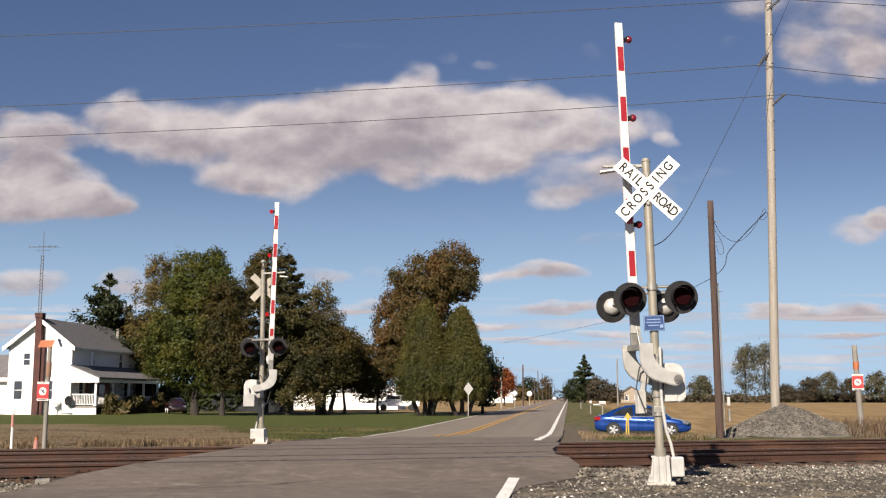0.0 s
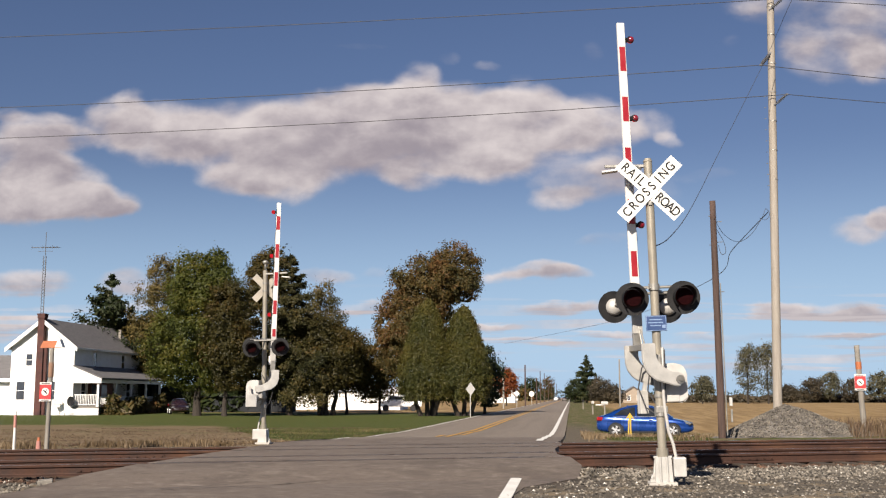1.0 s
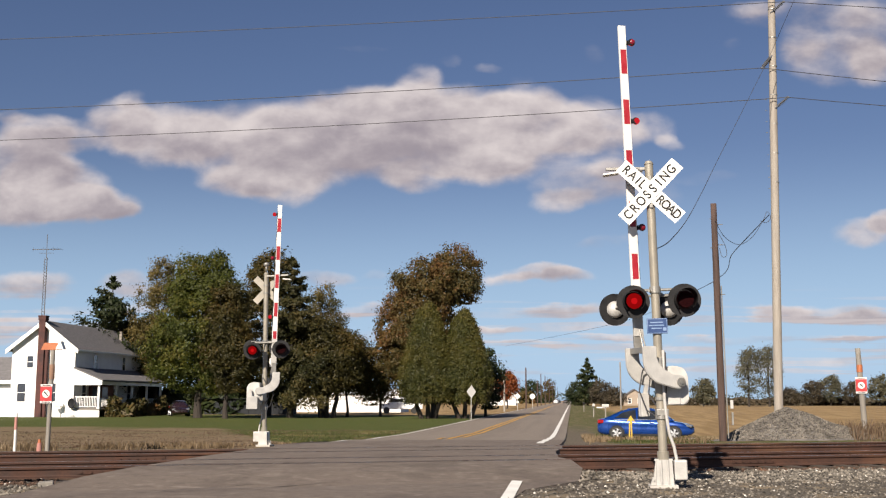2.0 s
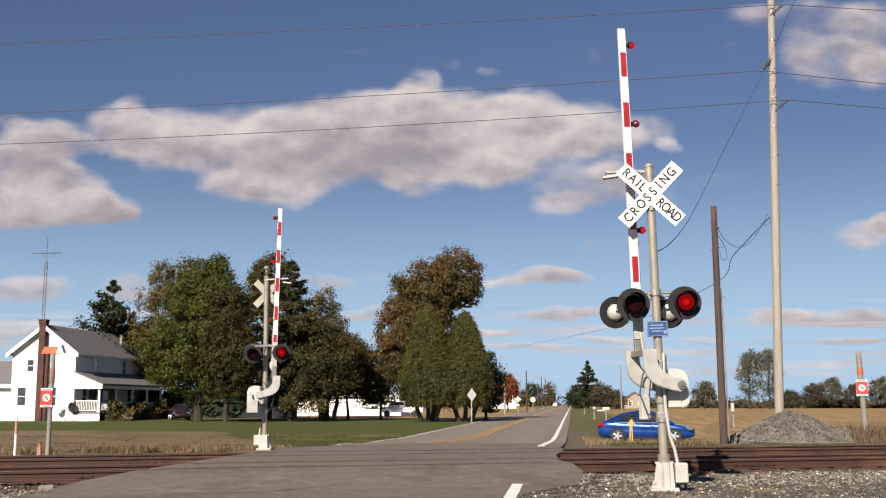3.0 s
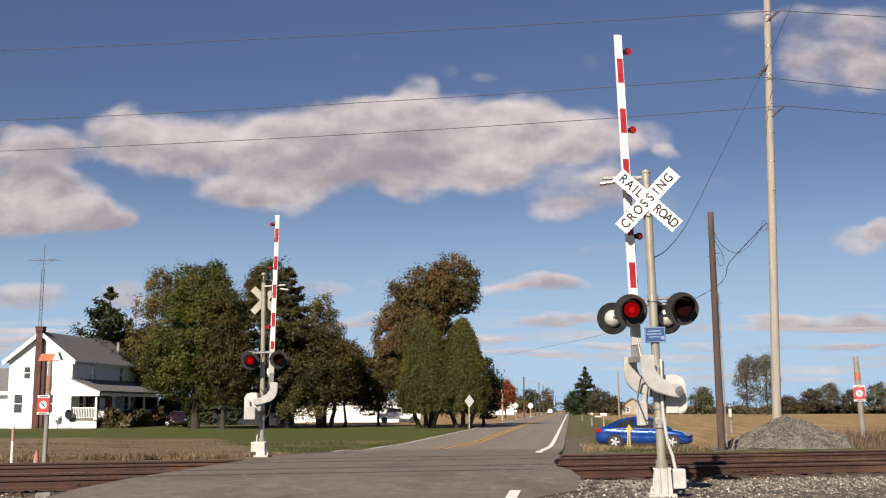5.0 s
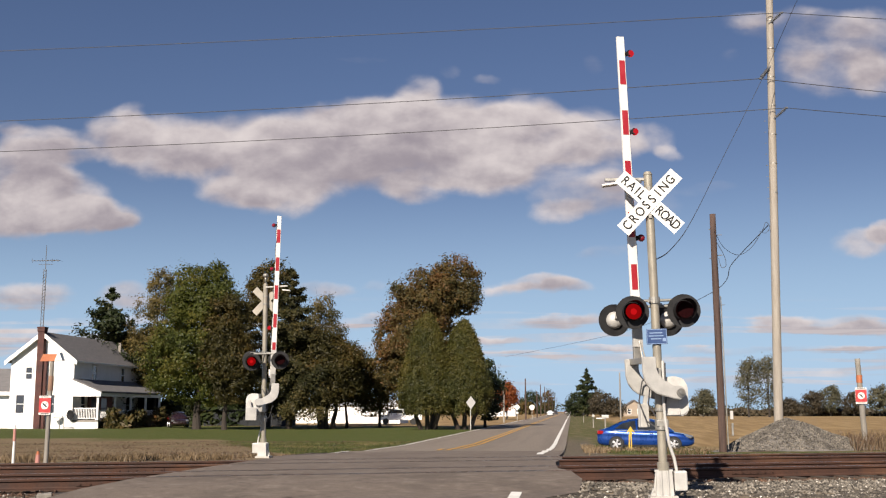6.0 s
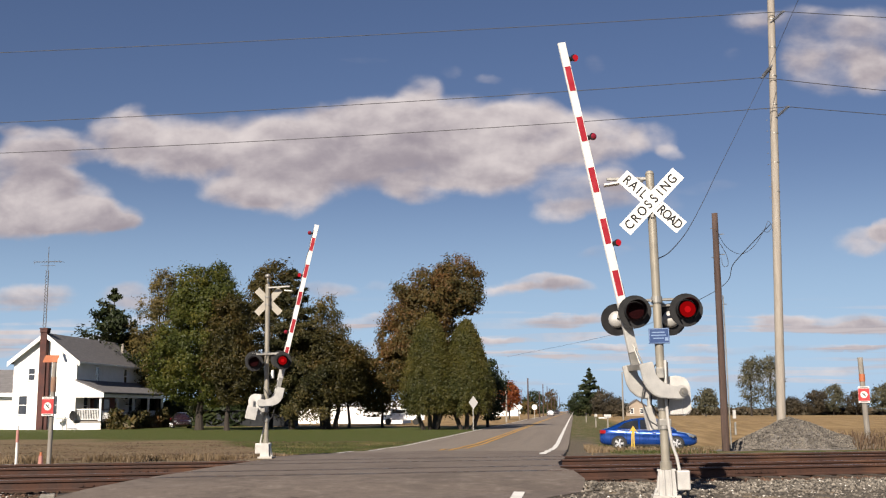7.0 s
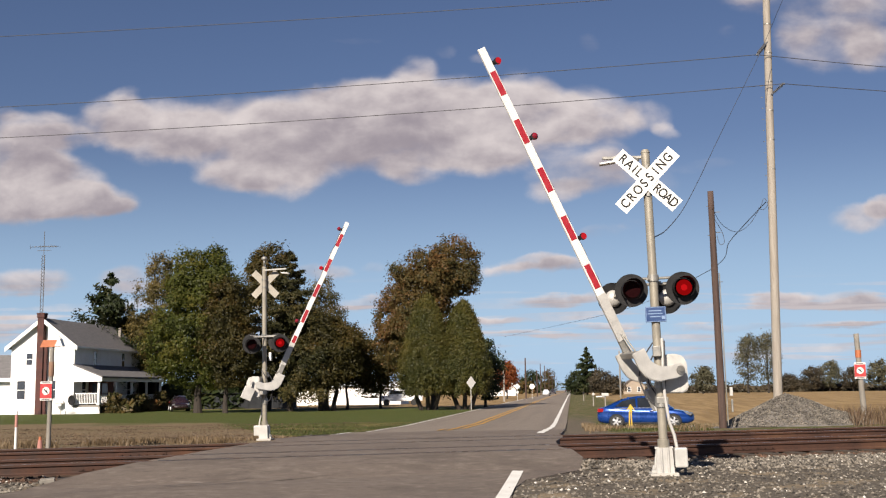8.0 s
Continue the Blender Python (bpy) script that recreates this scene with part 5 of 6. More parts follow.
    # wheels
    for x in (-.825, .825):
        for y in (-1.36, 1.36):
            out = 1 if x > 0 else -1
            w = part("wheel", tube(tube(B(), .325, .325, .21, pose(-.105 * out, 0, 0, 0, 90 * out, 0), 32), .33, .30, .02, pose(.09 * out, 0, 0, 0, 90 * out, 0), 32), RUBBER, car, "black tyre", pose(x, y, .325))
            bm = B()
            tube(bm, .225, .225, .02, pose(.105 * out, 0, 0, 0, 90 * out, 0), 28, mat=1)
            for i in range(5):
                for d in (-9, 9):
                    a = radians(72 * i + d)
                    rod(bm, (.125 * out, .04 * math.cos(a), .04 * math.sin(a)), (.125 * out, .215 * math.cos(a), .215 * math.sin(a)), .034, seg=6)
            tube(bm, .05, .05, .03, pose(.115 * out, 0, 0, 0, 90 * out, 0), 12)
            bmesh.ops.create_cone(bm, cap_ends=False, segments=28, radius1=.235, radius2=.222, depth=.03, matrix=pose(.12 * out, 0, 0, 0, 90 * out, 0))
            part("rim", bm, [ALLOY, BLACK], w, "five-spoke alloy rim")
            # black ring on the closed body stands in for shade in the wheel arch
            bm = B()
            prev = None
            for i in range(13):
                a = radians(-4 + 188 * i / 12)
                row = [bm.verts.new((out * (abs(x) + .094 - .0 * i), y + r * math.cos(a), .325 + r * math.sin(a))) for r in (.335, .385)]
                row += [bm.verts.new((out * (abs(x) + .06), y + .335 * math.cos(a), .325 + .335 * math.sin(a)))]
                if prev:
                    bm.faces.new((prev[0], prev[1], row[1], row[0])), bm.faces.new((prev[2], prev[0], row[0], row[2]))
                prev = row
            part("wheel_arch", bm, BLACK, car, "black strip standing in for the shaded wheel-arch gap")
    # lamps, mirrors, handles, seams
    for s in (-1, 1):
        bm = B()
        box(bm, .30, .34, .17, pose(s * .70, -2.14, .88, 0, 0, s * 14), .03)
        part("tail_lamp", bm, TAIL, car, "wrapped red tail lamp")
        bm = B()
        box(bm, .26, .42, .11, pose(s * .68, 2.04, .70, -14, 0, -s * 18), .03)
        part("headlamp", bm, HEADLAMP, car, "clear headlamp")
        bm = B()
        box(bm, .17, .10, .12, pose(s * .99, .72, 1.03), .03)
        part("door_mirror", bm, paint, car)
        if detail:
            for y in (-.62, .32):
                bm = B()
                box(bm, .03, .20, .03, pose(s * .915, y, .84), .008)
                part("door_handle", bm, CHROME, car)
            for y in (-1.0, -.38, .92):
                bm = B()
                box(bm, .006, .012, .62, pose(s * .914, y, .62))
                part("door_seam", bm, BLACK, car)
            bm = B()
            box(bm, .02, 2.2, .10, pose(s * .885, -.02, .245), .006)
            part("sill", bm, BLACK, car)
            bm = B()
            box(bm, .012, 2.7, .025, pose(s * .835, -.15, .985, 0.8, 0, 0))
            part("window_trim", bm, CHROME, car, "bright trim under the side glass")
    bm = B()
    box(bm, 1.0, .06, .12, pose(0, -2.31, .62), .01)
    part("rear_plate", bm, WHITE_PAINT, car)
    bm = B()
    box(bm, 1.1, .08, .22, pose(0, 2.27, .52), .03)
    part("grille", bm, BLACK, car)
    if detail:
        bm = B()
        prism(bm, [(-.05, 0), (.05, 0), (.0, .09)], -.04, .1)
        part("roof_fin", bm, paint, car, "", pose(0, -.85, 1.42))
    return car


sedan("parked_car", "metallic blue four-door saloon car parked on the grass verge", CAR_BLUE, pose(3.60, 54.2, ground_z(3.60, 54.2) + 0.01, 0, 0, -97))
sedan("dark_car", "maroon car parked beside the house, shade put into its paint", CAR_MAROON_SHADED, pose(-39.3, 105.0, 0.2, 0, 0, 205), False)


def pickup():
    t = thing("white_truck", "white pickup truck parked by the white shed", "truck", pose(-20.4, 128, 0.2, 0, 0, 100))
    bm = B()
    box(bm, 1.9, 5.2, .65, pose(0, 0, .85), .08)
    box(bm, 1.8, 1.9, .75, pose(0, .5, 1.5), .14)
    part("body", bm, CAR_WHITE, t)
    bm = B()
    box(bm, 1.84, 1.5, .42, pose(0, .5, 1.55), .05)
    part("window_band", bm, CAR_GLASS, t)
    for x in (-.85, .85):
        for y in (-1.6, 1.7):
            part("wheel", tube(B(), .38, .38, .24, pose(x - .12, y, .38, 0, 90, 0), 20), RUBBER, t)


pickup()
for y0, y1, x, paint, nm, lab in ((480, 272, -6.4, CAR_WHITE, "oncoming_car", "small white car coming along the far road"),
                                  (590, 372, -6.4, CAR_DARK, "following_car", "dark car following on the far road"),
                                  (420, 610, -2.8, CAR_DARK, "leaving_car", "dark car driving away on the far road")):
    moving_cars.append((sedan(nm, lab, paint, pose(x, y0, 0.2), False), y0, y1, x))


# ---- poles and wires ----
def pole(name, label, base, top, r0, r1, mat, spikes=0):
    base, top = Vector(base), Vector(top)
    t = thing(name, label, "pole", Matrix.Translation(base))
    d = top - base
    bm = B()
    rings = 14
    m = d.to_track_quat("Z", "Y").to_matrix().to_4x4()
    prev = None
    for i in range(rings + 1):
        f = i / rings
        r = r0 + (r1 - r0) * f
        ring = []
        for j in range(16):
            a = 2 * math.pi * j / 16
            rr = r * (1 + .05 * noise.noise((f * 9, j * .8, r0 * 50)))
            ring.append(bm.verts.new(m @ Vector((rr * math.cos(a), rr * math.sin(a), d.length * f - (.4 if i == 0 else 0)))))
        if prev:
            for j in range(16):
                bm.faces.new((prev[j], prev[(j + 1) % 16], ring[(j + 1) % 16], ring[j]))
        prev = ring
    bm.faces.new(prev)
    part("shaft", bm, mat, t, smooth=True)
    return t


big = pole("utility_pole", "tall pale wooden utility pole rising behind the gravel heap", (7.28, 39.7, 0.4), (7.74, 39.7, 19.5), .165, .125, WOOD_PALE)
INS = surface("grey insulator", (0.0647, 0.0680, 0.0777), (0.1165, 0.1198, 0.1295), 8, 0.35, 0, 0.1, 40)


def insulator(parent, a, b):
    a, b = Vector(a), Vector(b)
    bm = B()
    rod(bm, a, b, .035, seg=8)
    for i in range(7):
        p = a.lerp(b, .25 + .1 * i)
        q = a.lerp(b, .25 + .1 * i + .04)
        rod(bm, p, q, .075, .055, seg=12)
    rod(bm, b - Vector((.05, 0, 0)), b + Vector((.05, 0, 0)), .04, seg=8)
    part("insulator", bm, INS, parent, "ribbed grey insulator post")


o = Vector((7.28, 39.7, 0.4))
TOPS = [Vector((8.06, 39.45, 16.62)), Vector((7.18, 39.45, 14.10)), Vector((8.06, 39.45, 12.95))]
insulator(big, Vector((7.60, 39.6, 16.25)) - o, TOPS[0] - o)
insulator(big, Vector((7.60, 39.6, 14.62)) - o, TOPS[1] - o)
insulator(big, Vector((7.62, 39.6, 12.58)) - o, TOPS[2] - o)
bm = B()
for i in range(9):
    rod(bm, (.0, 0, 9.2 + i * .42), (.06, 0, 9.2 + i * .42), .012, seg=5)
    tube(bm, .150, .150, .03, pose(.24 + .026 * i, 0, 9.4 + i * 1.1), 14, False)
tagged(part("step_bolts", bm, STEEL, big, "small steel step bolts and bands"), kind="stuff")
for i, (tip, zl, zr, sag) in enumerate(((TOPS[0], 17.0, 14.6, .40), (TOPS[1], 14.1, 11.2, .66), (TOPS[2], 12.9, 10.1, .75))):
    wire("power_line", sagging(tip, (-62, 39.4, zl), sag, 40), .013, CABLE, "thin overhead power line", "cable")
    wire("power_line", sagging(tip, (48, 46, zr + 1.2), (.3, .68, .39)[i], 30), .013, CABLE, "thin overhead power line", "cable")
brown = pole("telephone_pole", "weathered brown wooden telephone pole beside the tracks", (4.98, 37.0, 0.45), (4.87, 36.6, 8.52), .13, .10, WOOD_OLD)
ob_ = Vector((4.98, 37.0, 0.45))
bm = B()
rod(bm, (.17, -.05, .2), (.10, -.05, 5.3), .022, seg=6)
part("pale_conduit", bm, STEEL, brown, "pale conduit up the pole")
bm = B()
box(bm, .10, .12, .28, pose(.30, -.1, 1.32), .01)
part("meter_box", bm, SILVER, brown)
bm = B()
box(bm, .06, .08, .42, pose(.32, -.1, .85), .01)
part("fuse_box", bm, STEEL, brown)
bm = B()
for z, s in ((7.6, -1), (7.4, 1), (6.7, 1), (6.6, -1), (5.0, 1)):
    rod(bm, (0, -.05, z), (s * .22, -.08, z), .014, seg=5)
part("steps", bm, STEEL, brown)


def spline(pts, steps=10):
    """A smooth line through a few places."""
    pts = [Vector(p) for p in pts]
    out = []
    for i in range(len(pts) - 1):
        p0, p1, p2, p3 = pts[max(i - 1, 0)], pts[i], pts[i + 1], pts[min(i + 2, len(pts) - 1)]
        for j in range(steps):
            f = j / steps
            out.append(.5 * ((2 * p1) + (p2 - p0) * f + (2 * p0 - 5 * p1 + 4 * p2 - p3) * f * f + (3 * p1 - p0 - 3 * p2 + p3) * f ** 3))
    return out + [pts[-1]]


SERVICE = [(1.33, 16.6, 4.24), (1.85, 20, 4.86), (2.60, 24, 5.9), (3.42, 27.5, 7.26), (4.36, 31, 8.93), (7.08, 38, 13.85), (7.88, 37, 15.66), (9.6, 33.5, 19.5)]
wire("service_cable", spline(SERVICE), .009, CABLE,
     "black service cable from the gate mast to the pole", "cable")
wire("drop_cable", spline([(4.9, 36.5, 7.9), (5.3, 37.2, 7.45), (5.9, 38, 7.3), (6.5, 38.8, 7.7), (7.0, 39.4, 8.4), (7.15, 39.5, 8.7), (7.28, 39.5, 8.5), (7.12, 39.5, 8.3), (6.9, 39.4, 8.35)]), .009, CABLE,
     "drooping black cable between two poles", "cable")
wire("drop_cable", spline([(4.95, 36.5, 7.55), (5.2, 36.6, 7.1), (5.25, 36.6, 6.75), (5.1, 36.6, 6.7), (5.02, 36.6, 7.0)]), .009, CABLE, "looped black cable on the pole", "cable")
wire("far_cable", spline([(7.24, 39.6, 8.6), (6.6, 44, 7.85), (7.3, 60, 8.07), (4.28, 110, 9.5), (-11.5, 190, 11.2)]), .016, CABLE, "thin cable running off along the road", "cable")

# poles along the road
for x, y, top, mat in ((-9.35, 150, 5.5, WOOD_PALE), (-8.0, 190, 7.4, WOOD_OLD), (-7.6, 240, 6.0, WOOD_OLD), (-8.2, 290, 8.6, WOOD_OLD), (-8.2, 335, 9.0, WOOD_OLD), (-8.3, 400, 9.0, WOOD_OLD),
                       (-8.3, 470, 9.0, WOOD_OLD), (-8.3, 540, 9.0, WOOD_OLD), (-8.3, 620, 9.0, WOOD_OLD), (8.2, 185, 8.2, WOOD_GREY), (4.4, 330, 8.5, WOOD_OLD)):
    p = pole("roadside_pole", "far wooden pole standing along the road", (x, y, .15), (x, y, top), .14, .11, mat)


# ---- signs and posts ----
def sign_post(name, label, base, height, r, mat):
    return pole(name, label, base, Vector(base) + Vector(height), r, r * .9, mat)


NOTICE_RED = surface("red notice", (0.3237, 0.0162, 0.0194), (0.4014, 0.0324, 0.0324), 5, 0.5, 0, 0.05, 40)


def notice(parent, m, s=.40):
    bm = B()
    box(bm, s, .012, s * 1.5, bevel=.004)
    p = part("notice", bm, SHEET_WHITE, parent, "red and white notice", m)
    bm = B()
    box(bm, s * .98, .004, s * 1.16, pose(0, -.009, 0))
    part("red_field", bm, NOTICE_RED, p)
    bm = B()
    tube(bm, s * .31, s * .31, .004, pose(0, -.012, 0, 90, 0, 0), 28)
    part("white_disc", bm, SHEET_WHITE, p)
    bm = B()
    bmesh.ops.create_cone(bm, cap_ends=False, segments=28, radius1=s * .25, radius2=s * .25, depth=.004, matrix=pose(0, -.018, 0, 90, 0, 0))
    box(bm, s * .10, .003, s * .45, pose(0, -.018, 0, 0, -45, 0))
    box(bm, s * .05, .003, s * .30, pose(.02, -.018, .02, 0, 30, 0))
    part("barred_mark", bm, BLACK, p)
    bm = B()
    for z in (s * .66, -s * .66):
        bm = B()
        box(bm, s * .7, .003, s * .06, pose(0, -.009, z))
        part("bar", bm, BLACK, p)


FADED = surface("worn reddish paint", (0.1660, 0.0913, 0.0581), (0.2490, 0.1494, 0.0996), 4, 0.8, 0, 0.2, 30)
lp = sign_post("marker_post", "grey wooden post with red notice and orange roof marker", (-12.44, 24.6, .56), (.03, 0, 2.62), .055, WOOD_GREY)
notice(lp, pose(-.05, -.085, 1.50), .30)
bm = B()
prism(bm, [(-.27, 0), (.20, 0), (.20, .02), (.16, .17), (-.20, .17), (-.27, .02)], -.06, .06)
part("marker_roof", bm, ORANGE, lp, "faded orange roof-shaped marker", pose(.02, 0, 2.55))
bm = B()
prism(bm, [(.10, 0.0), (.30, 0), (.22, .19), (.18, .19)], -.075, .075)
part("white_end", bm, SHEET_WHITE, lp, "white marker end", pose(.02, 0, 2.56))
bm = B()
tube(bm, .066, .066, .35, pose(.022, 0, 1.85), 14)
part("faded_band", bm, FADED, lp, "worn reddish paint band")
rp = sign_post("marker_post", "grey wooden post with red notice beside the field", (10.87, 42.1, .4), (-.13, 0, 3.45), .105, WOOD_GREY)
notice(rp, pose(-.10, -.13, 2.06, 0, 0, -8), .40)
bm = B()
tube(bm, .11, .11, .28, pose(-.1, 0, 2.55), 14)
part("orange_band", bm, ORANGE, rp, "faded orange band")

PINKISH = surface("faded red paint", (0.2988, 0.1245, 0.1079), (0.3984, 0.1992, 0.1660), 5, 0.7, 0, 0.1, 40)
st = thing("marker_stake", "short white stake with red band beside the track", "stake", pose(-13.45, 24.95, .58))
part("stake", tube(B(), .035, .03, .62, pose(0, 0, 0, 0, 0, 0), 10), WHITE_PAINT, st)
part("red_band", tube(B(), .037, .034, .30, pose(0, 0, .62), 10), PINKISH, st, "faded red band")
part("white_cap", tube(B(), .036, .03, .10, pose(0, 0, .92), 10), WHITE_PAINT, st)
cn = thing("orange_marker", "small orange utility marker among the weeds", "marker", pose(-12.9, 25.1, .62))
part("body", tube(B(), .065, .05, .26, pose(0, 0, 0), 10), PINKISH, cn)
part("cap", tube(B(), .04, .03, .08, pose(0, 0, .26), 10), ORANGE, cn)

ya = thing("arrow_marker", "yellow arrow-topped cable marker standing on the verge", "marker", pose(2.22, 42.0, .32))
for x in (-.06, .02):
    bm = B()
    box(bm, .05, .05, .74, pose(x, 0, .36, 0, 2 if x < 0 else -1, 0), .006)
    part("stake", bm, YELLOW_PAINT, ya)
bm = B()
prism(bm, [(-.19, .72), (-.05, .82), (-.05, .68), (.05, .68), (.05, .82), (.19, .72), (.0, 1.0)], -.03, .03)
part("arrow_head", bm, YELLOW_PAINT, ya)


def road_sign(label, x, y, h, shape, mat, turn=0, size=.38, mat2=None):
    s = thing("road_sign", label, "road sign", pose(x, y, .15))
    bm = B()
    box(bm, .06, .05, h, pose(0, 0, h / 2), .008)
    part("post", bm, SILVER, s)
    bm = B()
    if shape == "diamond":
        box(bm, size * 2, .012, size * 2, pose(0, -.04, h - .1, 0, 45, 0) @ pose(0, 0, 0), .003)
    else:
        tube(bm, size * 1.2, size * 1.2, .012, pose(0, -.03, h - .1, 90, 0, 0), 28)
    p = part("plate", bm, mat, s)
    p.matrix_basis = pose(0, 0, 0, 0, 0, turn)
    if mat2:
        bm = B()
        box(bm, size * 1.1, .012, size * .8, pose(0, -.04, h - 1.0))
        part("lower_plate", bm, mat2, s)
    return s


road_sign("bare-backed diamond road sign on a pale post", -8.6, 92.3, 2.5, "diamond", SHEET_WHITE, 50, .40)
road_sign("pale back of a diamond warning sign by the road", -8.5, 170, 2.3, "diamond", SHEET_WHITE, 0, .34, SHEET_WHITE)
road_sign("round white back of a railway advance sign", -6.9, 190, 2.3, "round", SHEET_WHITE, 0, .38)

for x, y, s in ((2.1, 108, 1), (2.9, 96, 1.1), (1.6, 150, 1)):
    mb = thing("mailbox", "grey mailbox on a wooden post by the road", "mailbox", pose(x, y, .18, 0, 0, 0), "mailboxes")
    bm = B()
    box(bm, .12, .12, 1.05, pose(0, 0, .52), .01)
    part("post", bm, WOOD_GREY, mb)
    bm = B()
    prism(bm, [(-.13, 0), (.13, 0), (.13, .16), (.09, .24), (0, .27), (-.09, .24), (-.13, .16)], -.3, .3)
    part("box", bm, SILVER if x > 2 else BLACK, mb, "", pose(0, 0, 1.05, 0, 0, 90 if x > 2.5 else 0))
    if x > 2.5:
        bm = B()
        box(bm, .85, .1, .1, pose(-.35, 0, 1.02))
        part("arm", bm, WHITE_PAINT, mb)


def far_house(x, y, w, d, h, label, wall):
    s = thing("far_house", label, "house", pose(x, y, .1))
    bm = B()
    prism(bm, [(-w / 2, 0), (w / 2, 0), (w / 2, h), (0, h + w * .32), (-w / 2, h)], 0, d)
    part("wall", bm, wall, s)
    for q in (-1, 1):
        bm = B()
        prism(bm, [(0, h + w * .32 + .02), (q * (w / 2 + .4), h - .25), (q * (w / 2 + .4), h), (0, h + w * .32 + .25)], -.4, d + .4)
        part("roof", bm, ROOFING, s, "brown-grey roof slope")
    for x2 in (-w * .22, w * .22):
        window(s, pose(x2, -.02, h * .55), .8, 1.2)


TAN_WALL = surface("tan siding", (0.2331, 0.1877, 0.1424), (0.2978, 0.2460, 0.1942), 1, 0.7, 0, 0.1, 10)
far_house(17.0, 300, 6.0, 9, 2.4, "tan house with a steep roof beyond the field", TAN_WALL)
far_house(-20.0, 300, 9, 8, 3.0, "small pale house far along the road", SIDING)


# ---- trees and plants ----
def leaf_mesh(name, centres, normals, sizes, mat, rng, droop=0.0, long=1.25):
    """Many small leaf sprays, each one folded pair of triangles."""
    k = len(centres)
    nrm = normals + rng.normal(0, .55, (k, 3))
    nrm /= np.linalg.norm(nrm, axis=1)[:, None] + 1e-9
    t = rng.normal(0, 1, (k, 3))
    t[:, 2] -= droop
    t -= (t * nrm).sum(1)[:, None] * nrm
    t /= np.linalg.norm(t, axis=1)[:, None] + 1e-9
    b = np.cross(nrm, t)
    s = sizes[:, None]
    fold = nrm * s * rng.uniform(.1, .45, (k, 1))
    v = np.stack([centres - t * s * long, centres + b * s * .62 - fold, centres + t * s * long, centres - b * s * .62 - fold], 1)
    v += rng.normal(0, .12, v.shape) * sizes[:, None, None]
    i = 4 * np.arange(k)[:, None]
    f = np.concatenate([i + np.array([0, 1, 2]), i + np.array([0, 2, 3])], 1).reshape(-1, 3)
    me = bpy.data.meshes.new(name)
    me.from_pydata(v.reshape(-1, 3).tolist(), [], f.tolist())
    me.materials.append(mat)
    return me


def tree(label, x, y, lobes, leaf, count, size, trunk_r, trunk_top, seed, stems=1, lean=(0, 0), clump=.48, droop=.2, base_z=.15, bare=0.0, shell=.62, name="tree", limbs=True, per_clump=62):
    """lobes: (dx, dy, z, rx, ry, rz) egg shapes that the crown fills with clumps of leaves."""
    rng = np.random.default_rng(seed)
    rnd = random.Random(seed)
    t = thing(name, label, "tree", pose(x, y, base_z))
    bm = B()
    for k in range(stems):
        bx = 0 if stems == 1 else (k - (stems - 1) / 2) * .55
        by = 0 if stems == 1 else rnd.uniform(-.3, .3)
        top = Vector((lean[0] + (0 if stems == 1 else (k - (stems - 1) / 2) * 1.1), lean[1] + by * 2, trunk_top))
        a = Vector((bx, by, -.2))
        prev, pr = a, trunk_r * 1.25
        for i in range(1, 6):
            f = i / 5
            q = a.lerp(top, f) + Vector((rnd.uniform(-.12, .12), rnd.uniform(-.12, .12), 0)) * (f < 1)
            r = trunk_r * (1 - .6 * f)
            rod(bm, prev, q, pr, r, 10)
            prev, pr = q, r
        if limbs:
            for lx, ly, lz, rx, ry, rz in lobes:
                for j in range(5):
                    f = rnd.uniform(.35, .95)
                    s = a.lerp(top, f)
                    e = Vector((lx + rnd.uniform(-.6, .6) * rx, ly + rnd.uniform(-.6, .6) * ry, lz + rnd.uniform(-.5, .75) * rz))
                    if e.z < s.z + .2:
                        continue
                    mid = s.lerp(e, .5) + Vector((0, 0, .12 * (e - s).length))
                    r = trunk_r * .32 * (1.1 - f * .5)
                    rod(bm, s, mid, r, r * .6, 6)
                    rod(bm, mid, e, r * .6, r * .15, 5)
                    for _ in range(2):
                        e2 = e + Vector((rnd.uniform(-.4, .4) * rx, rnd.uniform(-.4, .4) * ry, rnd.uniform(.0, .45) * rz))
                        rod(bm, mid.lerp(e, .5), e2, r * .35, r * .08, 4)
    part("trunk", bm, BARK, t, "dark rough trunk and limbs")
    vol = np.array([l[3] * l[4] * l[5] for l in lobes]) ** (2 / 3)
    per = np.maximum((count * vol / vol.sum()).astype(int), 10)
    cs, ns = [], []
    for (lx, ly, lz, rx, ry, rz), k in zip(lobes, per):
        groups = max(6, k // per_clump)
        d = rng.normal(0, 1, (groups, 3))
        d /= np.linalg.norm(d, axis=1)[:, None]
        rad = shell + (1.06 - shell) * rng.random(groups) ** .7
        rad *= 1 + .12 * np.sin(d[:, 0] * 5 + seed) * np.cos(d[:, 2] * 6 + seed)
        g = d * rad[:, None] * np.array([rx, ry, rz])
        idx = rng.integers(0, groups, k)
        way = rng.normal(0, 1, (k, 3))
        way /= np.linalg.norm(way, axis=1)[:, None]
        spread = way * np.abs(rng.normal(.82, .32, k))[:, None] * clump * 1.5 * np.array([1, 1, .8])
        spread *= rng.uniform(.6, 1.35, groups)[idx][:, None]
        c = g[idx] + spread
        c[:, 2] = np.maximum(c[:, 2], -rz * 1.02)
        keep = rng.random(k) > bare
        cs.append((c + np.array([lx, ly, lz]))[keep])
        nn = d[idx] * .7 + way * .9 + np.array([0, 0, .35])
        ns.append(nn[keep])
    cs, ns = np.concatenate(cs), np.concatenate(ns)
    cs[:, 2] = np.maximum(cs[:, 2], .25)
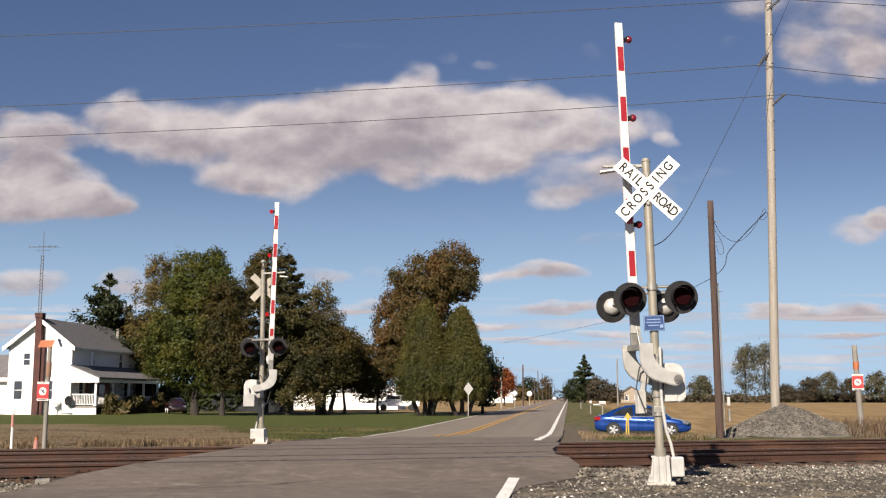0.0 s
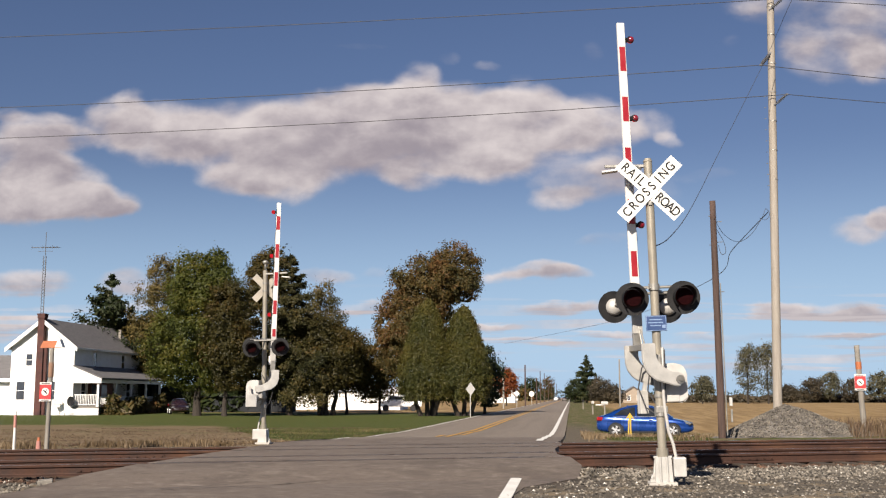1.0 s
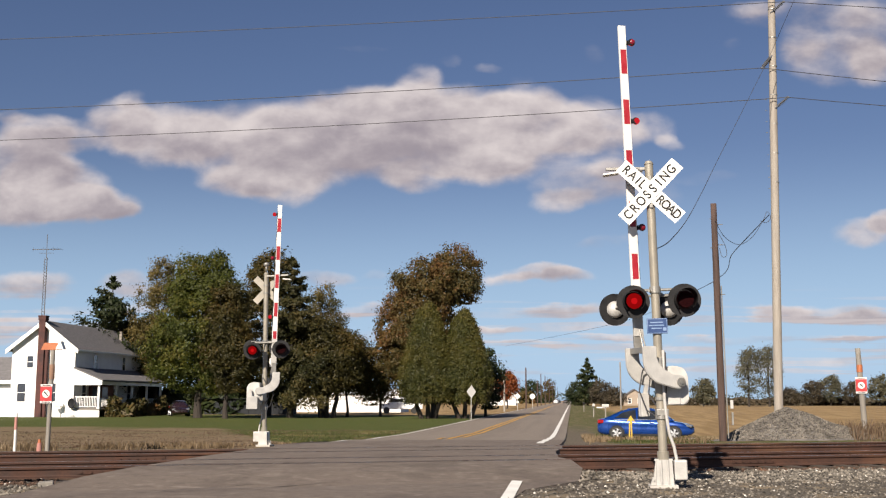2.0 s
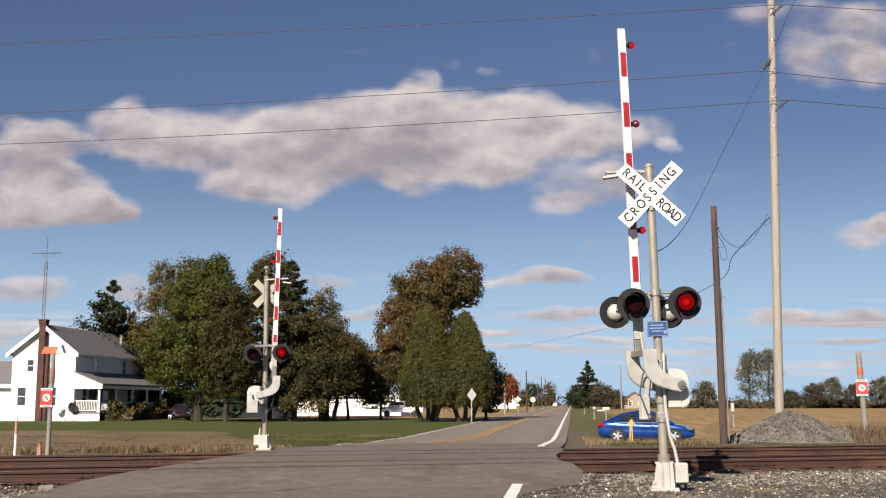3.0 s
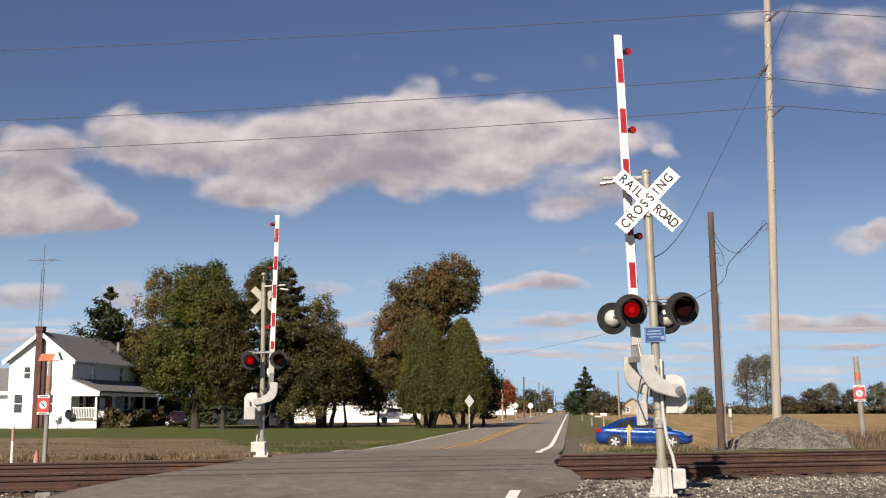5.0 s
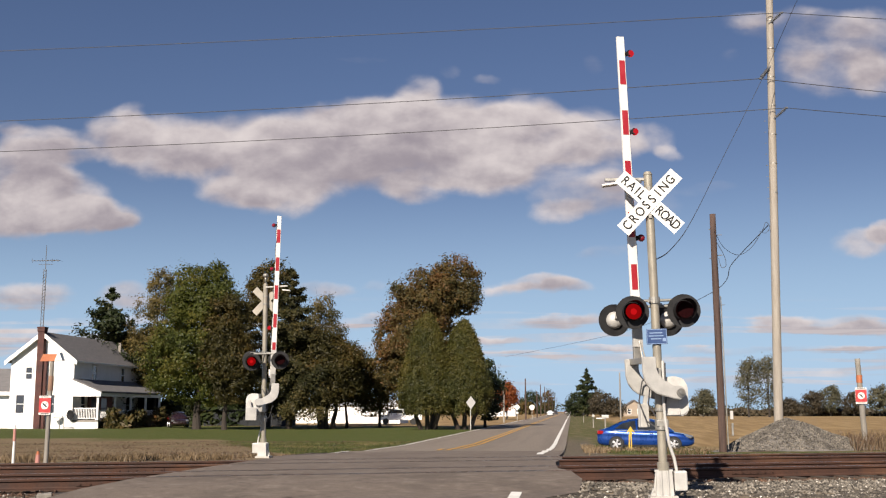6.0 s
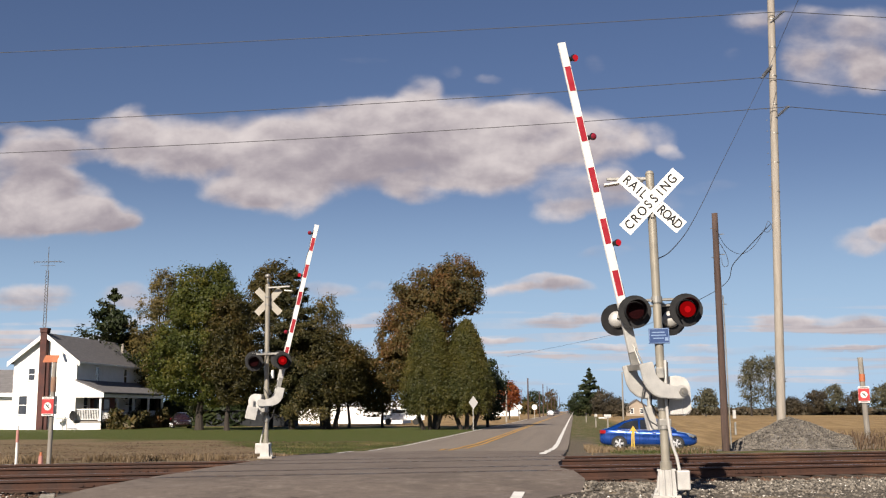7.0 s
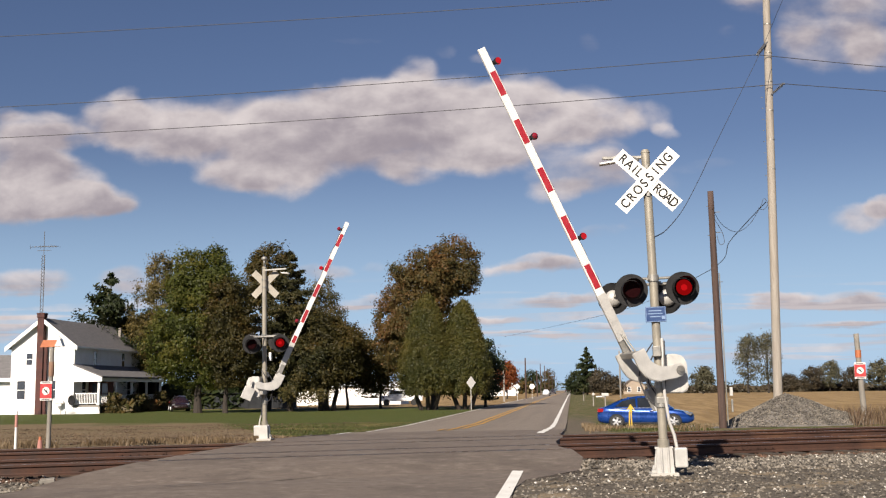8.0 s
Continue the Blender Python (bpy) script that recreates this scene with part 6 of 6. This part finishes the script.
    me = leaf_mesh("crown", cs, ns, rng.uniform(.6, 1.35, len(cs)) * size, leaf, rng, droop)
    c = new("crown", me)
    c.parent = t
    tagged(c, "", kind="stuff")
    return t


L_GREEN = leafage("maple green leaves", (0.0300, 0.0400, 0.0060), (0.0580, 0.0680, 0.0085), (0.1120, 0.0980, 0.0140))
L_DARK = leafage("dark green leaves", (0.0120, 0.0199, 0.0066), (0.0226, 0.0325, 0.0093), (0.0465, 0.0465, 0.0139), .22)
L_BROWN = leafage("turning brown leaves", (0.0418, 0.0432, 0.0133), (0.0876, 0.0618, 0.0173), (0.1461, 0.0724, 0.0246))
L_YELLOW = leafage("yellowing leaves", (0.0511, 0.0505, 0.0146), (0.1023, 0.0777, 0.0226), (0.1700, 0.1242, 0.0372))
L_OLIVE = leafage("olive leaves", (0.0241, 0.0233, 0.0059), (0.0488, 0.0408, 0.0086), (0.0836, 0.0519, 0.0113))
L_CEDAR = leafage("cedar sprays", (0.0274, 0.0324, 0.0054), (0.0531, 0.0506, 0.0079), (0.0847, 0.0689, 0.0124), .2)
L_ORANGE = leafage("orange leaves", (0.1328, 0.0299, 0.0080), (0.2125, 0.0564, 0.0120), (0.2390, 0.0930, 0.0199))
L_HEDGE = leafage("brown hedge twigs", (0.0332, 0.0266, 0.0166), (0.0515, 0.0415, 0.0249), (0.0747, 0.0564, 0.0332), .2)
L_PALE = leafage("thin pale leaves", (0.0664, 0.0664, 0.0398), (0.1062, 0.0996, 0.0598), (0.1461, 0.1328, 0.0797))

L_SPRUCE = leafage("spruce sprays", (0.0191, 0.0224, 0.0071), (0.0390, 0.0365, 0.0104), (0.0830, 0.0631, 0.0183), .18)

tree("broad green maple in full leaf by the house", -33.8, 95, [(.3, 0, 7.8, 3.9, 4.0, 5.4), (.7, 0, 11.2, 2.9, 3.0, 3.3), (-2.3, -.5, 6.2, 2.5, 2.6, 3.4), (2.0, -.5, 6.0, 2.0, 2.6, 3.8), (-1.2, 0, 12.2, 1.9, 2.0, 2.6),
                                                                (1.5, 0, 13.0, 1.2, 1.4, 2.1)],
     L_GREEN, 60000, .10, .36, 7.5, 1, clump=.42)
tree("olive maple beginning to turn beside the crossing gate", -30.4, 92.5, [(0, 0, 6.6, 2.2, 2.4, 4.2), (.2, 0, 9.6, 1.5, 1.7, 2.6), (.9, 0, 5.2, 1.7, 1.8, 2.8)], L_OLIVE, 24000, .10, .24, 5.5, 13, clump=.4)
tree("tall dark tree behind the crossing gate", -31.0, 108, [(0, 0, 9.0, 3.4, 3.2, 6.5), (.2, 0, 14.6, 2.0, 2.0, 2.6), (-1.0, 0, 13.2, 1.7, 1.8, 2.4)], L_OLIVE, 24000, .12, .3, 9, 2)
tree("broad dark tree with low skirts over a forked trunk", -22.7, 99, [(0, 0, 5.0, 3.0, 3.0, 3.2), (-1.0, 0, 7.2, 2.2, 2.2, 2.4), (1.6, 0, 5.6, 1.6, 2.0, 2.3)],
     L_OLIVE, 26000, .105, .24, 4.6, 3, stems=3)
tree("half-bare brownish tree behind the house", -44.6, 112, [(0, 0, 10.2, 2.9, 3, 6.4), (.6, 0, 14.0, 1.9, 2, 2.6)], L_YELLOW, 17000, .10, .26, 11, 4, bare=.2, clump=.4)
tree("thin yellowing tree behind the others", -26.2, 112, [(0, 0, 8.6, 2.6, 2.4, 4.8), (.0, 0, 12.0, 1.3, 1.5, 2.4), (1.2, 0, 7.4, 1.3, 1.6, 3.2)], L_YELLOW, 12000, .10, .2, 10, 5, bare=.25, clump=.5)
tree("small brown tree at the lawn's edge", -21.9, 104, [(0, 0, 5.3, 2.2, 2.2, 3.0)], L_OLIVE, 11000, .105, .16, 4, 6)
tree("small rusty-brown tree with gaps in its crown", -18.9, 106, [(0, 0, 4.6, 2.6, 2.3, 2.9), (-.8, 0, 3.4, 2.0, 2.0, 2.2), (1.2, 0, 5.3, 1.6, 1.7, 2.0)], L_BROWN, 13000, .105, .15, 4.5, 7, clump=.5)
tree("tall leaning maple turning rusty brown", -12.9, 101, [(-1.4, 0, 9.7, 3.4, 3.2, 3.6), (-.4, 0, 12.6, 3.5, 3.2, 2.6), (2.0, 0, 13.9, 2.3, 2.5, 2.3), (-3.5, 0, 8.8, 2.0, 2.3, 2.7), (2.6, 0, 12.3, 1.9, 2.0, 1.5), (-2.2, 0, 6.6, 2.8, 2.6, 2.8)],
     L_BROWN, 56000, .10, .34, 10.5, 8, lean=(.3, 0), clump=.42)


def cedar(label, x, y, height, radius, leaf, seed, base=1.6, stems=3, tufts=900):
    """A dense cedar: upright plumes packed on a teardrop, on short stems."""
    rng = np.random.default_rng(seed)
    rnd = random.Random(seed)
    t = thing("cedar_tree", label, "tree", pose(x, y, .15))
    bm = B()
    for i in range(stems):
        a = Vector(((i - (stems - 1) / 2) * .45, rnd.uniform(-.2, .2), -.2))
        b = Vector(((i - (stems - 1) / 2) * 1.5, rnd.uniform(-.4, .4), base + 1.2))
        rod(bm, a, a.lerp(b, .5) + Vector((rnd.uniform(-.1, .1), 0, 0)), .23, .19, 9)
        rod(bm, a.lerp(b, .5), b, .19, .13, 9)
        rod(bm, b, (b.x * .4, b.y * .4, height * .7), .13, .04, 7)
    part("trunk", bm, BARK, t, "short dark forked stems")
    f = rng.random(tufts) ** .85
    around = rng.uniform(0, 6.283, tufts)
    r = radius * (1 - f) ** .58 * np.minimum(1.0, .76 + f * 1.1)
    r *= 1 + .10 * np.sin(around * 3 + seed) + .07 * np.sin(around * 7 + f * 9)
    r *= rng.uniform(.80, 1.04, tufts)
    z = base + (height - base) * f * .96
    core = np.stack([r * np.cos(around), r * np.sin(around), z], 1)
    each = 84
    idx = np.repeat(np.arange(tufts), each)
    k = len(idx)
    c = core[idx] + rng.normal(0, 1, (k, 3)) * np.array([.15, .15, .25])
    out = np.stack([np.cos(around), np.sin(around), np.full(tufts, .35)], 1)[idx]
    me = leaf_mesh("crown", c, out + rng.normal(0, .35, (k, 3)), rng.uniform(.04, .085, k), leaf, rng, -1.6, 1.5)
    crown = new("crown", me)
    crown.parent = t
    tagged(crown, "", kind="stuff")
    return t


cedar("dense olive-green cedar with a pointed round top", -12.7, 95, 10.2, 2.8, L_CEDAR, 9, tufts=1150)
cedar("dense olive-green cedar on several stems", -9.5, 95.6, 9.6, 2.8, L_CEDAR, 10, tufts=1150)
tree("dark spreading tree behind the farmhouse", -47.6, 116, [(0.5, 0, 6.5, 3.0, 2.6, 4.6), (-1.8, 0, 8.6, 2.0, 2.0, 2.4), (1.6, 0, 9.0, 2.0, 2.0, 2.6)], L_DARK, 14000, .13, .26, 9, 31)
tree("dark shrubby tree beside the road", -8.3, 104, [(0, 0, 3.3, 1.6, 1.8, 2.4), (-.2, 0, 5.2, 1.0, 1.2, 1.5)], L_DARK, 6000, .12, .16, 3.5, 12)


def conifer(label, x, y, height, width, leaf, seed, base=.15, bare_to=.12, tiers=16, gap=.0, count=5200, size=.22, name="pine_tree"):
    rng = np.random.default_rng(seed)
    t = thing(name, label, "tree", pose(x, y, base))
    bm = B()
    rod(bm, (0, 0, -.2), (0, 0, height * .98), .022 * height, .03, 10)
    cs, ns = [], []
    for i in range(tiers):
        f = i / (tiers - 1)
        z = height * (bare_to + (1 - bare_to) * f)
        for j in range(6):
            reach = width * (1 - f) ** .85 * rng.uniform(.45, 1.15) + .15
            a = rng.uniform(0, 6.283)
            z += rng.uniform(-.25, .25) * (1 + gap * .5)
            e = Vector((reach * math.cos(a), reach * math.sin(a), z + reach * rng.uniform(-.05, .5)))
            rod(bm, (0, 0, z), e, .05, .012, 5)
            k = max(4, int(count / (tiers * 6) * (reach / width * 1.7 + .15)))
            u = rng.random(k) ** .6
            base_p = np.array([0, 0, z])
            p = base_p + (np.array(e) - base_p) * u[:, None] + rng.normal(0, .16 + .1 * gap, (k, 3)) * np.array([1, 1, .8]) * max(reach / 2, .5)
            cs.append(p)
            ns.append(np.tile([math.cos(a) * .4, math.sin(a) * .4, .8], (k, 1)))
    part("trunk", bm, BARK, t, "straight dark trunk and boughs")
    cs, ns = np.concatenate(cs), np.concatenate(ns)
    me = leaf_mesh("crown", cs, ns, rng.uniform(.6, 1.3, len(cs)) * size, leaf, rng, .3, 1.6)
    c = new("crown", me)
    c.parent = t
    tagged(c, "", kind="stuff")
    return t


conifer("dark green pine with open tiers behind the house", -50.4, 113, 15.3, 6.4, L_DARK, 21, tiers=12, gap=1.1, count=20000, size=.15)
conifer("big dark spruce with layered boughs behind the gate", -26.0, 98, 14.9, 4.9, L_SPRUCE, 28, tiers=26, gap=.2, count=46000, size=.10, bare_to=.10)
conifer("far dark spruce standing over the shrubs", 4.3, 300, 12.2, 5.0, L_DARK, 22, tiers=15, count=3600, size=.36)
tree("round maple in bright orange leaf by the far road", -11.4, 190, [(0, 0, 3.9, 2.0, 2.0, 2.2), (0, 0, 5.0, 1.4, 1.4, 1.5)], L_ORANGE, 6000, .13, .16, 3, 23, per_clump=30)
tree("broad grey-brown bush beside the far road", 7.6, 250, [(0, 0, 2.8, 3.6, 3, 2.6), (-1.4, 0, 3.8, 2.0, 2, 2.2), (2.4, 0, 2.2, 2.3, 2, 1.9)], L_HEDGE, 6000, .16, .2, 2.4, 24, per_clump=20)
tree("dark round bush beside the far road", 0.8, 290, [(0, 0, 3.2, 2.4, 2.2, 3.2), (2, 0, 2.5, 2, 2, 2.5)], L_DARK, 3500, .2, .2, 2.4, 27, per_clump=20)
tree("tall thin-leaved tree at the field's far edge", 41.2, 260, [(0, 0, 8.0, 2.6, 2.5, 5.6), (.3, 0, 11.2, 1.8, 2, 2.4)], L_PALE, 4200, .17, .22, 10, 25, bare=.1, clump=.7, per_clump=22)
tree("tall thin-leaved tree at the field's far edge", 46.2, 262, [(0, 0, 8.3, 2.8, 2.5, 5.6), (-.6, 0, 11.6, 2.0, 2, 2.4)], L_PALE, 4200, .17, .22, 10, 26, bare=.1, clump=.7, per_clump=22)
for i, (x, y, h, w, leaf) in enumerate(((31, 262, 6.5, 2.6, L_PALE), (64, 300, 6.6, 2.8, L_HEDGE), (70, 305, 8.2, 2.8, L_PALE), (75, 300, 6.4, 3.0, L_HEDGE), (81, 298, 8.0, 2.6, L_PALE), (58, 300, 4.6, 2.2, L_HEDGE),
                                         (88, 300, 8.0, 3.5, L_PALE), (96, 300, 6.2, 3.2, L_HEDGE), (-24, 330, 8, 4, L_BROWN), (-16, 420, 9, 4, L_DARK), (-34, 300, 9, 5, L_OLIVE), (-12, 520, 11, 4, L_BROWN))):
    tree("far tree of the hedgerow in thin autumn leaf", x, y, [(0, 0, h * .55, w, w, h * .42), (w * .3, 0, h * .75, w * .6, w * .6, h * .25)], leaf, 2600, .22, .16, h * .6, 40 + i, clump=.6, per_clump=20)


def hedgerow(name, label, x0, x1, y, h, leaf, count, seed, deep=4.0, slope=0.0):
    rng = np.random.default_rng(seed)
    x = rng.uniform(x0, x1, count)
    top = np.array([h * (.55 + .45 * noise.noise((a * .09, seed, 0)) + .3 * noise.noise((a * .35, seed, 1))) for a in x])
    z = rng.random(count) ** .8 * np.maximum(top, h * .3)
    c = np.stack([x, y + slope * (x - x0) + rng.uniform(-deep / 2, deep / 2, count), z + .1], 1)
    me = leaf_mesh(name, c, np.tile([0, -.7, .6], (count, 1)), rng.uniform(.35, .95, count), leaf, rng)
    tagged(new(name, me), label, "hedgerow", kind="stuff")


hedgerow("far_hedgerow", "low brown-green hedgerow along the field's far edge", 20, 130, 310, 3.4, L_HEDGE, 9000, 61)
hedgerow("far_woods", "dark far woods on the horizon", -300, 420, 900, 12, L_DARK, 6000, 62, 30)
hedgerow("far_woods", "brownish far woods beyond the lawn and fields", -190, -14, 420, 6.5, L_BROWN, 6000, 63, 12)
hedgerow("far_woods", "dark far trees along the road", -26, -9, 560, 10, L_DARK, 1500, 64, 40)
hedgerow("far_woods", "dark far trees along the road", 3, 16, 430, 7.0, L_OLIVE, 1400, 65, 30)
hedgerow("shade_shrubs", "dark shrubs and low trees behind the parked car", -45.5, -35.5, 118, 5.0, L_DARK, 2600, 68, 4.0)
hedgerow("porch_shrubs", "brown shrubs growing along the porch", -43.2, -42.0, 99, 1.5, L_BROWN, 100, 66, 1.0)


def shrub_row():
    rng = np.random.default_rng(67)
    k = 5200
    y = rng.uniform(97.5, 112, k)
    c = np.stack([-43.3 + rng.normal(0, .3, k), y, .2 + rng.random(k) * (1.35 + .45 * np.sin(y * 1.1) + .25 * np.sin(y * 2.7))], 1)
    me = leaf_mesh("flower_bed", c, np.tile([.4, -.6, .6], (k, 1)), rng.uniform(.07, .2, k), L_BROWN, rng)
    tagged(new("flower_bed", me), "brown low shrubs in a bed along the porch", "shrubs", kind="stuff")


shrub_row()


def blades(name, label, spots, heights, mat, seed, width=.012, category="grass"):
    rng = np.random.default_rng(seed)
    p = np.asarray(spots, float)
    k = len(p)
    h = np.asarray(heights, float)
    a = rng.uniform(0, 3.14, k)
    side = np.stack([np.cos(a), np.sin(a), np.zeros(k)], 1) * (width * rng.uniform(.6, 1.5, k))[:, None]
    bend = rng.normal(0, .28, (k, 3)) * h[:, None]
    bend[:, 2] = h
    mid = p + bend * np.array([.35, .35, .55])
    v = np.stack([p - side, p + side, mid + side * .8, mid - side * .8, p + bend], 1)
    i = 5 * np.arange(k)[:, None]
    f = np.concatenate([i + np.array([0, 1, 2]), i + np.array([0, 2, 3]), i + np.array([3, 2, 4])], 1).reshape(-1, 3)
    me = bpy.data.meshes.new(name)
    me.from_pydata(v.reshape(-1, 3).tolist(), [], f.tolist())
    me.materials.append(mat)
    return tagged(new(name, me), label, category, kind="stuff")


DRY = leafage("dry grass", (0.1062, 0.0730, 0.0398), (0.1859, 0.1328, 0.0764), (0.2656, 0.1992, 0.1195), .3)
DRY_DARK = leafage("brown weeds", (0.0598, 0.0365, 0.0232), (0.1129, 0.0730, 0.0465), (0.1726, 0.1262, 0.0797), .25)
GREEN_GRASS = leafage("green grass", (0.0373, 0.0515, 0.0116), (0.0706, 0.0789, 0.0216), (0.1577, 0.1286, 0.0498), .3)


def field(rng, k, x0, x1, n0, n1, keep=None):
    out = []
    while len(out) < k:
        x, n = rng.uniform(x0, x1), rng.uniform(n0, n1)
        y = y_at(x, n)
        if ROAD_L - .35 < x < ROAD_R + .3:
            continue
        if keep and not keep(x, y, n):
            continue
        out.append((x, y, ground_z(x, y) - .01))
    return out


def plant_grass():
    rng = np.random.default_rng(71)
    s = field(rng, 26000, -34, -8.8, 30.0, 62, lambda x, y, n: noise.noise((x * .4, y * .4, 2)) > -.35 and y < 60)
    blades("dry_grass", "dry brown grass and weeds beyond the tracks", s, rng.uniform(.015, .05, len(s)), DRY_DARK, 72, .025)
    s = field(rng, 6000, -26, -8.8, 29.2, 33.5, lambda x, y, n: noise.noise((x * .6, y * .6, 5)) > -.1)
    blades("straw_grass", "pale straw-coloured grass tufts along the track", s, rng.uniform(.06, .22, len(s)), DRY, 73, .012)
    s = field(rng, 7000, -26, -8.8, 36, 58, lambda x, y, n: y > 36 + min(27, (-9 - x) * 2.2))
    blades("lawn_grass", "short green lawn grass", s, rng.uniform(.03, .08, len(s)), GREEN_GRASS, 74, .02)
    s = field(rng, 12000, .1, 6.5, 30.2, 52, lambda x, y, n: x > 1.1 and (x < 4.4 or n > 39) and noise.noise((x * .5, y * .5, 8)) > -.3)
    blades("verge_grass", "mixed green and dry grass round the parked car", s, rng.uniform(.03, .11, len(s)), GREEN_GRASS, 75, .016)
    s = field(rng, 6000, .4, 8.5, 30.0, 50, lambda x, y, n: (x < 4.4 or n > 40) and noise.noise((x * .7, y * .7, 11)) > 0)
    blades("verge_weeds", "dry straw weeds on the verge", s, rng.uniform(.06, .22, len(s)), DRY, 76, .013)
    s = field(rng, 6000, 9.2, 22, 30.5, 35.5, lambda x, y, n: noise.noise((x * .5, y * .5, 14)) > -.25)
    blades("tall_weeds", "tall brown weeds along the stubble field", s, rng.uniform(.2, .75, len(s)), DRY_DARK, 77, .013)


plant_grass()

motions()
